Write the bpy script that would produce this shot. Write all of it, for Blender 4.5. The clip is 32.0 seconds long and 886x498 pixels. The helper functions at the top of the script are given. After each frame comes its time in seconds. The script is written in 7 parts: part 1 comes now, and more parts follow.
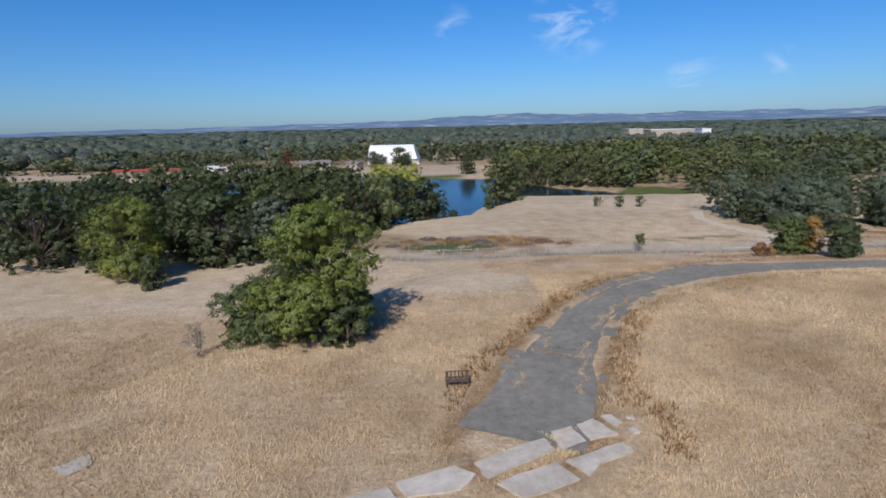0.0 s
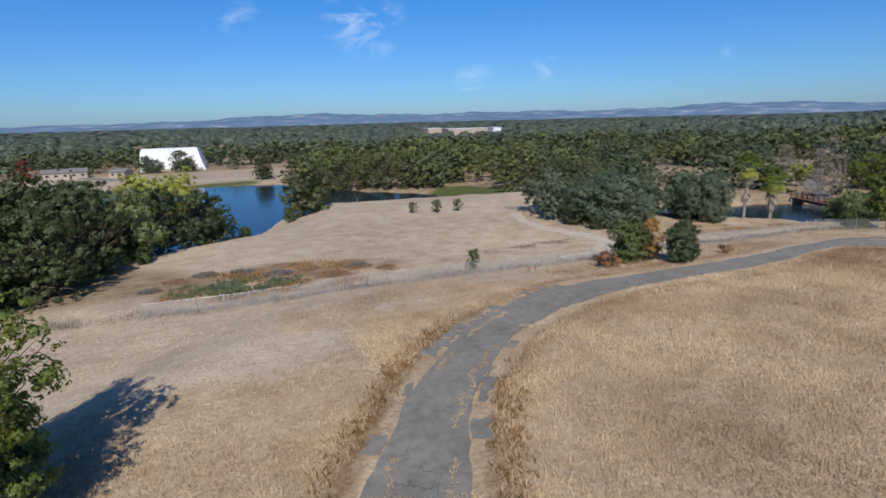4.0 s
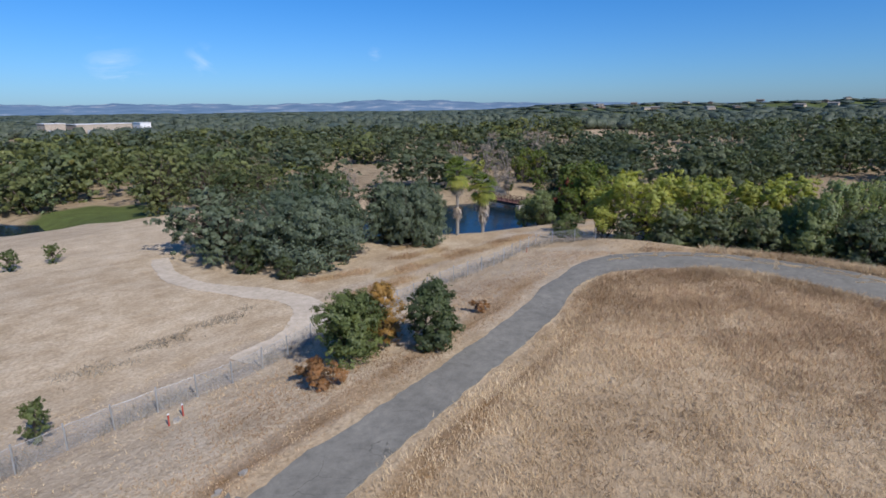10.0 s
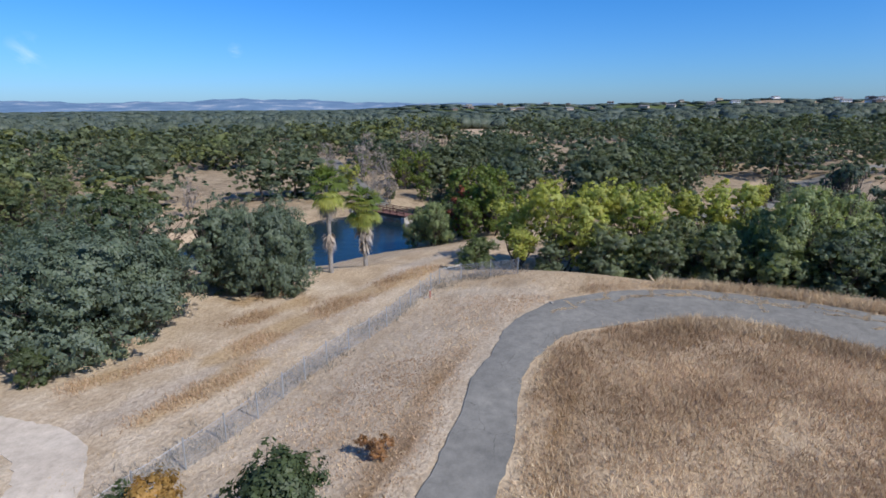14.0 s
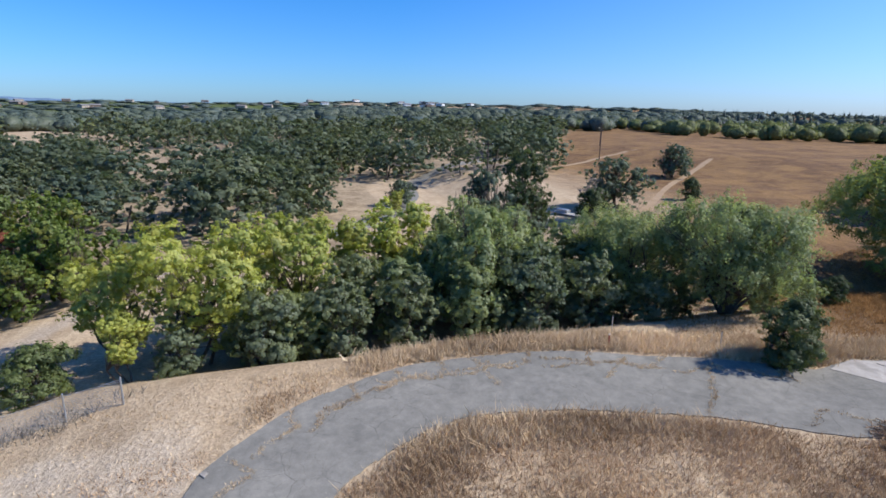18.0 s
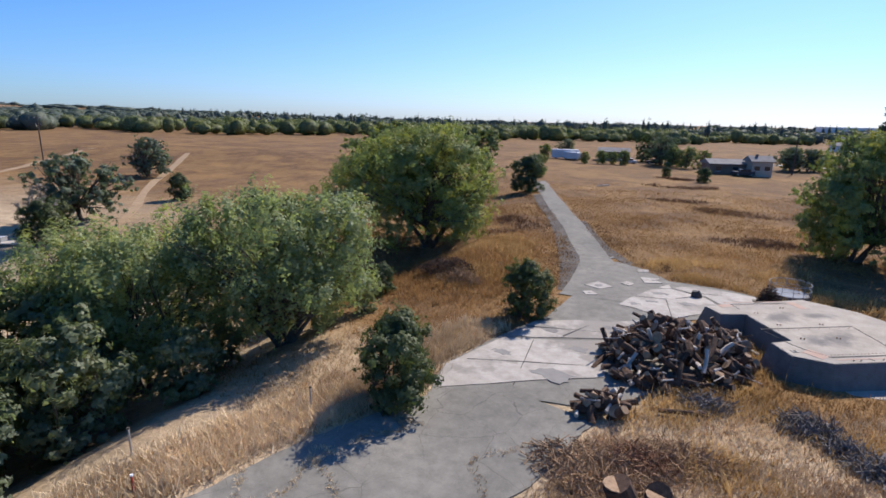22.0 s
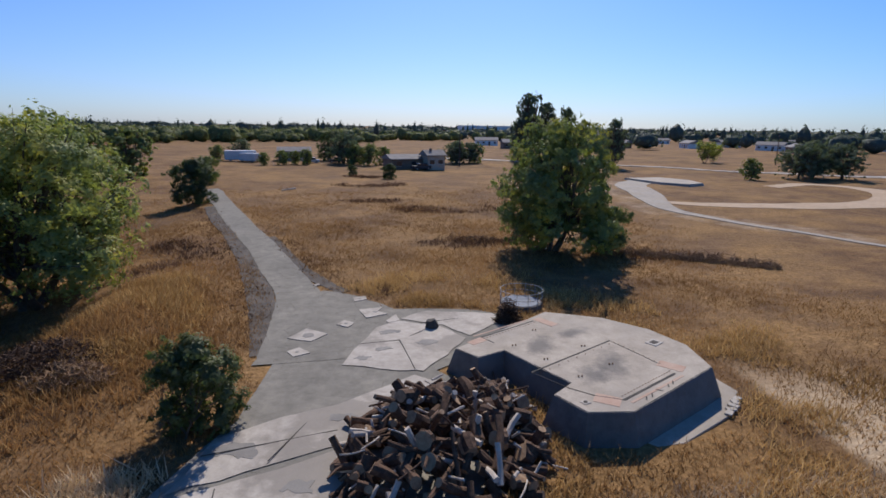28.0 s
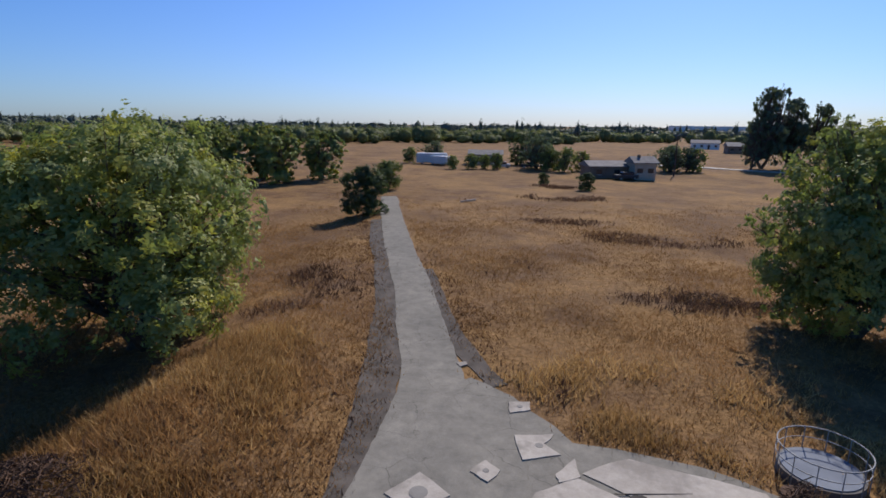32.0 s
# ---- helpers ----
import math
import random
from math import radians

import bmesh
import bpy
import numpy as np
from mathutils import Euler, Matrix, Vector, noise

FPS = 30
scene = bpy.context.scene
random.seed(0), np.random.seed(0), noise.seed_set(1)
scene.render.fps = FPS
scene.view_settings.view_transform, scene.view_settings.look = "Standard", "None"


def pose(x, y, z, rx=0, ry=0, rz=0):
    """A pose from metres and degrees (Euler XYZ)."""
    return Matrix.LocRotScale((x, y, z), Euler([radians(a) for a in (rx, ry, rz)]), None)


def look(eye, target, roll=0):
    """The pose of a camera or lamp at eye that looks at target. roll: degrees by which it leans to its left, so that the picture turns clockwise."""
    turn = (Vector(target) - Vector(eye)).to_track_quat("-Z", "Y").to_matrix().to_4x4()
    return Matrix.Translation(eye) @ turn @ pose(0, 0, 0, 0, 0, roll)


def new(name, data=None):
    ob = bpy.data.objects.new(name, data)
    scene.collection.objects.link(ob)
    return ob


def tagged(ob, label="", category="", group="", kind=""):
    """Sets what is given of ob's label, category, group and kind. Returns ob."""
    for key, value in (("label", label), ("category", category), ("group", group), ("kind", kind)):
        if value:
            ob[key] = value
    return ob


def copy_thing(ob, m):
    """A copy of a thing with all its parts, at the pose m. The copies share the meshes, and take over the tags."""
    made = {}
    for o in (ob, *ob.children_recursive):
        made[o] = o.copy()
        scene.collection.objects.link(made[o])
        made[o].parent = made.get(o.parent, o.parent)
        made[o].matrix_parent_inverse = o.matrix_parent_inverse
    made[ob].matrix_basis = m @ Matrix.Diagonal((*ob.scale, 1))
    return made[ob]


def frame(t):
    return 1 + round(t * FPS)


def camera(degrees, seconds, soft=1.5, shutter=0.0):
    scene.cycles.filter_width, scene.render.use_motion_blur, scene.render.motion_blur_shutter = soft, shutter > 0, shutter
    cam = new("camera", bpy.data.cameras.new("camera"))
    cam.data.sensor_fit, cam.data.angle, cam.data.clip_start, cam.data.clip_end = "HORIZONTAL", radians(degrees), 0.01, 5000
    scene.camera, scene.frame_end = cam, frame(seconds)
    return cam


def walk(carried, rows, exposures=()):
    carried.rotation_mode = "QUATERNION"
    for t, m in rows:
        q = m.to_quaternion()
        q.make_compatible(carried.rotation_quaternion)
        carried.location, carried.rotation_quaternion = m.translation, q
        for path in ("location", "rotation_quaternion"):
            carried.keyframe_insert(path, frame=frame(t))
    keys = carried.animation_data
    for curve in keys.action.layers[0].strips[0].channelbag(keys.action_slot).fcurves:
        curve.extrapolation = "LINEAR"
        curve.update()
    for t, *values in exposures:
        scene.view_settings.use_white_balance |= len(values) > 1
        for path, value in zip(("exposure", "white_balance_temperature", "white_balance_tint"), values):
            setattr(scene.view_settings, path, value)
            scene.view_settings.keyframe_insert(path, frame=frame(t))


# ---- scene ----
cam = camera(78.3, 32.0, soft=1.65)
METRES, EYE, TILT, LEAN, TURN = 134.4, 15.6, -1.6, 0.0, 0.0
ROWS = [
    (0.0, 0.0, 0.0, 0.0, -0.27, -11.39, 1.35),
    (0.5, -0.0017, 0.0183, 0.0023, -3.7, -11.47, 1.36),
    (1.0, -0.0022, 0.0359, 0.0035, -7.48, -11.58, 1.41),
    (1.5, -0.0009, 0.0529, 0.0045, -10.69, -11.64, 1.51),
    (2.0, 0.0017, 0.0692, 0.0038, -12.42, -11.65, 1.58),
    (2.5, 0.0052, 0.0853, 0.0024, -14.56, -11.63, 1.7),
    (4.5, 0.0265, 0.147, -0.0017, -21.33, -12.03, 1.99),
    (5.0, 0.0332, 0.1631, -0.0013, -22.3, -12.12, 2.03),
    (5.5, 0.0409, 0.1796, -0.0009, -28.4, -12.28, 2.11),
    (6.0, 0.0507, 0.1959, 0.0005, -32.06, -12.62, 2.06),
    (6.5, 0.0611, 0.2118, 0.001, -32.17, -12.67, 2.13),
    (7.0, 0.0722, 0.2276, 0.0007, -33.32, -12.62, 2.25),
    (7.5, 0.0834, 0.2435, 0.0009, -36.27, -12.7, 2.27),
    (8.0, 0.0953, 0.2586, 0.0009, -39.93, -12.84, 2.31),
    (8.5, 0.1076, 0.2734, 0.0012, -44.35, -13.04, 2.2),
    (9.0, 0.1207, 0.2876, 0.0018, -49.2, -13.27, 2.03),
    (9.5, 0.1352, 0.301, 0.0025, -52.87, -13.49, 1.9),
    (10.0, 0.1506, 0.3134, 0.0034, -53.66, -13.62, 1.9),
    (10.5, 0.1665, 0.3256, 0.0031, -53.8, -13.58, 1.97),
    (11.0, 0.1825, 0.337, 0.0019, -55.36, -13.54, 2.12),
    (11.5, 0.1986, 0.3476, 0.0003, -58.16, -13.58, 2.13),
    (12.0, 0.2141, 0.3579, -0.0012, -58.89, -13.53, 2.14),
    (12.5, 0.229, 0.3684, -0.0017, -60.26, -13.6, 2.05),
    (13.0, 0.2448, 0.3784, -0.0018, -62.31, -13.73, 1.93),
    (13.5, 0.2607, 0.3881, -0.0018, -64.47, -13.86, 1.84),
    (15.5, 0.3276, 0.4194, -0.0005, -77.1, -14.47, 1.34),
    (16.0, 0.345, 0.4246, 0.0006, -82.46, -14.56, 1.24),
    (16.5, 0.3624, 0.4282, 0.0016, -88.37, -14.64, 1.02),
    (17.0, 0.3802, 0.43, 0.0024, -94.29, -14.76, 0.85),
    (17.5, 0.3975, 0.4301, 0.0024, -100.3, -14.83, 0.75),
    (18.0, 0.4144, 0.4284, 0.0011, -106.28, -14.89, 0.62),
    (18.5, 0.4309, 0.4249, -0.0021, -112.85, -14.95, 0.47),
    (19.0, 0.4471, 0.4198, -0.0058, -119.71, -14.99, 0.27),
    (19.5, 0.4623, 0.4124, -0.0086, -125.84, -15.06, 0.1),
    (20.0, 0.4753, 0.4047, -0.0105, -131.42, -15.09, 0.07),
    (20.5, 0.4877, 0.3951, -0.0114, -137.52, -15.14, -0.01),
    (21.0, 0.4986, 0.3846, -0.0131, -144.17, -15.11, -0.12),
    (21.5, 0.5081, 0.3726, -0.0157, -151.21, -15.01, -0.33),
    (22.0, 0.5159, 0.3599, -0.0188, -157.94, -14.96, -0.6),
    (22.5, 0.5215, 0.3463, -0.0216, -164.68, -14.87, -0.68),
    (23.0, 0.5254, 0.3319, -0.0241, -171.46, -14.8, -0.79),
    (23.5, 0.5272, 0.3175, -0.0244, -173.63, -14.87, -0.77),
    (24.0, 0.5289, 0.304, -0.0248, -173.49, -14.95, -0.7),
    (24.5, 0.5306, 0.2915, -0.0255, -177.62, -14.9, -0.87),
    (25.0, 0.5316, 0.2811, -0.0263, -178.83, -15.05, -1.22),
    (25.5, 0.5323, 0.2766, -0.0273, -185.46, -15.09, -1.36),
    (26.0, 0.5329, 0.2763, -0.0283, -190.81, -14.95, -1.37),
    (26.5, 0.5331, 0.2759, -0.0295, -190.99, -14.73, -1.23),
    (28.5, 0.5265, 0.2489, -0.0285, -189.72, -14.33, -0.88),
    (29.0, 0.5238, 0.2376, -0.027, -187.15, -14.4, -0.72),
    (29.5, 0.5212, 0.225, -0.0259, -184.2, -14.45, -0.61),
    (30.0, 0.5193, 0.2111, -0.0255, -181.41, -14.48, -0.6),
    (30.5, 0.5178, 0.1969, -0.0262, -178.58, -14.49, -0.55),
    (31.0, 0.5173, 0.1824, -0.0274, -175.76, -14.5, -0.49),
    (31.5, 0.5176, 0.1676, -0.0287, -172.97, -14.47, -0.39),
    (32.0, 0.519, 0.152, -0.0301, -170.05, -14.56, -0.33),
]
walk(cam, [(t, pose(0, 0, EYE, TILT, LEAN, TURN) @ pose(METRES * x, METRES * y, METRES * z, 90 + pitch, roll, yaw)) for t, x, y, z, yaw, pitch, roll in ROWS],
     exposures=[(0, 0.02, 6380, 10), (6, 0.03, 6380, 10), (10, 0.14, 6180, 10), (13, 0.30, 6020, 10), (17, 0.50, 5960, 10), (19, 0.70, 6180, 11), (22, 0.60, 6480, 13), (26, 0.2, 6520, 13), (32, 0.12, 6550, 13)])

# ---- light ----
SUN_AZ, SUN_EL = 196.0, 41.0          # compass bearing with y as north, and height, in degrees
world = bpy.data.worlds.new("sky")
scene.world = world
world.use_nodes = True
wn, wl = world.node_tree.nodes, world.node_tree.links
wn.clear()
w_out, w_bg, w_sky = wn.new("ShaderNodeOutputWorld"), wn.new("ShaderNodeBackground"), wn.new("ShaderNodeTexSky")
w_sky.sky_type = "NISHITA"
w_sky.sun_disc = False
w_sky.sun_elevation, w_sky.sun_rotation = radians(SUN_EL), radians(SUN_AZ)
w_sky.air_density, w_sky.dust_density, w_sky.ozone_density = 1.0, 0.4, 2.5
w_bg.inputs[1].default_value = 0.10
w_tint = wn.new("ShaderNodeMix")
w_tint.data_type, w_tint.blend_type = "RGBA", "MULTIPLY"
w_tint.inputs[0].default_value = 1.0
wl.new(w_sky.outputs[0], w_tint.inputs[6])
# clear, deep blue air in the north, whiter haze towards the sun
w_dir = wn.new("ShaderNodeTexCoord")
w_sep = wn.new("ShaderNodeSeparateXYZ")
w_toward = wn.new("ShaderNodeMapRange")
w_toward.inputs["From Min"].default_value, w_toward.inputs["From Max"].default_value = -0.2, -1.0
w_air = wn.new("ShaderNodeMix")
w_air.data_type = "RGBA"
w_air.inputs[6].default_value = (0.225, 0.62, 1.09, 1.0)
w_air.inputs[7].default_value = (0.54, 0.75, 1.22, 1.0)
wl.new(w_dir.outputs["Generated"], w_sep.inputs[0])
wl.new(w_sep.outputs["Y"], w_toward.inputs["Value"])
wl.new(w_toward.outputs[0], w_air.inputs[0])
w_low = wn.new("ShaderNodeMapRange")
w_low.inputs["From Min"].default_value, w_low.inputs["From Max"].default_value = 0.0, 0.2
w_low.inputs["To Min"].default_value, w_low.inputs["To Max"].default_value = 0.6, 0.0
w_rim = wn.new("ShaderNodeMix")
w_rim.data_type = "RGBA"
w_rim.inputs[7].default_value = (0.53, 0.65, 1.02, 1.0)
wl.new(w_sep.outputs["Z"], w_low.inputs["Value"])
wl.new(w_low.outputs[0], w_rim.inputs[0])
wl.new(w_air.outputs[2], w_rim.inputs[6])
wl.new(w_rim.outputs[2], w_tint.inputs[7])
# a few thin wisps of high cloud in the north
w_co = wn.new("ShaderNodeTexCoord")
w_map = wn.new("ShaderNodeMapping")
w_map.inputs["Scale"].default_value = (1.0, 1.0, 2.6)
w_no = wn.new("ShaderNodeTexNoise")
w_no.inputs["Scale"].default_value, w_no.inputs["Detail"].default_value, w_no.inputs["Roughness"].default_value, w_no.inputs["Distortion"].default_value = 9.0, 6.0, 0.6, 1.4
wl.new(w_co.outputs["Generated"], w_map.inputs[0])
wl.new(w_map.outputs[0], w_no.inputs["Vector"])
w_sum = None
for az, el, size, amount in ((13.0, 9.6, 0.075, 0.75), (1.5, 9.2, 0.04, 0.35), (24.0, 3.6, 0.05, 0.3), (31.0, 4.4, 0.03, 0.3), (47.0, 5.2, 0.013, 0.5)):
    w_d = wn.new("ShaderNodeVectorMath")
    w_d.operation = "DISTANCE"
    w_d.inputs[1].default_value = (math.sin(radians(az)) * math.cos(radians(el)), math.cos(radians(az)) * math.cos(radians(el)), math.sin(radians(el)) * 1.0)
    wl.new(w_co.outputs["Generated"], w_d.inputs[0])
    w_r = wn.new("ShaderNodeMapRange")
    w_r.inputs["From Min"].default_value, w_r.inputs["From Max"].default_value = size, size * 0.2
    w_r.inputs["To Min"].default_value, w_r.inputs["To Max"].default_value = 0.0, amount
    wl.new(w_d.outputs["Value"], w_r.inputs["Value"])
    if w_sum is None:
        w_sum = w_r.outputs[0]
    else:
        w_add = wn.new("ShaderNodeMath")
        w_add.operation = "ADD"
        wl.new(w_sum, w_add.inputs[0])
        wl.new(w_r.outputs[0], w_add.inputs[1])
        w_sum = w_add.outputs[0]
w_wisp = wn.new("ShaderNodeMapRange")
w_wisp.inputs["From Min"].default_value, w_wisp.inputs["From Max"].default_value = 0.47, 0.72
wl.new(w_no.outputs["Fac"], w_wisp.inputs["Value"])
w_mul = wn.new("ShaderNodeMath")
w_mul.operation = "MULTIPLY"
wl.new(w_wisp.outputs[0], w_mul.inputs[0])
wl.new(w_sum, w_mul.inputs[1])
w_cloud = wn.new("ShaderNodeMix")
w_cloud.data_type = "RGBA"
w_cloud.inputs[7].default_value = (8.0, 8.8, 10.0, 1.0)
wl.new(w_mul.outputs[0], w_cloud.inputs[0])
wl.new(w_tint.outputs[2], w_cloud.inputs[6])
wl.new(w_cloud.outputs[2], w_bg.inputs[0])
wl.new(w_bg.outputs[0], w_out.inputs[0])
sun = new("sun", bpy.data.lights.new("sun", "SUN"))
sun.data.energy, sun.data.angle, sun.data.color = 4.5, radians(0.5), (1.0, 0.925, 0.83)
_a, _e = radians(SUN_AZ), radians(SUN_EL)
sun.matrix_world = look((0, 0, 0), (-math.sin(_a) * math.cos(_e), -math.cos(_a) * math.cos(_e), -math.sin(_e)))

# ---- material helpers ----
def nodes_of(name):
    m = bpy.data.materials.new(name)
    m.use_nodes = True
    t = m.node_tree
    t.nodes.clear()
    out = t.nodes.new("ShaderNodeOutputMaterial")
    return m, t, out


def nd(t, kind, **values):
    n = t.nodes.new("ShaderNode" + kind)
    for k, v in values.items():
        if k.startswith("i_"):
            n.inputs[k[2:].replace("_", " ")].default_value = v
        elif k == "op":
            n.operation = v
        elif k == "blend":
            n.data_type = "RGBA"
            n.blend_type = v
    return n


def coords(t):
    return nd(t, "TexCoord").outputs["Object"]


def noise_of(t, vec, scale, detail=4.0, rough=0.6, stretch=None):
    if stretch:
        mp = nd(t, "Mapping")
        mp.inputs["Scale"].default_value = stretch
        t.links.new(vec, mp.inputs["Vector"])
        vec = mp.outputs[0]
    n = nd(t, "TexNoise", i_Scale=scale, i_Detail=detail, i_Roughness=rough)
    t.links.new(vec, n.inputs["Vector"])
    return n.outputs["Fac"]


def ramp(t, fac, stops):
    r = t.nodes.new("ShaderNodeValToRGB")
    while len(r.color_ramp.elements) < len(stops):
        r.color_ramp.elements.new(0.5)
    for e, (p, c) in zip(r.color_ramp.elements, stops):
        e.position = p
        e.color = (*c, 1.0) if len(c) == 3 else c
    t.links.new(fac, r.inputs[0])
    return r.outputs[0]


def mixc(t, fac, a, b, mode="MIX"):
    m = t.nodes.new("ShaderNodeMix")
    m.data_type, m.blend_type = "RGBA", mode
    for sock, v in ((m.inputs[0], fac), (m.inputs[6], a), (m.inputs[7], b)):
        if hasattr(v, "default_value"):
            t.links.new(v, sock)
        elif isinstance(v, (int, float)):
            sock.default_value = v
        else:
            sock.default_value = (*v, 1.0)
    return m.outputs[2]


def mathn(t, op, a, b=0.0):
    m = t.nodes.new("ShaderNodeMath")
    m.operation = op
    for sock, v in ((m.inputs[0], a), (m.inputs[1], b)):
        if hasattr(v, "default_value"):
            t.links.new(v, sock)
        else:
            sock.default_value = v
    return m.outputs[0]


def finish(t, out, color, rough=0.9, bump=None, strength=0.3, dist=0.05, metal=0.0, spec=0.3):
    p = nd(t, "BsdfPrincipled")
    if hasattr(color, "default_value"):
        t.links.new(color, p.inputs["Base Color"])
    else:
        p.inputs["Base Color"].default_value = (*color, 1)
    p.inputs["Roughness"].default_value = rough
    p.inputs["Metallic"].default_value = metal
    p.inputs["Specular IOR Level"].default_value = spec
    if bump is not None:
        b = nd(t, "Bump")
        b.inputs["Strength"].default_value, b.inputs["Distance"].default_value = strength, dist
        t.links.new(bump, b.inputs["Height"])
        t.links.new(b.outputs[0], p.inputs["Normal"])
    t.links.new(p.outputs[0], out.inputs[0])
    return p


def simple(name, a, b, scale=4.0, rough=0.85, metal=0.0, bump=0.3, fine=40.0, spec=0.3):
    """Two tones in patches, with a finer grain and some relief."""
    m, t, out = nodes_of(name)
    v = coords(t)
    big = noise_of(t, v, scale)
    small = noise_of(t, v, fine, 3.0)
    c = ramp(t, big, [(0.3, a), (0.7, b)])
    g = ramp(t, small, [(0.25, (0.78,) * 3), (0.75, (1.0,) * 3)])
    c = mixc(t, 1.0, c, g, "MULTIPLY")
    finish(t, out, c, rough, small, bump, 0.02, metal, spec)
    return m


def leaf_mat(name, dark, light, dry=None, dry_amount=0.0, through_light=0.35, rough_skin=0.0, hues=0.0):
    """Leaves: each differs, each spray and tree differs, and light shows through them."""
    m, t, out = nodes_of(name)
    geo, info = nd(t, "NewGeometry"), nd(t, "ObjectInfo")
    mean = [(a + b) / 2 for a, b in zip(dark, light)]
    lo, hi = [x + (a - x) * 0.34 for x, a in zip(mean, dark)], [x + (a - x) * 0.34 for x, a in zip(mean, light)]
    c = ramp(t, geo.outputs["Random Per Island"], [(0.0, lo), (1.0, hi)])
    v = coords(t)
    patch, spray = noise_of(t, v, 0.45, 2.0), noise_of(t, v, 1.7, 2.0)
    c = mixc(t, 1.0, c, ramp(t, patch, [(0.3, (0.78, 0.80, 0.84)), (0.7, (1.2, 1.16, 1.0))]), "MULTIPLY")
    c = mixc(t, 1.0, c, ramp(t, spray, [(0.3, (0.80, 0.82, 0.80)), (0.7, (1.18, 1.15, 1.1))]), "MULTIPLY")
    c = mixc(t, 1.0, c, ramp(t, info.outputs["Random"], [(0.0, (0.82, 0.86, 0.88)), (1.0, (1.15, 1.1, 1.0))]), "MULTIPLY")
    if hues:
        kind = ramp(t, noise_of(t, v, hues, 2.0, 0.5), [(0.30, (0.80, 0.92, 1.05)), (0.45, (1.0, 1.0, 1.0)), (0.56, (1.12, 1.07, 0.9)), (0.68, (0.92, 0.95, 0.92)), (0.80, (1.35, 1.2, 0.85))])
        c = mixc(t, 1.0, c, kind, "MULTIPLY")
    c = mixc(t, 1.0, c, (1.15, 1.14, 1.22), "MULTIPLY")
    if dry:
        far = ramp(t, noise_of(t, coords(t), 0.3, 3.0), [(0.62 - dry_amount, (0, 0, 0)), (0.8 - dry_amount, (1, 1, 1))])
        c = mixc(t, far, c, dry)
    d, tr, gl, mx, mx2 = nd(t, "BsdfDiffuse"), nd(t, "BsdfTranslucent"), nd(t, "BsdfGlossy", i_Roughness=0.55), nd(t, "MixShader"), nd(t, "MixShader")
    t.links.new(c, d.inputs[0])
    if rough_skin:
        lump = nd(t, "Bump")
        lump.inputs["Strength"].default_value, lump.inputs["Distance"].default_value = rough_skin, 1.0
        t.links.new(noise_of(t, coords(t), 0.9, 4.0, 0.7), lump.inputs["Height"])
        t.links.new(lump.outputs[0], d.inputs["Normal"])
    t.links.new(mixc(t, 1.0, c, (1.3, 1.35, 0.85), "MULTIPLY"), tr.inputs[0])
    mx.inputs[0].default_value = through_light
    t.links.new(d.outputs[0], mx.inputs[1])
    t.links.new(tr.outputs[0], mx.inputs[2])
    gl.inputs[0].default_value = (1, 1, 1, 1)
    mx2.inputs[0].default_value = 0.02
    t.links.new(mx.outputs[0], mx2.inputs[1])
    t.links.new(gl.outputs[0], mx2.inputs[2])
    t.links.new(mx2.outputs[0], out.inputs[0])
    return m


def grass_mat(name, a, b, c3, glow=0.22):
    m, t, out = nodes_of(name)
    geo = nd(t, "NewGeometry")
    c = ramp(t, geo.outputs["Random Per Island"], [(0.0, a), (0.6, b), (1.0, c3)])
    c = mixc(t, 1.0, c, ramp(t, noise_of(t, coords(t), 0.10, 5.0, 0.65), [(0.36, (0.62, 0.56, 0.50)), (0.62, (1.14, 1.12, 1.08))]), "MULTIPLY")
    d, tr, mx = nd(t, "BsdfDiffuse"), nd(t, "BsdfTranslucent"), nd(t, "MixShader")
    t.links.new(c, d.inputs[0])
    t.links.new(c, tr.inputs[0])
    mx.inputs[0].default_value = glow
    t.links.new(d.outputs[0], mx.inputs[1])
    t.links.new(tr.outputs[0], mx.inputs[2])
    t.links.new(mx.outputs[0], out.inputs[0])
    return m


# ---- ground shape ----
K = 1.2                                # metres to one unit of the plan below
LAKE_Z = -7.2
LAKE = np.array([(-190, 112), (-90, 104), (-45, 97), (-14, 101), (-1, 108), (5, 117), (11, 134), (20, 145), (28, 141), (40, 139), (46.5, 136.5),
                 (49, 140), (51, 150), (47, 157), (35, 168), (22, 188), (14, 200), (0, 206), (-30, 209), (-80, 213), (-190, 218)], float)
POND = np.array([(79, 88), (84, 83), (90, 80.5), (96, 77.2), (101, 79), (108, 83), (114, 86), (126, 83), (140, 85), (138, 89), (124, 90), (117, 95),
                 (108, 100), (98, 100), (92, 103), (86, 108), (79, 104), (76, 95)], float)
LAWN = np.array([(50.5, 153), (48, 137), (54, 124), (61, 122), (66, 136), (68, 151), (60, 157)], float)


def S(a, b, v):
    u = np.clip((np.asarray(v, float) - a) / (b - a), 0, 1)
    return u * u * (3 - 2 * u)


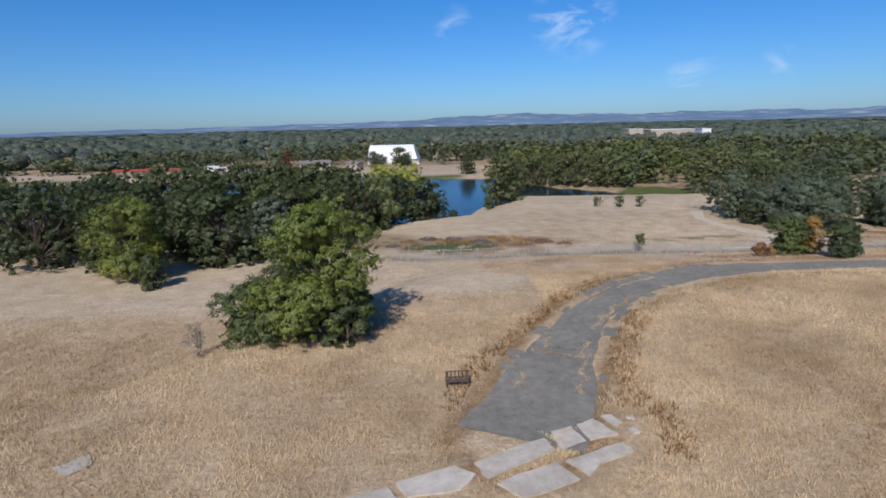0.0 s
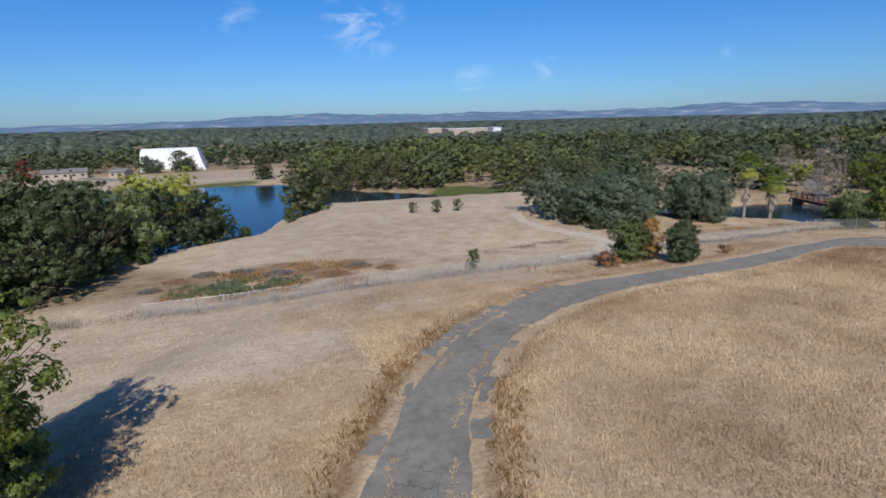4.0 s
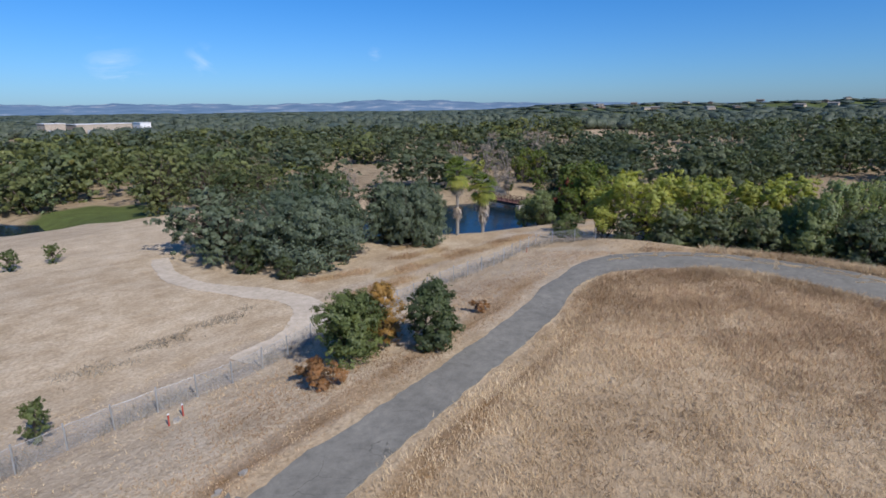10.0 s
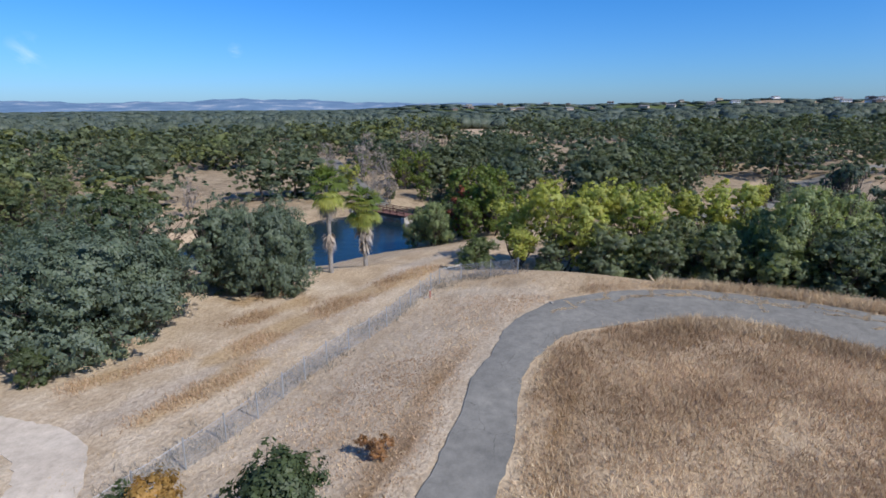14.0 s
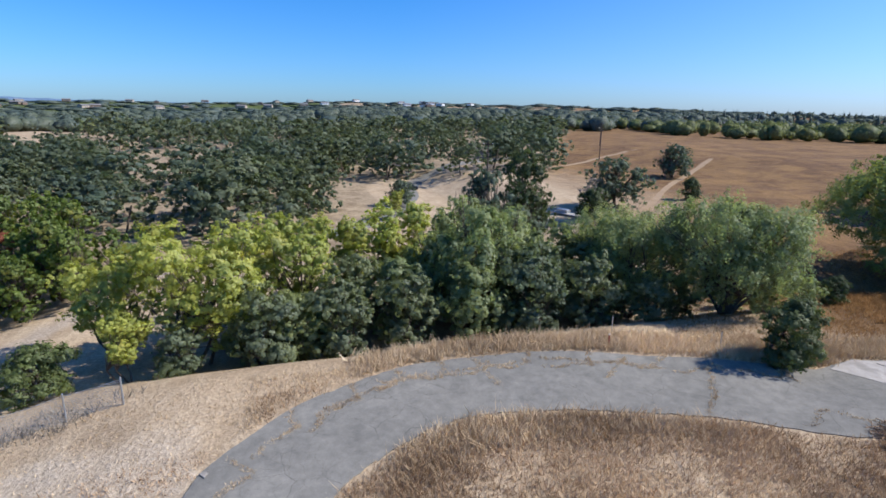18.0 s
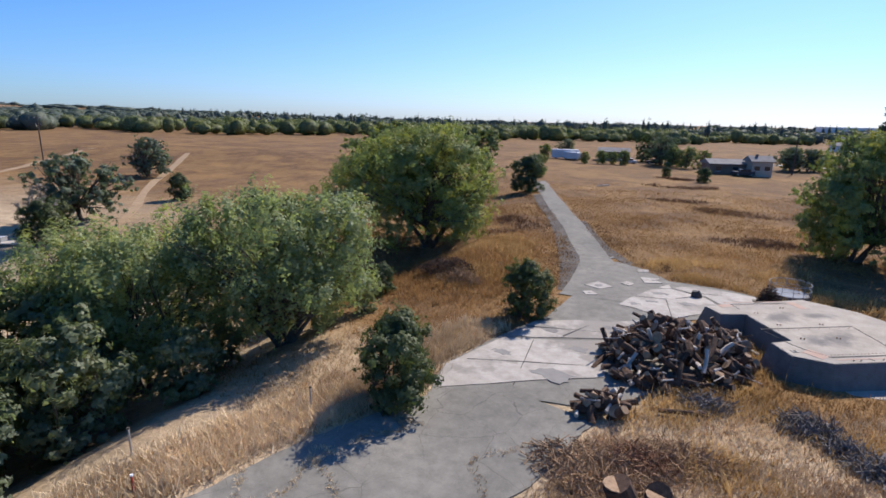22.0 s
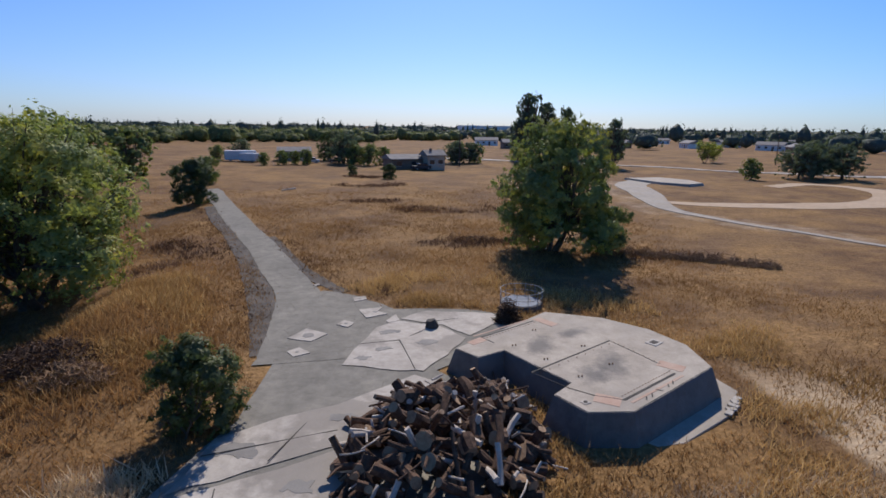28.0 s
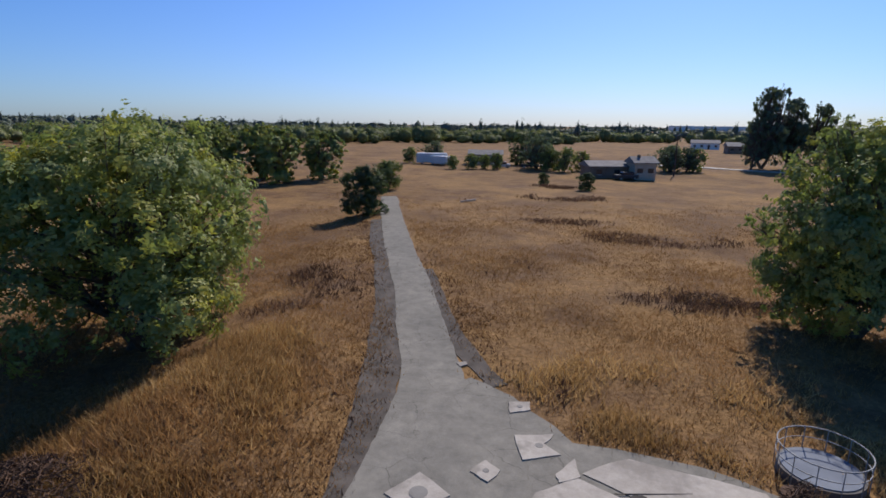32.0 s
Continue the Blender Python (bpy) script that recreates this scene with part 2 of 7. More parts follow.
def poly_dist(px, py, poly):
    """Distance to a closed outline, below zero inside it."""
    d = np.full(np.shape(px), 1e9)
    inside = np.zeros(np.shape(px), bool)
    n = len(poly)
    for i in range(n):
        (ax, ay), (bx, by) = poly[i], poly[(i + 1) % n]
        ex, ey = bx - ax, by - ay
        u = np.clip(((px - ax) * ex + (py - ay) * ey) / (ex * ex + ey * ey), 0, 1)
        d = np.minimum(d, np.hypot(px - ax - u * ex, py - ay - u * ey))
        if ey != 0:
            cross = ((ay > py) != (by > py)) & (px < ex * (py - ay) / ey + ax)
            inside ^= cross
    return np.where(inside, -d, d)


def line_dist(px, py, pts):
    d = np.full(np.shape(px), 1e9)
    for (ax, ay), (bx, by) in zip(pts[:-1], pts[1:]):
        ex, ey = bx - ax, by - ay
        u = np.clip(((px - ax) * ex + (py - ay) * ey) / (ex * ex + ey * ey), 0, 1)
        d = np.minimum(d, np.hypot(px - ax - u * ex, py - ay - u * ey))
    return d


def H(x, y):
    """Ground height of the plan, in its units."""
    x, y = np.asarray(x, float), np.asarray(y, float)
    yy = y + S(8, -30, x) * 36
    z = -0.95 + 0.95 * S(5, -40, y) - 1.5 * S(51, 64, yy) - 0.6 * S(80, 105, yy) - 3.4 * S(108, 155, yy)
    e = S(72.0, 80, x)
    z = z * (1 - e) + e * (-1.2 + 1.2 * S(-10, -70, y) - 2.4 * S(8, 22, y) - 2.4 * S(60, 100, y))
    z = z - 1.6 * np.exp(-((x - 79) / 6) ** 2 - ((y - 0) / 9) ** 2) + 1.35 * np.exp(-((x - 69.8) / 2.9) ** 2 - ((y - 1.5) / 8) ** 2)
    z = z + 0.10 * np.sin(x * 0.21 + 1.3) * np.sin(y * 0.17) + 0.05 * np.sin(x * 0.53) * np.cos(y * 0.61 + x * 0.2)
    z = z + 1.6 * S(60, 30, np.hypot((x - 165) / 1.2, y + 88))          # low rise in the east field
    for water in (LAKE, POND):
        d = poly_dist(x, y, water)
        z = np.where(d > 0, np.minimum(z, LAKE_Z + 0.12 + (0.26 if water is POND else 0.3) * d), np.minimum(z, LAKE_Z - 0.1 + 0.16 * np.maximum(d, -8)))
    r = np.hypot(x - 40, y - 20)
    z = z - 2.5 * S(150, 500, -y) * S(0, 1, -y)
    az = np.degrees(np.arctan2(x - 30, y - 20))                          # bearing from the walk
    ridge = S(55, 66, az) * S(150, 112, az)
    bumps = 0.85 + 0.1 * np.sin(az * 0.61) + 0.08 * np.sin(az * 1.7 + 1) + 0.05 * np.sin(az * 3.9)
    z = z + ridge * bumps * 21 * S(900, 1700, r)
    z = z + S(170, 130, az) * S(70, 110, az) * 6 * S(350, 900, r)
    z = z + 4.5 * S(1.6, 0.4, np.hypot(((x - 305) * 0.94 + (y - 143) * 0.34) / 90, ((y - 143) * 0.94 - (x - 305) * 0.34) / 60))      # slope raised so that the golden clearing shows from the camera
    return z


def hm(X, Y):
    """Ground height in metres at a place in metres."""
    return float(H(X / K, Y / K)) * K


def axis(lo, hi, step, reach):
    a = list(np.arange(lo, hi + step / 2, step))
    d = step
    while a[-1] < reach:
        d *= 1.13
        a.append(a[-1] + d)
    d = step
    while a[0] > -reach:
        d *= 1.13
        a.insert(0, a[0] - d)
    return np.array(a)


def np_mesh(name, verts, faces, mats, smooth=False, index=None):
    """A mesh from arrays; faces all have the same number of corners."""
    me = bpy.data.meshes.new(name)
    verts, faces = np.asarray(verts, np.float32), np.asarray(faces, np.int32)
    n, c = faces.shape
    me.vertices.add(len(verts))
    me.vertices.foreach_set("co", verts.ravel())
    me.loops.add(n * c)
    me.loops.foreach_set("vertex_index", faces.ravel())
    me.polygons.add(n)
    me.polygons.foreach_set("loop_start", np.arange(0, n * c, c, dtype=np.int32))
    me.polygons.foreach_set("loop_total", np.full(n, c, np.int32))
    for m in mats if isinstance(mats, (list, tuple)) else [mats]:
        me.materials.append(m)
    if index is not None:
        me.polygons.foreach_set("material_index", np.asarray(index, np.int32))
    me.update(calc_edges=True)
    me.polygons.foreach_set("use_smooth", np.full(n, smooth))
    me.validate()
    return me


def part(name, data, material=None, parent=None, label=""):
    """Links a bmesh or a mesh as one object, under a thing or a part."""
    if isinstance(data, bmesh.types.BMesh):
        me = bpy.data.meshes.new(name)
        data.to_mesh(me)
        data.free()
        data = me
    if material is not None:
        data.materials.clear()
        data.materials.append(material)
    ob = new(name, data)
    if parent is not None:
        ob.parent = parent
    return tagged(ob, label)


def thing(name, x, y, z, rz, label, category, group="", kind=""):
    ob = new(name)
    ob.empty_display_size = 0.3
    ob.matrix_world = pose(x, y, z, 0, 0, rz)
    return tagged(ob, label, category, group, kind)


# ---- materials ----
def ground_material():
    m, t, out = nodes_of("dry_ground")
    v = coords(t)
    za, zb, zc = nd(t, "Attribute"), nd(t, "Attribute"), nd(t, "Attribute")
    za.attribute_name, zb.attribute_name, zc.attribute_name = "zone_a", "zone_b", "zone_c"
    a, b, third = nd(t, "SeparateColor"), nd(t, "SeparateColor"), nd(t, "SeparateColor")
    t.links.new(zc.outputs["Color"], third.inputs[0])
    t.links.new(za.outputs["Color"], a.inputs[0])
    t.links.new(zb.outputs["Color"], b.inputs[0])
    big, mid, fine = noise_of(t, v, 0.035, 5.0), noise_of(t, v, 0.35, 5.0, 0.65), noise_of(t, v, 4.0, 4.0, 0.7)
    streak = noise_of(t, v, 1.0, 3.0, 0.6, (0.25, 1.6, 1.0))
    straw = ramp(t, mid, [(0.25, (0.355, 0.268, 0.172)), (0.5, (0.465, 0.36, 0.24)), (0.75, (0.56, 0.45, 0.315))])
    pale = ramp(t, mid, [(0.25, (0.42, 0.335, 0.235)), (0.55, (0.535, 0.44, 0.325)), (0.8, (0.62, 0.525, 0.40))])
    rust = ramp(t, mid, [(0.25, (0.105, 0.060, 0.032)), (0.5, (0.175, 0.104, 0.052)), (0.78, (0.265, 0.170, 0.088))])
    green = ramp(t, mid, [(0.3, (0.085, 0.10, 0.035)), (0.7, (0.13, 0.17, 0.05))])
    litter = ramp(t, mid, [(0.3, (0.20, 0.15, 0.095)), (0.5, (0.34, 0.265, 0.175)), (0.75, (0.46, 0.37, 0.25))])
    weed = ramp(t, fine, [(0.3, (0.24, 0.225, 0.195)), (0.7, (0.38, 0.355, 0.31))])
    amber = ramp(t, fine, [(0.3, (0.30, 0.185, 0.065)), (0.7, (0.43, 0.29, 0.115))])
    scrub = ramp(t, fine, [(0.3, (0.085, 0.055, 0.040)), (0.7, (0.17, 0.108, 0.070))])
    burn = ramp(t, noise_of(t, v, 0.9, 7.0, 0.75), [(0.32, (0.10, 0.085, 0.078)), (0.46, (0.24, 0.185, 0.135)), (0.57, (0.34, 0.185, 0.085)), (0.70, (0.19, 0.17, 0.09))])
    dirt = ramp(t, mid, [(0.3, (0.38, 0.31, 0.23)), (0.7, (0.50, 0.42, 0.33))])

    def wavy(ch):
        return ramp(t, mathn(t, "ADD", ch, mathn(t, "MULTIPLY", mathn(t, "SUBTRACT", mid, 0.5), 0.7)), [(0.3, (0, 0, 0)), (0.7, (1, 1, 1))])
    c = mixc(t, wavy(a.outputs[0]), straw, pale)
    gold = ramp(t, fine, [(0.3, (0.225, 0.135, 0.058)), (0.7, (0.31, 0.19, 0.084))])
    rust = mixc(t, ramp(t, noise_of(t, v, 0.09, 6.0, 0.7), [(0.44, (0, 0, 0)), (0.56, (1, 1, 1))]), rust, gold)
    c = mixc(t, wavy(a.outputs[2]), c, rust)
    c = mixc(t, wavy(b.outputs[1]), c, dirt)
    c = mixc(t, wavy(b.outputs[2]), c, burn)
    c = mixc(t, mathn(t, "MULTIPLY", wavy(third.outputs[0]), 0.75), c, weed)
    c = mixc(t, mathn(t, "MULTIPLY", wavy(third.outputs[1]), 0.5), c, amber)
    clumps = ramp(t, noise_of(t, v, 0.22, 6.0, 0.72, (0.6, 1.0, 1.0)), [(0.46, (0, 0, 0)), (0.60, (1, 1, 1))])
    c = mixc(t, mathn(t, "MULTIPLY", mathn(t, "MULTIPLY", third.outputs[2], clumps), 0.85), c, scrub)
    c = mixc(t, wavy(b.outputs[0]), c, litter)
    c = mixc(t, wavy(a.outputs[1]), c, green)
    c = mixc(t, 1.0, c, ramp(t, big, [(0.3, (0.86, 0.84, 0.82)), (0.7, (1.1, 1.09, 1.07))]), "MULTIPLY")
    c = mixc(t, 1.0, c, ramp(t, fine, [(0.3, (0.68, 0.66, 0.62)), (0.65, (1.1, 1.1, 1.1))]), "MULTIPLY")
    c = mixc(t, 0.6, c, ramp(t, streak, [(0.3, (0.82, 0.81, 0.79)), (0.7, (1.08, 1.08, 1.08))]), "MULTIPLY")
    finish(t, out, c, 0.95, mathn(t, "ADD", fine, mathn(t, "MULTIPLY", mid, 2.0)), 0.9, 0.12, 0, 0.1)
    return m


def asphalt_material():
    m, t, out = nodes_of("old_asphalt")
    v = coords(t)
    big, mid, fine = noise_of(t, v, 0.25, 4.0), noise_of(t, v, 1.5, 5.0, 0.7), noise_of(t, v, 30.0, 3.0)
    wob = nd(t, "TexNoise", i_Scale=0.7, i_Detail=5.0)
    t.links.new(v, wob.inputs["Vector"])
    warp = mixc(t, 0.8, v, wob.outputs["Color"], "ADD")
    vo = nd(t, "TexVoronoi", i_Scale=0.42)
    vo.feature = "DISTANCE_TO_EDGE"
    t.links.new(warp, vo.inputs["Vector"])
    crack = ramp(t, vo.outputs["Distance"], [(0.0, (1, 1, 1)), (0.006, (0, 0, 0))])
    vo2 = nd(t, "TexVoronoi", i_Scale=1.1)
    vo2.feature = "DISTANCE_TO_EDGE"
    t.links.new(warp, vo2.inputs["Vector"])
    net = ramp(t, vo2.outputs["Distance"], [(0.0, (1, 1, 1)), (0.012, (0, 0, 0))])
    some = ramp(t, noise_of(t, v, 0.18, 2.0), [(0.5, (0, 0, 0)), (0.6, (1, 1, 1))])
    c = ramp(t, big, [(0.3, (0.186, 0.177, 0.156)), (0.7, (0.248, 0.234, 0.204))])
    c = mixc(t, 1.0, c, ramp(t, mid, [(0.3, (0.74, 0.74, 0.73)), (0.7, (1.15, 1.14, 1.11))]), "MULTIPLY")
    c = mixc(t, 1.0, c, ramp(t, fine, [(0.3, (0.85, 0.85, 0.85)), (0.7, (1.08, 1.08, 1.08))]), "MULTIPLY")
    c = mixc(t, mathn(t, "MULTIPLY", mathn(t, "MULTIPLY", crack, ramp(t, noise_of(t, v, 0.3, 2.0), [(0.4, (0, 0, 0)), (0.55, (1, 1, 1))])), 0.7), c, (0.055, 0.05, 0.045))
    c = mixc(t, mathn(t, "MULTIPLY", mathn(t, "MULTIPLY", net, some), 0.6), c, (0.08, 0.07, 0.055))
    finish(t, out, c, 0.95, fine, 0.3, 0.02, 0, 0.12)
    return m


def concrete_material(name, a, b, stain=0.5, size=0.4, worn=(0.13, 0.125, 0.12), edge=0.18, smudges=()):
    m, t, out = nodes_of(name)
    v = coords(t)
    big, mid, fine = noise_of(t, v, 0.3, 4.0), noise_of(t, v, 1.6, 6.0, 0.72), noise_of(t, v, 24.0, 3.0)
    c = ramp(t, big, [(0.3, a), (0.7, b)])
    c = mixc(t, 1.0, c, ramp(t, mid, [(0.3, (0.74, 0.73, 0.71)), (0.65, (1.08, 1.07, 1.06))]), "MULTIPLY")
    c = mixc(t, mathn(t, "MULTIPLY", ramp(t, noise_of(t, v, size, 5.0, 0.6), [(0.5, (0, 0, 0)), (0.5 + edge, (1, 1, 1))]), stain), c, worn)
    for x, y, rx, ry, turn in smudges:                       # sooty marks, places in metres
        mp = nd(t, "Mapping")
        mp.vector_type = "TEXTURE"
        mp.inputs["Location"].default_value, mp.inputs["Rotation"].default_value, mp.inputs["Scale"].default_value = (x, y, 0), (0, 0, radians(turn)), (rx, ry, 50)
        t.links.new(v, mp.inputs["Vector"])
        far = nd(t, "VectorMath", op="LENGTH")
        t.links.new(mp.outputs[0], far.inputs[0])
        near_mark = mathn(t, "SUBTRACT", mathn(t, "ADD", 1.25, mathn(t, "MULTIPLY", mid, -0.9)), far.outputs["Value"])
        c = mixc(t, mathn(t, "MULTIPLY", ramp(t, near_mark, [(0.0, (0, 0, 0)), (0.55, (1, 1, 1))]), 0.72), c, (0.10, 0.096, 0.092))
    c = mixc(t, 1.0, c, ramp(t, fine, [(0.3, (0.9, 0.9, 0.9)), (0.7, (1.05, 1.05, 1.05))]), "MULTIPLY")
    finish(t, out, c, 0.88, fine, 0.25, 0.015, 0, 0.25)
    return m


def water_material():
    m, t, out = nodes_of("lake_water")
    v = coords(t)
    rip = noise_of(t, v, 0.9, 3.0, 0.6, (1.0, 0.4, 1.0))
    p = finish(t, out, (0.010, 0.022, 0.032), 0.08, rip, 0.35, 0.2, 0, 0.25)
    p.inputs["IOR"].default_value = 1.33
    return m


M_GROUND, M_ASPHALT, M_WATER = ground_material(), asphalt_material(), water_material()
M_CONC = concrete_material("weathered_concrete", (0.40, 0.37, 0.33), (0.52, 0.49, 0.44), 0.25)
M_PALE = concrete_material("pale_paving", (0.355, 0.325, 0.285), (0.455, 0.42, 0.372), 0.8, 0.32, (0.235, 0.212, 0.182), 0.07)
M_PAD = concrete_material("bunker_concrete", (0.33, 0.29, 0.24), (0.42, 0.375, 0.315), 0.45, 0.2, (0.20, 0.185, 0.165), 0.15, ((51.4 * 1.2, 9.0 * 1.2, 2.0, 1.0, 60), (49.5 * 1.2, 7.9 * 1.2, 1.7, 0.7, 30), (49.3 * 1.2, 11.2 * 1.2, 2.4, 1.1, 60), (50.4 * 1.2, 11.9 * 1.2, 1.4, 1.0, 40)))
# darker concrete: stains plus the shade of the walls, put into the colour
M_PADWALL = concrete_material("stained_shaded_concrete", (0.115, 0.108, 0.10), (0.20, 0.19, 0.175), 0.7)
M_DIRT = concrete_material("dirt_track", (0.49, 0.415, 0.325), (0.58, 0.50, 0.40), 0.0)
M_TAN = concrete_material("worn_tan_soil", (0.38, 0.28, 0.185), (0.45, 0.34, 0.235), 0.0)
M_TRACK = concrete_material("worn_field_soil", (0.30, 0.205, 0.115), (0.365, 0.26, 0.155), 0.0)
M_SLAB = concrete_material("weathered_slab", (0.45, 0.405, 0.345), (0.56, 0.51, 0.445), 0.3, 0.5, (0.26, 0.23, 0.19), 0.12)
M_OLDROAD = concrete_material("old_grey_road", (0.27, 0.245, 0.21), (0.36, 0.33, 0.285), 0.4, 0.3, (0.24, 0.19, 0.13), 0.1)
M_BARK = simple("bark", (0.085, 0.065, 0.05), (0.17, 0.135, 0.105), 3.0, 0.95, 0, 0.8, 18.0)
M_GREYBARK = simple("grey_bark", (0.20, 0.18, 0.16), (0.32, 0.29, 0.26), 3.0, 0.95, 0, 0.6, 18.0)
L_COTTON = leaf_mat("cottonwood_leaves", (0.111, 0.150, 0.034), (0.260, 0.299, 0.078), (0.338, 0.312, 0.058), 0.08, 0.48)
L_BRIGHT = leaf_mat("yellowing_leaves", (0.230, 0.270, 0.066), (0.440, 0.460, 0.135), (0.442, 0.390, 0.078), 0.10, 0.5)
L_OAK = leaf_mat("live_oak_leaves", (0.068, 0.098, 0.070), (0.172, 0.212, 0.144), None, 0, 0.42)
L_WILLOW = leaf_mat("willow_leaves", (0.138, 0.176, 0.082), (0.322, 0.366, 0.180), (0.300, 0.300, 0.070), 0.05, 0.5)
L_SHRUB = leaf_mat("shrub_leaves", (0.039, 0.058, 0.026), (0.111, 0.143, 0.058), None, 0, 0.42)
L_THICK = leaf_mat("thicket_leaves", (0.092, 0.120, 0.068), (0.222, 0.258, 0.148), None, 0, 0.5)
L_GREEN = leaf_mat("green_leaves", (0.085, 0.125, 0.028), (0.205, 0.262, 0.060), (0.320, 0.290, 0.055), 0.09, 0.46)
L_ASH = leaf_mat("ash_leaves", (0.100, 0.138, 0.052), (0.250, 0.298, 0.112), (0.400, 0.360, 0.070), 0.10, 0.38)
L_OLIVE = leaf_mat("olive_leaves", (0.086, 0.112, 0.048), (0.190, 0.216, 0.094), (0.260, 0.230, 0.062), 0.06, 0.42)
L_SHRUB2 = leaf_mat("olive_shrub_leaves", (0.066, 0.094, 0.034), (0.160, 0.198, 0.072), None, 0, 0.4)
L_RED = leaf_mat("red_leaves", (0.169, 0.046, 0.026), (0.286, 0.098, 0.052))
L_ORANGE = leaf_mat("orange_leaves", (0.24, 0.140, 0.036), (0.41, 0.255, 0.075))
L_DRY = leaf_mat("dead_brown_leaves", (0.17, 0.088, 0.040), (0.36, 0.21, 0.10))
L_GREY = leaf_mat("bare_twigs", (0.195, 0.163, 0.137), (0.351, 0.305, 0.267), None, 0, 0.1)
L_WOODS = leaf_mat("woodland_leaves", (0.060, 0.086, 0.060), (0.138, 0.170, 0.110), None, 0, 0.42, 0.0, 0.04)
# far woods: bluer, greyer leaves, the haze of distance put into their colour
L_FAR = leaf_mat("hazed_far_leaves", (0.050, 0.070, 0.062), (0.096, 0.120, 0.102), None, 0, 0.3, 0.0, 0.02)
L_WOODS2 = leaf_mat("poplar_wood_leaves", (0.080, 0.106, 0.044), (0.172, 0.196, 0.084), (0.178, 0.159, 0.033), 0.04, 0.3, 0.0, 0.06)
# canopy under the far leaves, tinted with the same haze
M_FAR = leaf_mat("hazed_far_canopy", (0.046, 0.064, 0.056), (0.086, 0.108, 0.092), None, 0, 0.0, 0.9, 0.02)
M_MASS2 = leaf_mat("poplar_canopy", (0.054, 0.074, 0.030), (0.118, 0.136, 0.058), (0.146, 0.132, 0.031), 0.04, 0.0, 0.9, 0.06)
G_STRAW = grass_mat("straw_grass", (0.55, 0.43, 0.28), (0.64, 0.515, 0.35), (0.72, 0.595, 0.42))
G_MIX = grass_mat("mixed_grass", (0.36, 0.245, 0.15), (0.49, 0.355, 0.23), (0.61, 0.475, 0.34))
G_RUST = grass_mat("rusty_grass", (0.24, 0.132, 0.056), (0.33, 0.197, 0.084), (0.42, 0.272, 0.128), 0.42)
G_GREY = grass_mat("grey_weeds", (0.27, 0.25, 0.21), (0.36, 0.335, 0.285), (0.46, 0.42, 0.35))
G_AMBER = grass_mat("amber_grass", (0.34, 0.215, 0.085), (0.45, 0.30, 0.13), (0.56, 0.40, 0.20), 0.5)
G_DARK = grass_mat("dark_scrub", (0.10, 0.060, 0.042), (0.16, 0.095, 0.062), (0.24, 0.155, 0.10))

# ---- ground ----
ROAD = [(3.2, 22, 3.0), (5.6, 27.3, 2.6), (7.5, 32.1, 1.9), (11.2, 38.8, 1.65), (15.9, 44.1, 1.6), (20.1, 46.9, 1.7), (24.2, 48.5, 1.75), (29.1, 49.3, 1.5),
        (34.6, 49.6, 1.4), (41.3, 49.9, 1.3), (48, 50.4, 1.25), (54.8, 51.5, 1.25), (60.1, 51.0, 1.7), (65, 48.0, 2.6), (68.1, 43.3, 2.8),
        (68.6, 40, 2.8), (68.0, 35.2, 3.0), (65.8, 29, 3.1), (63.2, 24.2, 3.1), (62.2, 20.6, 3.2)]
SOUTH_ROAD = [(61.2, 7.0, 1.9), (61.3, 2.5, 1.7), (61.9, -2.5, 1.35), (63.9, -9.5, 1.2), (66.5, -17.5, 1.15), (69.4, -26, 1.1), (72.6, -36, 1.1), (75.0, -44, 1.1), (77.0, -51, 1.0)]
TRACK = [(43.5, 92, 0.9), (41.0, 85, 0.9), (40.6, 79.5, 1.0), (42.0, 74.0, 1.1), (42.9, 70, 1.1), (42.2, 66.6, 1.2), (39.2, 64.0, 1.3), (34, 63.0, 1.2)]


def spline(pts, n):
    """Points along a smooth line through pts, with whatever else the rows carry."""
    p = np.array(pts, float)
    p = np.vstack([2 * p[0] - p[1], p, 2 * p[-1] - p[-2]])
    out = []
    for i in range(1, len(p) - 2):
        for u in np.linspace(0, 1, n, endpoint=False):
            a, b, c, d = p[i - 1:i + 3]
            out.append(0.5 * (2 * b + (c - a) * u + (2 * a - 5 * b + 4 * c - d) * u * u + (3 * b - 3 * c + d - a) * u ** 3))
    out.append(p[-2])
    return np.array(out)


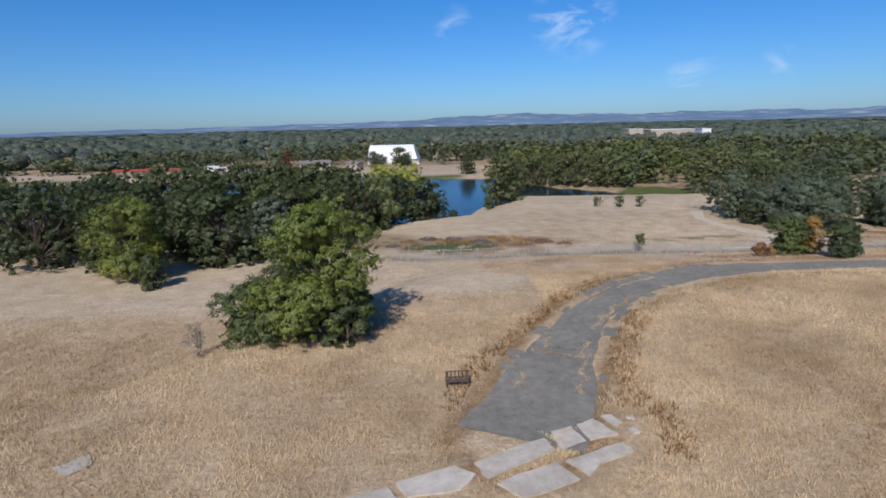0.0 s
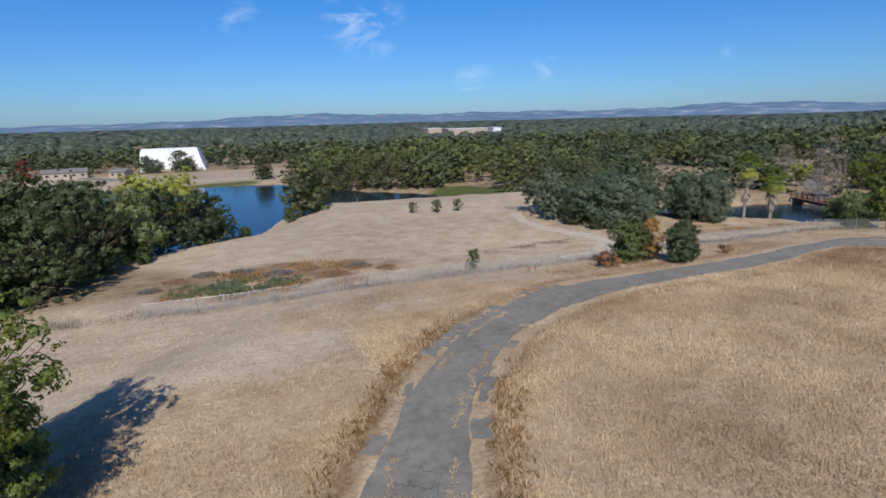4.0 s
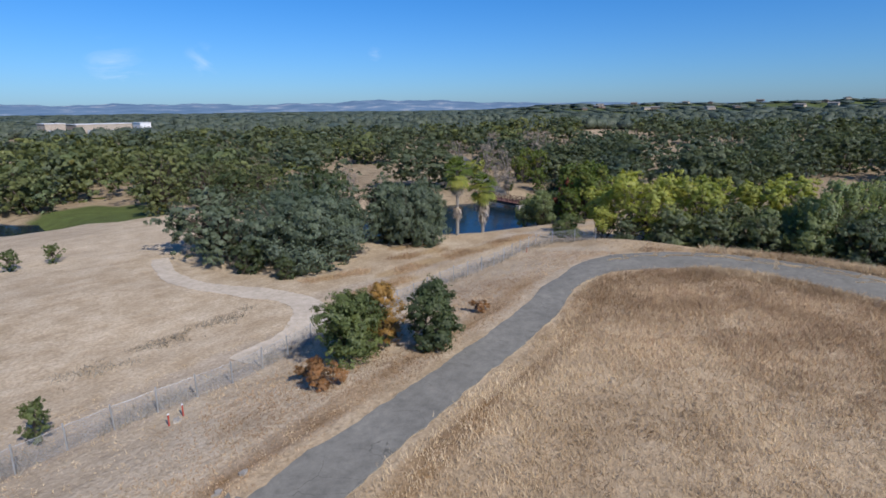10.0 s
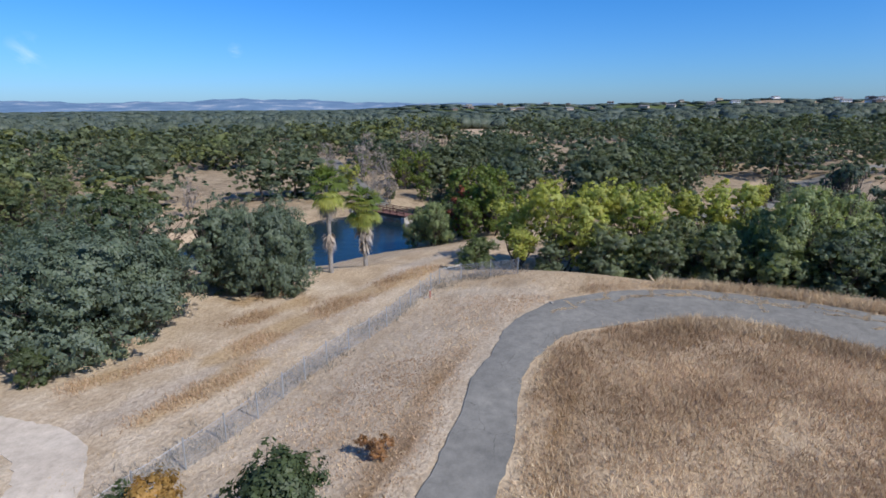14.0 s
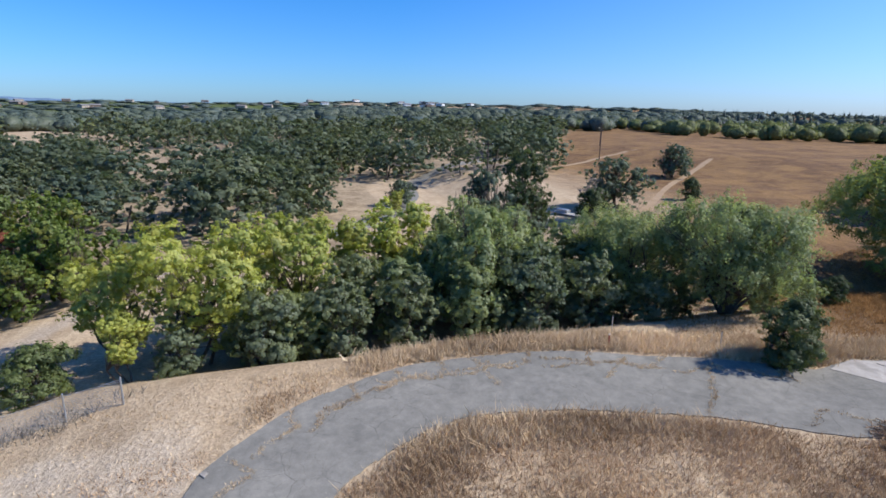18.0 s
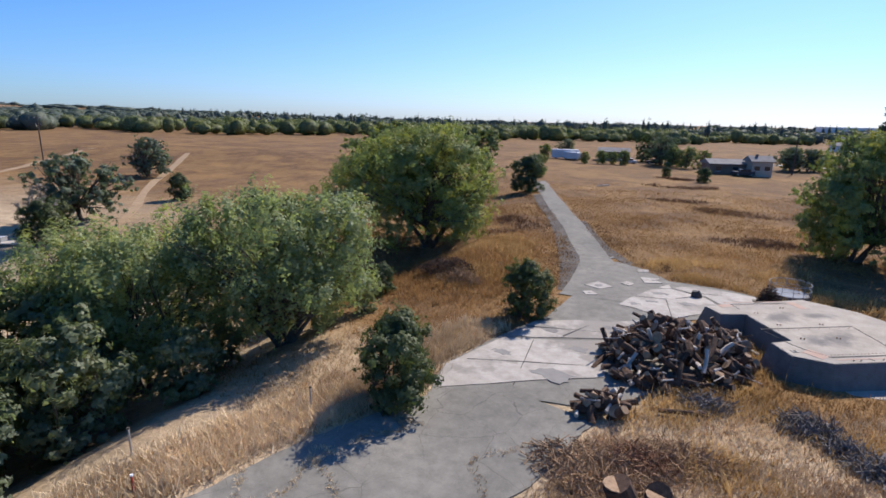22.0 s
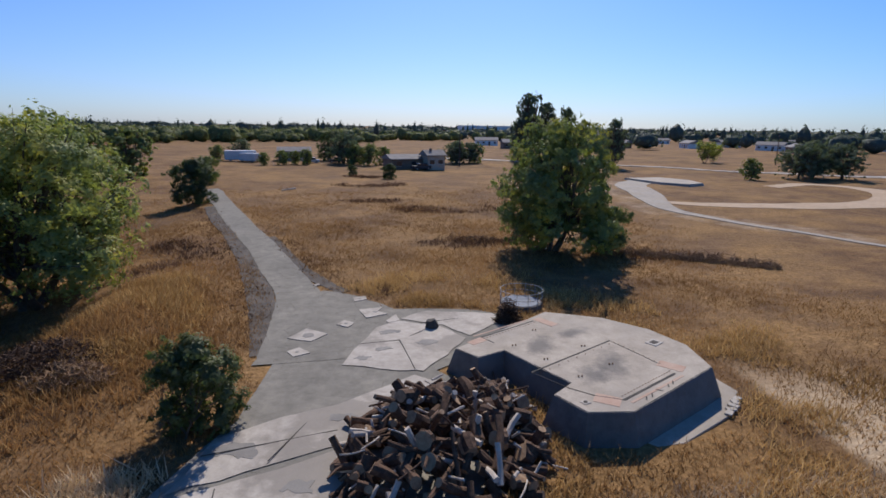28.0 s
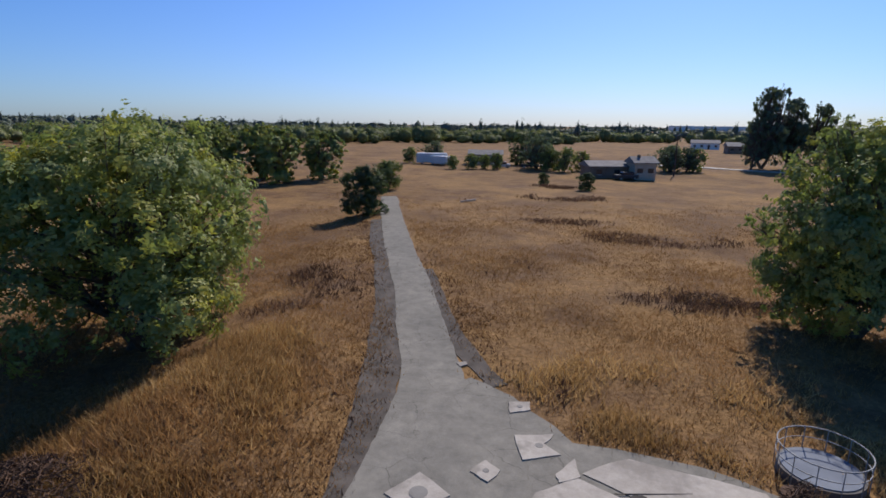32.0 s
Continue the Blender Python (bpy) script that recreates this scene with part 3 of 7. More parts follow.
def zones(x, y):
    """What grows where on the plan: two triples of masks."""
    road = line_dist(x, y, [r[:2] for r in ROAD])
    north = S(50.5, 53, y) * S(-25, -5, x + 0.35 * (y - 50)) * S(70, 66, x) + S(40, 47, y) * S(12, 4, x)
    pale = np.clip(north, 0, 1) * S(175, 150, y) * (1 - 0.45 * S(62, 66, y) * S(105, 92, y) * S(2, 14, x))
    south = np.clip(S(np.where(x < 44, 12, 24), np.where(x < 44, 2, 12), y + 0.25 * (x - 60)) * S(8, 24, x + 0.4 * (y - 10)) + S(6, -6, y), 0, 1) * 0.9
    edge = S(5.5, 2.8, road) * S(62, 54, x) * S(1.9, 2.6, road) * 0.6
    rust = np.clip(south + edge + S(66, 72, x) * S(60, 50, y) * 0.35, 0, 1) * (1 - 0.6 * S(80, 112, x) * S(-40, 4, y))
    green = S(3, 0, poly_dist(x, y, LAWN))
    green = np.maximum(green, 0.8 * S(5, 1, np.abs(poly_dist(x, y, LAKE) - 2)) * S(170, 190, y))
    far = np.hypot(x - 40, y - 20)
    green = np.maximum(green, 0.9 * S(450, 800, far) * S(-120, -20, y))
    woods = np.maximum(S(96, 112, x) * S(-8, 8, y - 50 + 0.55 * (x - 50)), np.maximum(S(165, 215, y + 0.3 * np.abs(x - 30)) * S(-80, 40, x), S(140, 158, y) * S(8, 24, x)))
    woods = np.maximum(woods, S(225, 300, y))
    woods = np.maximum(woods, S(74, 78, x) * S(14, 20, y) * S(90, 84, x) * S(62, 54, y) * 0.9)
    woods = np.maximum(woods, S(-2, -14, x + (y - 80) * 0.9) * S(62, 72, y) * S(104, 98, y) * 0.9)
    gold = np.hypot(((x - 300) * 0.94 + (y - 140) * 0.34) / 75, ((y - 140) * 0.94 - (x - 300) * 0.34) / 14)
    open_ground = np.minimum(gold, np.hypot((x - 145) / 22, (y - 24) / 9))
    open_ground = np.minimum(open_ground, np.where((x > 90) & (x < 154) & (y < 40 - 0.2 * (x - 100)), 0.0, 2.0))
    open_ground = np.minimum(open_ground, 2 - 2 * S(192, 204, y) * S(276, 262, y) * S(32, 20, x))
    litter = np.clip(woods, 0, 1) * S(0.85, 1.1, open_ground)
    dirt = S(3.2, 1.2, np.abs(y - 62.4 - 0.02 * x)) * S(-10, 5, x) * S(46, 40, x) * 0.9
    dirt = np.maximum(dirt, S(60, 30, np.abs(y - 232) * 1.5) * S(60, -20, x) * 0.95)
    dirt = np.maximum(dirt, S(5, 2, np.abs(line_dist(x, y, [(15, -56), (24, -27), (14, -12)]))) * 0.4)
    dirt = np.maximum(dirt, 0.75 * S(1.9, 0.5, line_dist(x, y, [(44.5, 68.2), (51, 66.4), (58, 66.0), (66, 66.0), (74, 66.2), (80, 67.6), (86, 65.0), (94, 62.5), (104, 58)])))
    burn = S(1.25, 0.8, np.hypot((x - 5) / 12.5, (y - 69) / 6.0 - 0.05 * (x - 5) / 12)) * 1.0
    burn = burn * (0.62 + 0.38 * np.sin(x * 0.9 + 1.4 * np.sin(y * 1.1)) * np.sin(y * 0.8 + x * 0.33))
    grey = 0.42 * S(1.5, 0.4, line_dist(x, y, [(-14, 61.9), (40, 62.2), (66, 61.8), (70.8, 60.4), (72, 56)]))
    gold = S(1.5, 0.4, line_dist(x, y, [(52, 67.9), (58, 67.3), (63, 66.6), (69, 65.2), (76, 63.8)]))
    for a, b in (((57, 70.8), (62.5, 69.4)), ((46, 66.0), (53, 65.2)), ((60, 73.5), (64, 71.8)), ((47, 72), (52, 70.4))):
        gold = np.maximum(gold, 0.9 * S(1.3, 0.3, line_dist(x, y, [a, b])))
    scrub = 0.45 * np.clip(south, 0, 1) * S(14, 2, y)
    for cx, cy, rx, ry in ((71.5, -13, 3.6, 7), (70.4, 6.4, 2.4, 2.6), (48.5, -14.5, 6, 2.6), (54.6, -54, 7, 4), (57, -66, 8, 3.5), (57.8, -2.6, 2.4, 1.3), (34, -8.5, 6, 2), (48, -30, 9, 3), (56, -36, 6, 2.2), (60, -19, 3.5, 3)):
        scrub = np.maximum(scrub, 0.95 * S(1.3, 0.5, np.hypot((x - cx) / rx, (y - cy) / ry)))
    return np.stack([pale, green, rust], -1), np.stack([litter, dirt, burn], -1), np.stack([grey, gold, scrub], -1)


def build_ground():
    xs, ys = axis(-52, 100, 1.0, 3900), axis(-48, 116, 1.0, 3900)
    gx, gy = np.meshgrid(xs, ys)
    gz = H(gx, gy)
    v = np.stack([gx * K, gy * K, gz * K], -1).reshape(-1, 3)
    ny, nx = gx.shape
    i = (np.arange(ny - 1)[:, None] * nx + np.arange(nx - 1)[None]).ravel()
    me = np_mesh("ground", v, np.stack([i, i + 1, i + nx + 1, i + nx], -1), M_GROUND, True)
    for name, z in zip(("zone_a", "zone_b", "zone_c"), zones(gx, gy)):
        at = me.attributes.new(name, "FLOAT_COLOR", "POINT")
        at.data.foreach_set("color", np.concatenate([np.clip(z, 0, 1), np.ones(z.shape[:2] + (1,))], -1).astype(np.float32).ravel())
    tagged(new("ground", me), "rolling dry-grass ground with pale mown and rusty patches", "ground", kind="structure")


build_ground()


def ribbon(name, rows, material, lift, label, category, uneven=0.25, seed=1, skirt=0.12):
    """A strip of paving that follows the ground, with a frayed edge."""
    rng = np.random.default_rng(seed)
    p = spline(rows, 14)
    tang = np.gradient(p[:, :2], axis=0)
    tang /= np.linalg.norm(tang, axis=1)[:, None]
    side = np.stack([-tang[:, 1], tang[:, 0]], -1)
    cols = np.linspace(-1, 1, 7)
    verts = []
    fray, fray2 = (np.convolve(rng.normal(0, uneven * 0.9, len(p) + 6), np.ones(7) / 7, "valid") + rng.normal(0, uneven * 0.1, len(p)) for _ in range(2))
    for k, c in enumerate(cols):
        w = p[:, 2] + (fray if k == 0 else fray2 if k == 6 else 0)
        xy = p[:, :2] + side * (c * w)[:, None]
        verts.append(np.column_stack([xy * K, H(xy[:, 0], xy[:, 1]) * K + lift]))
    low = [verts[0] - (0, 0, skirt), verts[-1] - (0, 0, skirt)]
    grid = np.stack([low[0], *verts, low[1]], 1)
    n, c = grid.shape[:2]
    i = (np.arange(n - 1)[:, None] * c + np.arange(c - 1)[None]).ravel()
    me = np_mesh(name, grid.reshape(-1, 3), np.stack([i + 1, i, i + c, i + c + 1], -1), material)
    return tagged(new(name, me), label, category, kind="structure")


ribbon("road", ROAD, M_ASPHALT, 0.06, "cracked grey asphalt path curving round the knoll", "path")
ribbon("road_south", SOUTH_ROAD, M_ASPHALT, 0.065, "narrow straight grey asphalt path through dry grass", "path", 0.12, 2)
ribbon("dirt_track", TRACK, M_DIRT, 0.05, "pale compacted dirt track bending past the oaks", "path", 0.3, 3)

lake = new("water", np_mesh("water", np.array([(-210, 92), (69, 92), (69, 222), (-210, 222)])[:, [0, 1, 1]] * K * (1, 1, 0) + (0, 0, LAKE_Z * K), [(0, 1, 2, 3)], M_WATER))
tagged(lake, "dark blue still lake water below the trees", "lake", kind="structure")
river = new("water", np_mesh("water", np.array([(69, 66), (150, 66), (150, 160), (69, 160)])[:, [0, 1, 1]] * K * (1, 1, 0) + (0, 0, LAKE_Z * K), [(0, 1, 2, 3)], M_WATER))
tagged(river, "dark blue pond water under the footbridge", "pond", kind="structure")


# ---- trees ----
def rand_dirs(n, rng):
    v = rng.normal(size=(n, 3))
    return v / np.linalg.norm(v, axis=1)[:, None]


def leaf_tris(pos, nrm, size, rng, long=1.7):
    """Pointed leaves or sprays at pos, facing nrm."""
    n = len(pos)
    a = np.cross(nrm, rand_dirs(n, rng))
    a /= np.linalg.norm(a, axis=1)[:, None] + 1e-9
    b = np.cross(nrm, a)
    s = (size * rng.uniform(0.6, 1.4, n))[:, None]
    v = np.stack([pos + a * s * long * 0.55, pos - a * s * long * 0.45 + b * s * 0.6, pos - a * s * long * 0.45 - b * s * 0.6], 1)
    return v.reshape(-1, 3), np.arange(3 * n).reshape(-1, 3)


def crown_leaves(lobes, leaves, size, seed, droop=0.0, flat=0.75, clump=0.32):
    """lobes: (x, y, z, r) of the crown. Leaves sit in sprays on the lit skins of the lobes, with gaps between."""
    rng = np.random.default_rng(seed)
    L = np.array(lobes, float)
    axis_xy = np.average(L[:, :2], axis=0, weights=L[:, 3])
    w = L[:, 3] ** 2.0
    n_cl = max(24, int(leaves / 26))
    which = rng.choice(len(L), n_cl, p=w / w.sum())
    away = np.column_stack([L[which, :2] - axis_xy, np.zeros(n_cl)])
    away /= np.linalg.norm(away, axis=1)[:, None] + 0.6
    d = rand_dirs(n_cl, rng) + away * 0.45 + (0, 0, 0.28)
    d /= np.linalg.norm(d, axis=1)[:, None] + 1e-9
    cen = L[which, :3] + d * (L[which, 3] * rng.uniform(0.55, 1.12, n_cl))[:, None] * (1, 1, flat)
    rc = 0.8 * clump * (0.25 + 0.5 * L[which, 3]) * rng.uniform(0.45, 1.25, n_cl)
    reach = np.where(rng.uniform(0, 1, n_cl) < 0.2, rng.uniform(0.2, 0.85, n_cl), 0.0) * rc      # shoots that stand out
    k = rng.choice(n_cl, leaves, p=rc ** 2 / (rc ** 2).sum())
    e = rand_dirs(leaves, rng)
    pos = cen[k] + e * (rc[k] * rng.uniform(0.1, 1.0, leaves) ** 0.6)[:, None] * (1, 1, 0.72)
    pos += (d[k] + (0, 0, 0.5)) * (reach[k] * rng.uniform(0, 1, leaves))[:, None]
    pos[:, 2] -= droop * rng.uniform(0, 1, leaves) ** 2
    nrm = d[k] * 0.8 + e * 0.45 + rand_dirs(leaves, rng) * 0.3 + (0, 0, 0.15)
    nrm /= np.linalg.norm(nrm, axis=1)[:, None]
    pos[:, 2] = np.maximum(pos[:, 2], 0.08)
    return leaf_tris(pos, nrm, size, rng)


def crown_mesh(name, lobes, leaves, size, material, seed, droop=0.0, flat=0.75, clump=0.32):
    v, f = crown_leaves(lobes, leaves, size, seed, droop, flat, clump)
    return np_mesh(name, v, f, material)


def tube(pts, r0, r1, sides=6):
    """A tapering limb along pts: verts and faces."""
    pts = np.array(pts, float)
    n = len(pts)
    tang = np.gradient(pts, axis=0)
    verts, faces = [], []
    for i in range(n):
        t = tang[i] / (np.linalg.norm(tang[i]) + 1e-9)
        a = np.cross(t, (0.3, 0.9, 0.2))
        a /= np.linalg.norm(a)
        b = np.cross(t, a)
        r = r0 + (r1 - r0) * i / (n - 1)
        for k in range(sides):
            q = 2 * math.pi * k / sides
            verts.append(pts[i] + a * r * math.cos(q) + b * r * math.sin(q))
    for i in range(n - 1):
        for k in range(sides):
            k2 = (k + 1) % sides
            faces.append((i * sides + k, i * sides + k2, (i + 1) * sides + k2, (i + 1) * sides + k))
    return verts, faces


def trunk_mesh(name, stems, lobes, r, seed, fork=0.35, material=None):
    """Stems that fork into limbs, one to each lobe."""
    rng = np.random.default_rng(seed)
    V, F = [], []

    def add(pts, a, b, sides=6):
        v, f = tube(pts, a, b, sides)
        o = len(V)
        V.extend(v)
        F.extend([tuple(i + o for i in q) for q in f])
    lobes = np.array(lobes, float)
    for s, (sx, sy, lean) in enumerate(stems):
        ang = rng.uniform(0, 6.28)
        top = np.array([sx + lean * math.cos(ang), sy + lean * math.sin(ang), lobes[:, 2].mean() * fork + 0.3])
        base = np.array([sx, sy, -0.25])
        mid = (base + top) / 2 + rng.normal(0, 0.08, 3)
        add([base, base + (mid - base) * 0.25, mid, top], r * 1.35, r * 0.75, 7)
        for l in lobes[s::len(stems)]:
            end = l[:3] + rng.normal(0, 0.2, 3) * l[3]
            m1 = top + (end - top) * 0.45 + rng.normal(0, 0.12, 3) * l[3] + (0, 0, 0.12 * l[3])
            add([top - (0, 0, 0.1), m1, end], r * 0.6, r * 0.12, 4)
            for _ in range(2):
                e2 = l[:3] + rand_dirs(1, rng)[0] * l[3] * 0.85
                add([m1, (m1 + e2) / 2 + rng.normal(0, 0.1, 3), e2], r * 0.22, r * 0.04, 3)
    return np_mesh(name, np.array(V), np.array(F), material or M_BARK, True)


def make_lobes(h, w, n, seed, low=0.25, shape="round", full=1.0):
    """Lobes that fill a crown of height h and width w above low * h: large masses, each with smaller boughs that break the outline."""
    rng = np.random.default_rng(seed)
    lop = rng.uniform(0, 6.283, 3)
    out = []
    for i in range(n):
        u = (i + 0.5) / n
        z = h * (low + (1 - low) * u)
        if shape == "round":
            span = max(0.3, 1 - abs(2 * u - 0.8) ** 2.6 * 0.72) ** 0.7
        elif shape == "cone":
            span = 1.05 - 0.9 * u
        elif shape == "vase":
            span = 0.45 + 0.62 * math.sin(min(1.0, u * 1.25) * math.pi * 0.62)
        else:
            span = 0.75
        q = i * 2.4 + rng.uniform(-0.5, 0.5)
        uneven = 1 + 0.16 * math.sin(q + lop[0]) + 0.12 * math.sin(2 * q + lop[1]) + 0.1 * math.sin(3 * q + 5 * u + lop[2])
        r = w * 0.5 * rng.uniform(0.20, 0.36) * full * (0.6 + 0.4 * span)
        d = max(0.0, w * 0.5 * span * uneven - r) * rng.uniform(0.62, 1.05)
        out.append((d * math.cos(q) * 1.06, d * math.sin(q) * 0.94, min(z + rng.normal(0, 0.05) * h, h - r * 0.8), r))
    for i in range(int(n * 1.1)):
        x, y, z, r = out[rng.integers(0, n)]
        q = math.atan2(y, x) + rng.normal(0, 0.8)
        up = rng.uniform(-0.25, 1.0)
        r2 = r * rng.uniform(0.35, 0.6)
        s = math.sqrt(max(0.0, 1 - up * up)) * r * 1.15
        out.append((x + math.cos(q) * s, y + math.sin(q) * s, max(r2, z + up * r), r2))
    return out


def make_tree(name, label, category, h, w, leaf, leaves, size, seed, lobes=10, low=0.3, stems=1, r=0.2, shape="round", droop=0.0, flat=0.8, bark=None, clump=0.42, group="", full=1.3):
    L = make_lobes(h, w, lobes, seed, low, shape, full)
    rng = np.random.default_rng(seed + 5)
    st = [(rng.normal(0, 0.35) * (stems > 1), rng.normal(0, 0.35) * (stems > 1), 0.15 * h if stems > 1 else 0.04 * h) for _ in range(stems)]
    root = thing(name, 0, 0, -500, 0, label, category, group)
    part("trunk", trunk_mesh(name + "_trunk", st, L, r, seed, 0.35 if stems == 1 else 0.3, bark), None, root)
    part("crown", crown_mesh(name + "_crown", L, leaves, size, leaf, seed, droop, flat, clump), None, root)
    return root


MODELS = {}


def plant(key, x, y, scale=1.0, turn=None, sink=0.0, tall=1.0, label="", group=""):
    """Sets a copy of a model on the ground of the plan."""
    rng = random.Random(int(x * 131 + y * 977))
    rz = rng.uniform(0, 360) if turn is None else turn
    z = float(H(x, y)) * K - sink
    ob = copy_thing(MODELS[key], pose(x * K, y * K, z, 0, 0, rz) @ Matrix.Diagonal((scale, scale, scale * tall, 1)))
    return tagged(ob, label, group=group)


def models():
    T = make_tree
    MODELS["cotton"] = T("cottonwood_tree", "light green leafy cottonwood standing in dry grass", "tree", 11, 10, L_COTTON, 52000, 0.115, 11, 30, 0.10, 3, 0.16)
    MODELS["cotton2"] = T("cottonwood_tree", "yellow-green cottonwood at the edge of the woods", "tree", 11, 9, L_BRIGHT, 26000, 0.135, 12, 24, 0.22, 4, 0.13, "vase")
    MODELS["cotton3"] = T("cottonwood_tree", "pale yellowing cottonwood with an open crown", "tree", 10, 6.5, L_BRIGHT, 19950, 0.122, 13, 20, 0.3, 3, 0.11, "vase")
    MODELS["poplar"] = T("poplar_tree", "tall olive-green poplar on the lake shore", "tree", 13.5, 11.5, L_OLIVE, 20000, 0.17, 14, 34, 0.04, 2, 0.22)
    MODELS["oak"] = T("live_oak", "broad dark grey-green live oak reaching to the ground", "tree", 8.6, 18, L_OAK, 70000, 0.145, 21, 48, 0.08, 4, 0.25, "round", 0, 0.8, full=1.15)
    MODELS["oak2"] = T("live_oak", "dark green rounded live oak", "tree", 8.5, 10, L_OAK, 14000, 0.175, 22, 30, 0.06, 2, 0.2, full=1.45)
    MODELS["oak3"] = T("live_oak", "dense dark oak beside the lake", "tree", 11.5, 13, L_SHRUB, 14000, 0.215, 23, 34, 0.04, 2, 0.2, full=1.55)
    MODELS["willow"] = T("willow_tree", "grey-green willow with drooping branches and several trunks", "tree", 11, 11, L_WILLOW, 54000, 0.112, 31, 40, 0.2, 6, 0.15, "vase", 0.9)
    MODELS["willow2"] = T("willow_tree", "tall silvery green willow", "tree", 10, 8, L_WILLOW, 14000, 0.15, 32, 20, 0.14, 3, 0.15, "round", 0.8)
    MODELS["ash"] = T("ash_tree", "broad mid-green tree with low spreading limbs", "tree", 12.5, 15, L_ASH, 72000, 0.125, 41, 46, 0.19, 6, 0.21, "round", 0.5, full=1.12)
    MODELS["ash2"] = T("ash_tree", "dense upright green tree with yellowing top", "tree", 11.4, 12.5, L_ASH, 68000, 0.122, 42, 50, 0.05, 3, 0.2, full=1.2)
    MODELS["ash3"] = T("ash_tree", "leafy green tree near the water", "tree", 10, 7.5, L_GREEN, 8000, 0.2, 43, 18, 0.12, 2, 0.15)
    MODELS["shrub"] = T("shrub", "dark green rounded shrub", "shrub", 4, 4, L_SHRUB, 14820, 0.086, 51, 18, 0.08, 4, 0.05, clump=0.5, full=1.6)
    MODELS["shrub2"] = T("shrub", "small olive green shrub in dry grass", "shrub", 4, 4.6, L_SHRUB2, 16055, 0.083, 52, 18, 0.08, 4, 0.05, clump=0.5, full=1.6)
    MODELS["thicket"] = T("thicket_shrub", "grey-green tangled thicket on the bank", "shrub", 6.5, 6, L_THICK, 12500, 0.138, 53, 17, 0.06, 4, 0.08, clump=0.5, full=1.6)
    MODELS["thicket2"] = T("thicket_shrub", "grey-green leafy thicket on the bank", "shrub", 6.5, 6, L_WILLOW, 12500, 0.132, 56, 17, 0.06, 4, 0.08, clump=0.5, full=1.6)
    MODELS["orange"] = T("orange_shrub", "shrub with orange autumn leaves", "shrub", 4.4, 3, L_ORANGE, 12350, 0.060, 54, 14, 0.1, 3, 0.05, clump=0.5, full=1.6)
    MODELS["dry"] = T("dry_shrub", "dead brown shrub with curled leaves", "shrub", 1.6, 2.8, L_DRY, 6422, 0.055, 55, 8, 0.1, 4, 0.03)
    MODELS["bare"] = T("bare_tree", "leafless grey tree with fine twigs", "tree", 9, 6.5, L_GREY, 5434, 0.084, 61, 12, 0.25, 2, 0.12, "round", 0, 0.8, M_GREYBARK)
    MODELS["red"] = T("red_leaved_tree", "small tree with dark red leaves", "tree", 7, 5, L_RED, 7315, 0.140, 62, 8, 0.2, 2, 0.1)
    MODELS["euc"] = T("eucalyptus_tree", "tall ragged dark eucalyptus", "tree", 15, 8, L_OAK, 17000, 0.2, 63, 44, 0.12, 2, 0.28, "round", 0.5)
    MODELS["sapling"] = T("young_pine", "small young evergreen in the mown field", "tree", 2.3, 2.4, L_SHRUB2, 5000, 0.055, 64, 14, 0.12, 1, 0.04)
    MODELS["bush_far"] = T("tree", "mid-green tree in the open field", "tree", 8, 8, L_ASH, 12000, 0.22, 65, 26, 0.08, 3, 0.16)


models()

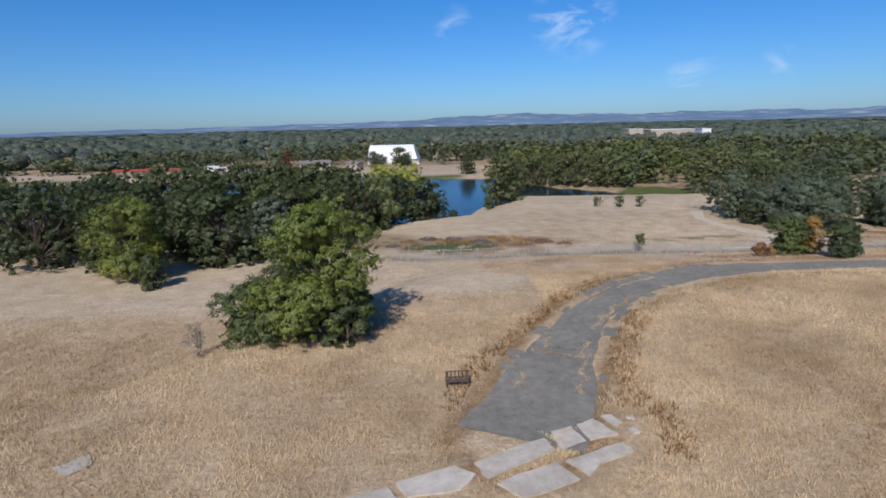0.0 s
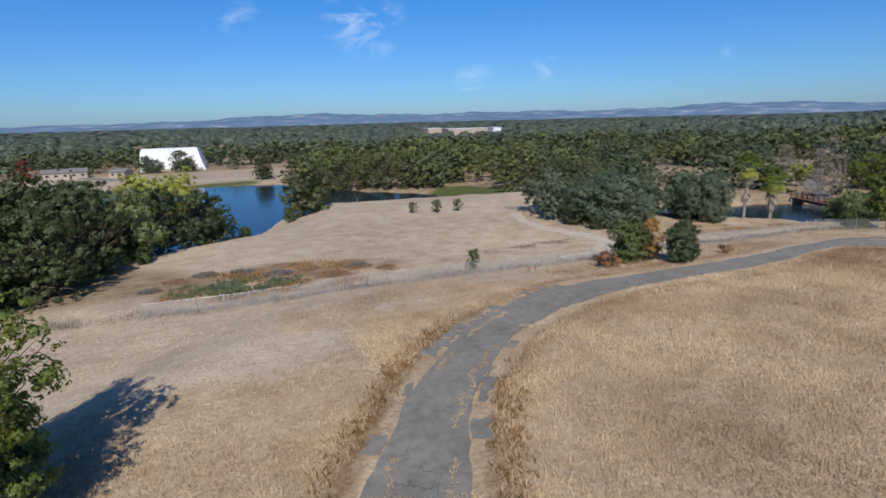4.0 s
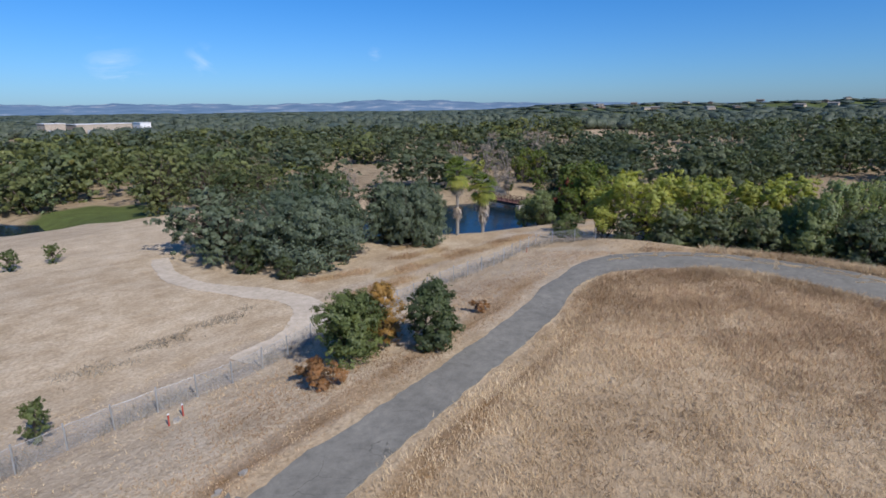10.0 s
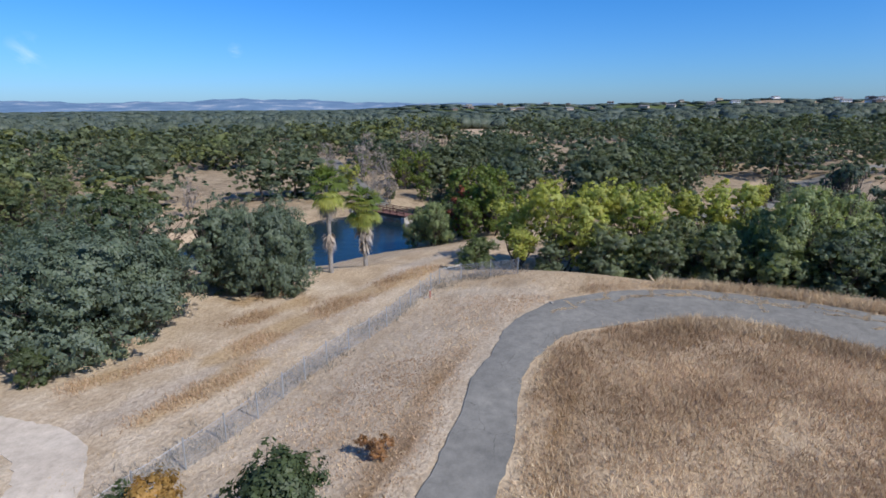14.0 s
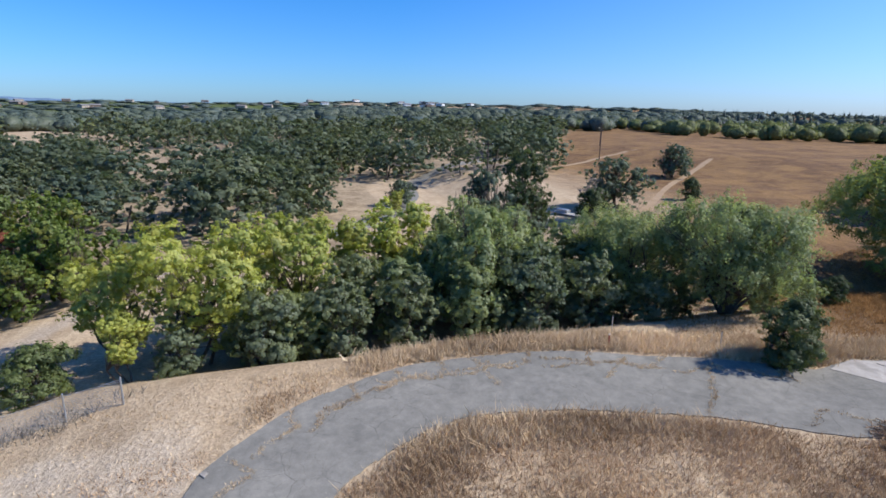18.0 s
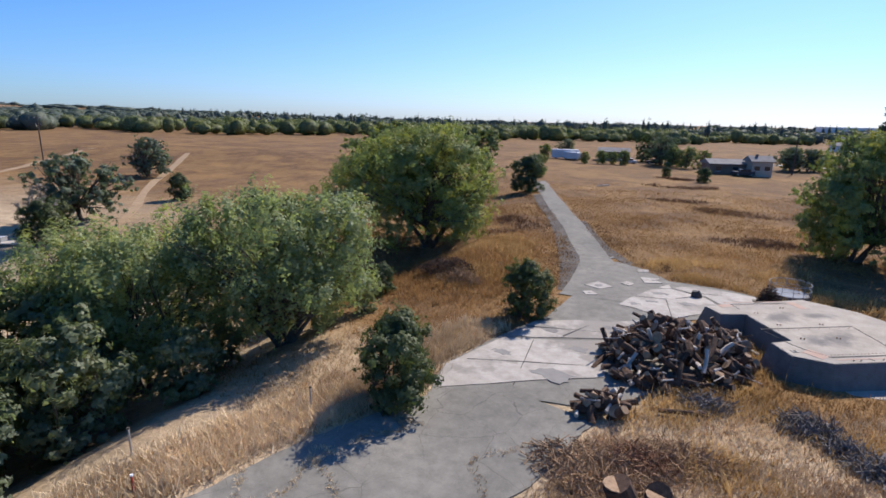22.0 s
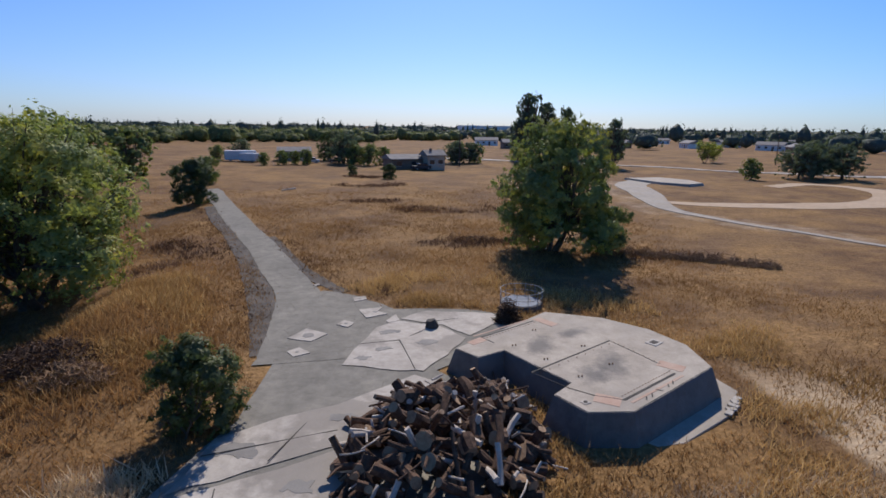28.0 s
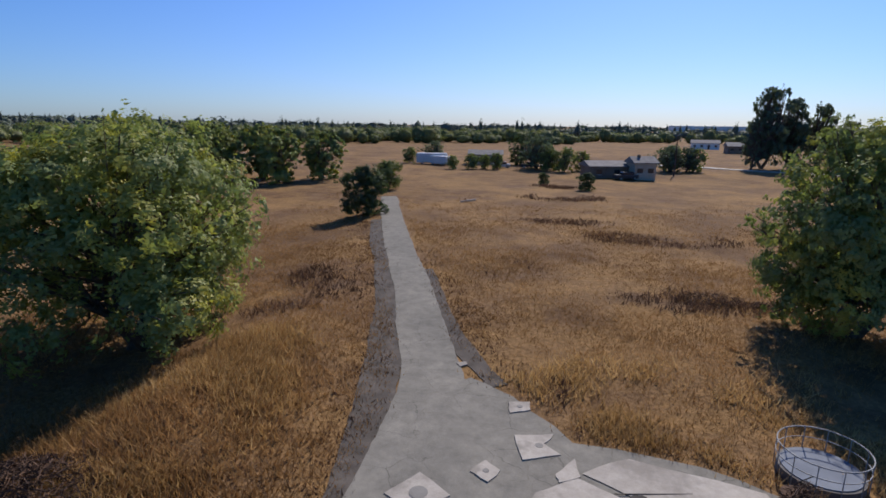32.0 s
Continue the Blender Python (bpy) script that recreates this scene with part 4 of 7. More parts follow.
PLANTS = [
    # knoll and the bank by the lake
    ("cotton", -8.3, 35.2, 1.0), ("shrub2", -13.2, 35.2, 1.3), ("shrub", -6.4, 33.8, 1.1), ("shrub2", -10.5, 34.0, 1.05), ("shrub", -11.5, 37, 1.5), ("bare", -16.9, 34.6, 0.34),
    ("cotton", -33, 57, 1.0), ("shrub", -29.5, 53, 1.0), ("oak3", -38.5, 62, 0.85), ("oak3", -48, 64, 1.0), ("oak3", -58, 70, 1.05), ("oak3", -27, 64, 0.95), ("oak2", -21, 66, 1.1),
    ("oak3", -67, 74, 1.0), ("oak3", -78, 78, 1.1), ("oak3", -52, 80, 1.0), ("oak3", -42, 76, 0.95), ("oak3", -33, 74, 1.0), ("willow2", -25, 77, 1.0), ("oak3", -16, 73, 0.9),
    ("oak3", -14, 81, 1.0), ("oak3", -20, 86, 1.0), ("willow2", -11, 88, 1.05), ("cotton2", -8.5, 97, 1.25), ("oak3", -4, 95, 0.85), ("oak3", -13, 95, 0.9), ("oak3", -28, 88, 1.0), ("oak3", -38, 86, 1.0),
    ("oak3", -49, 90, 0.9), ("oak3", -62, 85, 1.0), ("oak3", -75, 90, 1.0), ("shrub2", -9, 84, 0.6), ("shrub", 2.2, 107, 0.7), ("oak3", -88, 86, 1.1), ("oak3", -99, 90, 1.1), ("oak3", -32, 68, 0.9), ("oak3", -45, 71, 0.9),
    ("poplar", 13.0, 121.5, 1.05), ("poplar", 15.6, 123.5, 0.85), ("shrub2", 10.4, 119.5, 0.8), ("poplar", 59.5, 122.4, 0.92), ("poplar", 64.5, 119.5, 0.72), ("poplar", 69, 120, 0.7), ("poplar", 72.5, 113.5, 0.66), ("poplar", 66, 111, 0.6), ("poplar", 76, 119, 0.7), ("oak3", 64.5, 110.5, 0.7), ("poplar", 25, 181, 0.82), ("poplar", 30, 173, 0.95), ("poplar", 36, 170, 0.85), ("poplar", 41, 166, 0.95), ("poplar", 47, 163, 0.85), ("poplar", 53, 160.5, 0.75), ("poplar", 22, 188, 0.8), ("oak3", 10.5, 214, 0.75), ("shrub2", 14.5, 137, 0.7), ("oak3", -3, 101, 0.7), ("oak2", -33, 268, 1.0), ("oak2", -29, 266, 0.8), ("oak3", -20, 267, 0.95), ("oak2", -16.5, 268, 0.8), ("red", -70, 254, 1.4), ("oak3", -24, 82, 1.15), ("oak3", -30, 83, 1.2), ("oak3", -27, 92, 1.2), ("oak3", -19, 81, 1.15), ("oak3", -36, 81, 1.2), ("oak3", -22, 73, 1.0), ("oak3", -43, 82, 1.15), ("oak3", -56, 92, 1.2), ("oak3", -68, 82, 1.1), ("oak3", -17, 92, 1.15), ("oak3", -9, 92, 0.95),
    ("sapling", 29.6, 103.2, 0.95), ("sapling", 33.3, 101.4, 1.15), ("sapling", 36.9, 100.8, 1.05), ("sapling", 23.5, 63.4, 0.85, None, 0, 1.3),
    ("shrub2", 36.9, 56.4, 1.22), ("orange", 38.8, 55.9, 1.12), ("shrub", 40.4, 53.2, 1.15), ("dry", 33.2, 54.8, 1.0), ("shrub", 38.6, 57.5, 0.95), ("dry", 46.4, 53.8, 0.6), ("dry", 33.9, 56.3, 0.7),
    ("oak", 51.6, 77.2, 0.98), ("oak2", 48.5, 90, 1.0), ("oak2", 46.8, 84.5, 0.85), ("shrub", 45.6, 79.4, 0.9), ("oak3", 58.5, 82, 0.85), ("oak2", 62.5, 77, 0.95), ("oak", 63.6, 73.4, 0.62, None, 0, 1.5), ("shrub", 64.4, 75.0, 0.9), ("oak2", 60, 88, 1.05), ("shrub", 46.2, 74.5, 0.6),
    ("shrub2", 75.2, 60.0, 0.9), ("cotton3", 76.6, 56.5, 0.5),
    # row above the bend
    ("cotton2", 79.5, 53.2, 0.95), ("cotton2", 83.5, 47.5, 0.88), ("cotton3", 85.8, 43, 0.9), ("cotton3", 86.6, 39.2, 1.0), ("cotton2", 81.5, 58, 0.7), ("willow2", 81.5, 35.2, 1.1), ("willow2", 84.5, 31.5, 1.0), ("willow2", 83, 38, 0.85),
    ("thicket", 77.0, 49.5, 0.8), ("thicket", 78.0, 45.0, 0.92), ("thicket", 78.2, 40.5, 0.9), ("thicket2", 77.6, 36.6, 0.95), ("thicket", 77.2, 32.4, 0.98), ("thicket", 76.9, 28.4, 0.9), ("thicket", 76.6, 54.0, 0.55),
    ("thicket", 82.5, 44, 1.0), ("thicket2", 81.5, 41, 1.0), ("thicket", 81, 30.5, 1.1), ("thicket2", 80.5, 50.5, 0.95), ("thicket", 84, 26.5, 1.2), ("thicket", 80.3, 26, 1.0), ("thicket", 79, 33, 1.1), ("thicket2", 78.5, 47.5, 0.8),
    ("willow", 74.8, 19.2, 0.95, None, 0, 0.9), ("willow", 80.2, 23.2, 0.98, None, 0, 0.92), ("thicket", 75.0, 25.0, 0.55), ("thicket2", 72.8, 14.5, 0.42), ("shrub", 66.4, 22.9, 1.08), ("shrub", 64.1, 11.6, 0.92),
    ("ash", 77.6, -6.0, 1.24, None, 0, 0.86), ("shrub", 73.6, 11.0, 0.6), ("shrub2", 77.5, 14.5, 0.6), ("bush_far", 93, -28, 1.3), ("bush_far", 98, -33, 1.3),
    ("thicket2", 73.8, 17.2, 0.6), ("thicket2", 76.4, 17.6, 0.62), ("thicket", 77.8, 20.4, 0.6), 
    ("ash2", 43.5, -10.6, 0.92, None, 0, 1.14), ("shrub2", 38.7, -10.2, 1.1), ("shrub", 75.9, -37.4, 1.5), ("shrub2", 79.2, -58.6, 1.25),
    # fields to the south and east
    ("euc", 8.8, -116, 1.42), ("euc", 3.0, -118, 1.25), ("euc", -3.4, -119, 1.15), ("euc", 12.5, -112, 0.9), ("euc", -8, -117, 0.85), ("euc", -1, -86, 0.88), ("bush_far", 31, -103, 0.75), ("bush_far", 27, -102, 0.7),
    ("bush_far", 52.9, -94.7, 0.72), ("bush_far", 56.2, -96.5, 0.66), ("oak3", 62, -112, 0.75), ("bush_far", 49.4, -98, 0.6), ("oak2", 58.5, -99.5, 1.0), ("oak2", 32, -100, 0.75), ("oak2", 28.6, -101, 0.7), ("bush_far", 66.6, -97, 0.5), ("bush_far", 71.8, -96, 0.48), ("bush_far", 75.8, -95.2, 0.42), ("bush_far", 88, -110, 0.55), ("bush_far", 69.2, -98, 0.44), ("oak2", 84, -120, 0.7),
    ("bush_far", 98, -62, 1.25), ("bush_far", 103, -66, 1.3), ("bush_far", 108, -63, 1.2), ("bush_far", 113, -70, 1.25), ("bush_far", 93, -68, 1.15), ("bush_far", 118, -72, 1.1), ("shrub", 57.3, -69.5, 0.55), ("shrub", 51.2, -64, 0.75),
    ("oak2", -24.5, -59, 0.9), ("oak2", -29, -61, 1.0), ("oak2", -33.5, -59, 0.95), ("bush_far", -14.4, -59.5, 0.58), ("cotton2", -37, -104, 0.62), ("cotton2", -41, -106, 0.55),
    ("bare", 108.4, 9.6, 0.66), ("oak2", 112.5, 3.4, 0.98), ("shrub", 106.8, 10.6, 1.1), ("shrub", 110.4, 7.2, 0.9), ("oak2", 139.7, -28, 0.95), ("bare", 141, -27.5, 0.7), ("shrub", 115.6, -12.2, 1.0), ("oak2", 132, 30, 0.6), ("cotton3", 121, 33, 0.5), ("oak3", 104.3, 21.4, 0.66, None, 0, 1.75), ("oak3", 101.2, 22.6, 0.55, None, 0, 1.5), ("oak2", 97.6, 25.0, 0.85), ("euc", 96.5, 29, 0.78), ("willow2", 94, 32, 0.95),
    # round the pond
    ("willow2", 93.2, 75.2, 0.55), ("willow2", 92.2, 72.2, 0.68), ("willow2", 95.5, 73.5, 0.7), ("willow2", 90.2, 70.6, 0.5), ("ash3", 91.2, 66.8, 0.6), ("ash3", 93.5, 68.4, 0.65), ("ash3", 93.6, 64.1, 0.75), ("ash3", 96.5, 66.5, 0.9), ("red", 97.6, 70.8, 0.85), ("ash3", 102, 68, 0.8), ("ash3", 97.5, 62.5, 0.6), ("bare", 119.8, 97, 0.85), ("ash3", 139.5, 101.7, 0.75), ("ash3", 137, 99, 0.7), ("ash3", 152, 118.8, 0.75), ("ash3", 129, 91, 0.7), ("oak2", 131, 88, 0.6), ("bare", 143, 108, 1.0), ("bare", 147, 116, 1.1), ("shrub", 125, 96, 0.6), ("shrub", 128, 98, 0.7),
    ("red", 104, 72.5, 0.95), ("willow2", 100, 73, 0.55), ("ash3", 99, 69, 0.8), ("ash3", 96, 66, 0.8), ("ash3", 107, 71, 0.95), ("bare", 97, 73.5, 0.5), ("bare", 122, 95, 0.8), ("bare", 84, 116, 0.9), ("ash3", 103, 67, 0.9), ("ash3", 111, 76, 0.9),
    ("bare", 96, 118, 0.9), ("bare", 150, 128, 1.2), ("bare", 160, 122, 1.5), ("bare", 172, 112, 1.5), ("cotton2", 132, 110, 0.6), ("ash3", 140, 96, 1.0), ("ash3", 130, 84, 0.9), ("bare", 128, 112, 0.8), ("ash3", 146, 103, 1.0), ("bare", 180, 120, 1.4),
]
for row in PLANTS:
    plant(*row)
for model in MODELS.values():
    for o in (*model.children_recursive, model):
        bpy.data.objects.remove(o)


# ---- woods ----
def ball(fine):
    """A small round mesh."""
    bm = bmesh.new()
    bmesh.ops.create_icosphere(bm, subdivisions=fine, radius=1.0)
    v, f = np.array([p.co for p in bm.verts]), np.array([[p.index for p in q.verts] for q in bm.faces])
    bm.free()
    return v, f


BALLS = {1: ball(1), 2: ball(2)}


def woods(name, label, xs, ys, hs, ws, leaves, size, material, mass, seed, rough=0.2, inner=0.86, fine=2):
    """Many tree crowns far off, joined: uneven domes of leaf sprays round a core, inner shade put into its darker
    colour.
    """
    rng = np.random.default_rng(seed)
    xs, ys, hs, ws = (np.asarray(a, float) for a in (xs, ys, hs, ws))
    n = len(xs)
    base = np.stack([xs * K, ys * K, H(xs, ys) * K], -1)
    base[:, 2] += hs * 0.45
    half = np.stack([ws * 0.5 * rng.uniform(0.8, 1.2, n), ws * 0.5 * rng.uniform(0.8, 1.2, n), hs * 0.52], -1)
    wave = rng.normal(size=(n, 4, 3)) * np.array([2.2, 3.4, 5.0, 7.5])[None, :, None]
    turn = rng.uniform(0, 6.283, (n, 4))

    def bulge(d, tree):
        return 1 + rough * (np.sin((wave[tree] * d[:, None]).sum(-1) + turn[tree]) * (1.0, 0.9, 0.7, 0.5)).sum(-1) * 0.55
    tree = np.repeat(np.arange(n), leaves)
    if leaves > 60:                                    # broad trees carry more leaves
        tree = rng.choice(n, n * leaves, p=ws ** 1.6 / (ws ** 1.6).sum())
    d = rand_dirs(len(tree), rng)
    d[:, 2] = np.where(d[:, 2] < -0.55, -d[:, 2], d[:, 2])
    pos = base[tree] + d * half[tree] * (bulge(d, tree) * rng.uniform(0.84, 1.1, len(tree)))[:, None]
    nrm = d * 0.7 + rand_dirs(len(d), rng) * 0.5 + (0, 0, 0.25)
    nrm /= np.linalg.norm(nrm, axis=1)[:, None]
    v, f = leaf_tris(pos, nrm, size, rng, 1.3)
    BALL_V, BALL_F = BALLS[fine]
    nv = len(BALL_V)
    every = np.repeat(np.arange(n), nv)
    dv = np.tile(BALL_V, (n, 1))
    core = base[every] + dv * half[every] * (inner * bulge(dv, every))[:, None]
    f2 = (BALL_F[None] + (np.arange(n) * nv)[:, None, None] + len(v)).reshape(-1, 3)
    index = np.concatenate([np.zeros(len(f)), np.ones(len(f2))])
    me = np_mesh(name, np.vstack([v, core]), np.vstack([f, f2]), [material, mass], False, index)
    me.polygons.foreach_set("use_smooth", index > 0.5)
    return tagged(new(name, me), label, "woods", kind="stuff")


FORMS = [crown_leaves(make_lobes(8, 10, 20, 200 + k, 0.05, "round", 1.8), 4200, 0.21, 210 + k, 0.2)[0] for k in range(8)]      # crowns 8 m high and 10 m wide


FORMS_FAR = [crown_leaves(make_lobes(8, 10, 16, 240 + k, 0.05, "round", 1.8), 800, 0.47, 250 + k, 0.1)[0] for k in range(8)]


def grove(name, label, xs, ys, hs, ws, material, seed, forms):
    """Trees of a wood at middle distance, joined: leafy crowns of several forms on short trunks."""
    rng = np.random.default_rng(seed)
    xs, ys, hs, ws = (np.asarray(a, float) for a in (xs, ys, hs, ws))
    n = len(xs)
    base = np.stack([xs * K, ys * K, H(xs, ys) * K], -1)
    V, T = [], []
    for i in range(n):
        q = rng.uniform(0, 6.283)
        p = forms[rng.integers(0, len(forms))] * (ws[i] / 10, ws[i] / 10 * rng.uniform(0.85, 1.15), hs[i] / 8)
        V.append(base[i] + p @ np.array([(math.cos(q), math.sin(q), 0), (-math.sin(q), math.cos(q), 0), (0, 0, 1)]))
        lean = rng.normal(0, 0.09, 2) * ws[i]
        b = base[i] + (rng.normal(0, 0.03) * ws[i], rng.normal(0, 0.03) * ws[i], -0.3)
        tv, tf = tube([b, b + (lean[0] * 0.4, lean[1] * 0.4, hs[i] * 0.25), b + (lean[0], lean[1], hs[i] * 0.6)], 0.014 * ws[i], 0.008 * ws[i], 4)
        for f4 in tf:
            T += [tv[f4[0]], tv[f4[1]], tv[f4[2]], tv[f4[0]], tv[f4[2]], tv[f4[3]]]
    v = np.vstack(V + [np.array(T)])
    f = np.arange(len(v)).reshape(-1, 3)
    index = np.concatenate([np.zeros(len(f) - len(T) // 3), np.ones(len(T) // 3)])
    return tagged(new(name, np_mesh(name, v, f, [material, M_BARK], False, index)), label, "woods", kind="stuff")


def scatter(seed, r0, r1, az0, az1, spacing):
    """Uneven places round the walk at bearings az0..az1, further apart further off."""
    rng = np.random.default_rng(seed)
    out = []
    r = r0
    while r < r1:
        s = spacing(r)
        n = max(1, int(radians(az1 - az0) * r / s))
        az = np.radians(rng.uniform(az0, az1, n))
        rr = r + rng.uniform(-1.2, 1.2, n) * s
        out.append(np.stack([40 + rr * np.sin(az), 40 + rr * np.cos(az)], -1))
        r += s * 0.9
    return np.vstack(out)


def clear_of(p):
    """Keeps woods off the water, the fields, the near ground and the beach."""
    x, y = p[:, 0], p[:, 1]
    ok = (poly_dist(x, y, LAKE) > 2.5) & (poly_dist(x, y, POND) > 6)
    ok &= ~((x < 100) & (y < 128) & (y > -60))                          # near ground
    ok &= ~((y < 50 - 0.55 * (x - 50)) & (y > -250) & (x < 340))        # fields to the east
    ok &= ~((y < 262 + 0.10 * (x + 60)) & (y > 200) & (x < 28))         # beach and camp
    ok &= (poly_dist(x, y, LAWN) > 1.5) & ~((x < 66) & (x > 22) & (y < 138))
    ok &= ~(np.hypot(((x - 300) * 0.94 + (y - 140) * 0.34) / 75, ((y - 140) * 0.94 - (x - 300) * 0.34) / 14) < 1)   # golden clearing
    ok &= ~(np.hypot((x - 145) / 13, (y - 24) / 6) < 1) & ~(line_dist(x, y, [(112, 42), (128, 32), (150, 28), (175, 5)]) < 4)
    ok &= ~(line_dist(x, y, [(112, 90), (128, 102), (150, 124), (185, 150)]) < 6)
    ok &= ~(np.hypot(x - 106, y - 108) < 11) & ~(np.hypot(x - 145, y - 112) < 13) & ~(np.hypot(x - 102, y - 58) < 10)
    ok &= ~(np.hypot((x + 24) / 24, (y - 280) / 15) < 1)                # barn
    ok &= ~((x > 90) & (x < 154) & (y < 40 - 0.2 * (x - 100)))          # open ground below the oaks
    gap = np.sin(x * 0.047 + 1.3 * np.sin(y * 0.031)) + np.sin(y * 0.071 + 1.1 * np.sin(x * 0.043 + 2.0))
    ok &= ~((gap < -0.75) & (np.hypot(x - 50, y - 40) < 240) & (x > 96) & (y < 165))   # clearings
    return ok


near = scatter(1, 62, 330, -75, 118, lambda r: 8.6 + r * 0.006)
near = near[clear_of(near)]
rng0 = np.random.default_rng(5)
pick = rng0.uniform(0, 1, len(near))
light = ((pick < 0.16) & (near[:, 1] > 120)) | ((near[:, 0] < 86) & (near[:, 1] < 250) & (pick < 0.8))
close = np.hypot(near[:, 0] - 50, near[:, 1] - 40) < 170
for sel, mat, lab, sd in (
        (~light & close, L_WOODS, "dense dark green oak woodland", 3), (light & close, L_WOODS2, "olive and yellow-green poplar woodland beyond the lake", 4),
        (~light & ~close, L_WOODS, "dark green oak woodland on the plain", 5), (light & ~close, L_WOODS2, "olive woodland on the plain", 6)):
    q = near[sel]
    r_ = np.random.default_rng(sd)
    broad = r_.uniform(0, 1, len(q)) ** 1.5
    hh = (7.0 + 4.6 * broad ** 0.6) * r_.uniform(0.85, 1.15, len(q)) * np.where((q[:, 0] < 80) & (q[:, 1] < 215), 1.12, 1.0)
    ww = 11.0 + 12 * broad * r_.uniform(0.8, 1.1, len(q))
    grove("woods", lab, q[:, 0], q[:, 1], hh, ww, mat, sd, FORMS if sd < 5 else FORMS_FAR)
mid = scatter(2, 330, 900, -80, 128, lambda r: 8.0 + r * 0.022)
mid = mid[clear_of(mid)]
mid = mid[np.random.default_rng(2).uniform(0, 1, len(mid)) < 0.9]
r_ = np.random.default_rng(8)
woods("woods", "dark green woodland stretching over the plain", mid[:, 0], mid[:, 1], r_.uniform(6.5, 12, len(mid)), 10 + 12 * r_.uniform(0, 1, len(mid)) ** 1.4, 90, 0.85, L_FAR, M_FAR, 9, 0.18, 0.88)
far = scatter(3, 900, 3000, -85, 135, lambda r: r * 0.036)
far_az = np.degrees(np.arctan2(far[:, 0] - 40, far[:, 1] - 40))
far = far[(far_az < 62) | (np.hypot(far[:, 0], far[:, 1]) < 1250) | (np.random.default_rng(44).uniform(0, 1, len(far)) < 0.55)]      # houses and bare ground on the ridge
r_ = np.random.default_rng(10)
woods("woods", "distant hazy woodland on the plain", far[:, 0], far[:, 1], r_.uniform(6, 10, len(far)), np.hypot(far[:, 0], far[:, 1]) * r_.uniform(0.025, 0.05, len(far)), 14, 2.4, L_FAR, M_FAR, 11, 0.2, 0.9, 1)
band = scatter(4, 150, 420, 118, 205, lambda r: 7.0 + r * 0.012)
band = band[S(0, 1, np.hypot(band[:, 0] - 60, band[:, 1]) - 250 + 14 * np.sin(band[:, 0] * 0.05) - 90 * S(135, 118, np.degrees(np.arctan2(band[:, 0] - 40, band[:, 1] - 40)))) > 0.5]
r_ = np.random.default_rng(15)
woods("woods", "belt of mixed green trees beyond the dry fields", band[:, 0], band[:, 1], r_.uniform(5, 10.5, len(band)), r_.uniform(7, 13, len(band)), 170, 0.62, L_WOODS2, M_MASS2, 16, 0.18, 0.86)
town = scatter(5, 190, 2400, 195, 300, lambda r: 11 + r * 0.036)
town = town[np.random.default_rng(3).uniform(0, 1, len(town)) < S(120, 280, np.hypot(town[:, 0], town[:, 1])) * 0.9]
beyond = scatter(6, 420, 2400, 120, 200, lambda r: 12 + r * 0.035)
town = np.vstack([town, beyond])
r_ = np.random.default_rng(12)
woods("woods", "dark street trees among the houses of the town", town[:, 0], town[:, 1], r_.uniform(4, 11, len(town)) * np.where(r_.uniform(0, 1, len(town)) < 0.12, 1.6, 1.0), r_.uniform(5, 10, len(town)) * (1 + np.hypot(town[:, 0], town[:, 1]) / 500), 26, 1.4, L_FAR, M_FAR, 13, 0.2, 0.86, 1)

spires = scatter(7, 420, 1500, 128, 285, lambda r: 26 + r * 0.03)
r_ = np.random.default_rng(21)
spires = spires[r_.uniform(0, 1, len(spires)) < 0.8]
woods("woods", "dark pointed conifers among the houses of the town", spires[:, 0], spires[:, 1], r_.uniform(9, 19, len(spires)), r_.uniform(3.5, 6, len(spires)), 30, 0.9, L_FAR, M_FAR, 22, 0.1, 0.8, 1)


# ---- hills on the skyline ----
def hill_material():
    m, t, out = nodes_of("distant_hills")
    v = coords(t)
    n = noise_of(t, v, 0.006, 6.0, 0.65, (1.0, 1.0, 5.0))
    # blue-grey tones: the haze before the hills is put into the colour
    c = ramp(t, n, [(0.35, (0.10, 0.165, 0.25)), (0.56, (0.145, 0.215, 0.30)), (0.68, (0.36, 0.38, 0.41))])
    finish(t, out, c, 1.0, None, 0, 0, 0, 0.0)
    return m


def hills():
    az = np.radians(np.arange(-52, 84, 0.5))
    rows = []
    for k, (r, f) in enumerate(((3300, 0.0), (3600, 0.5), (3900, 0.85), (4150, 1.0), (4400, 0.9))):
        a = np.degrees(az)
        top = 60 + 9 * np.sin(a * 0.13 + 0.9) + 6 * np.sin(a * 0.29) + 4 * np.sin(a * 0.83 + k * 0.4) + 2.5 * np.sin(a * 2.1 + k) + 1.5 * np.sin(a * 4.7)
        top = top * S(-52, -22, a) * (0.55 + 0.45 * S(-20, 12, a)) * (1 - 0.35 * S(45, 70, a))
        rows.append(np.stack([40 + r * np.sin(az), 40 + r * np.cos(az), -12 + (top + 8) * f * 1.06], -1))
    g = np.stack(rows, 1)
    n, c = g.shape[:2]
    i = (np.arange(n - 1)[:, None] * c + np.arange(c - 1)[None]).ravel()
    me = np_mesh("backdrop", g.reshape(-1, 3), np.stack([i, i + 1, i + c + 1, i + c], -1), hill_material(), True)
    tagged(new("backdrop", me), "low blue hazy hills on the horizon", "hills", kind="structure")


hills()

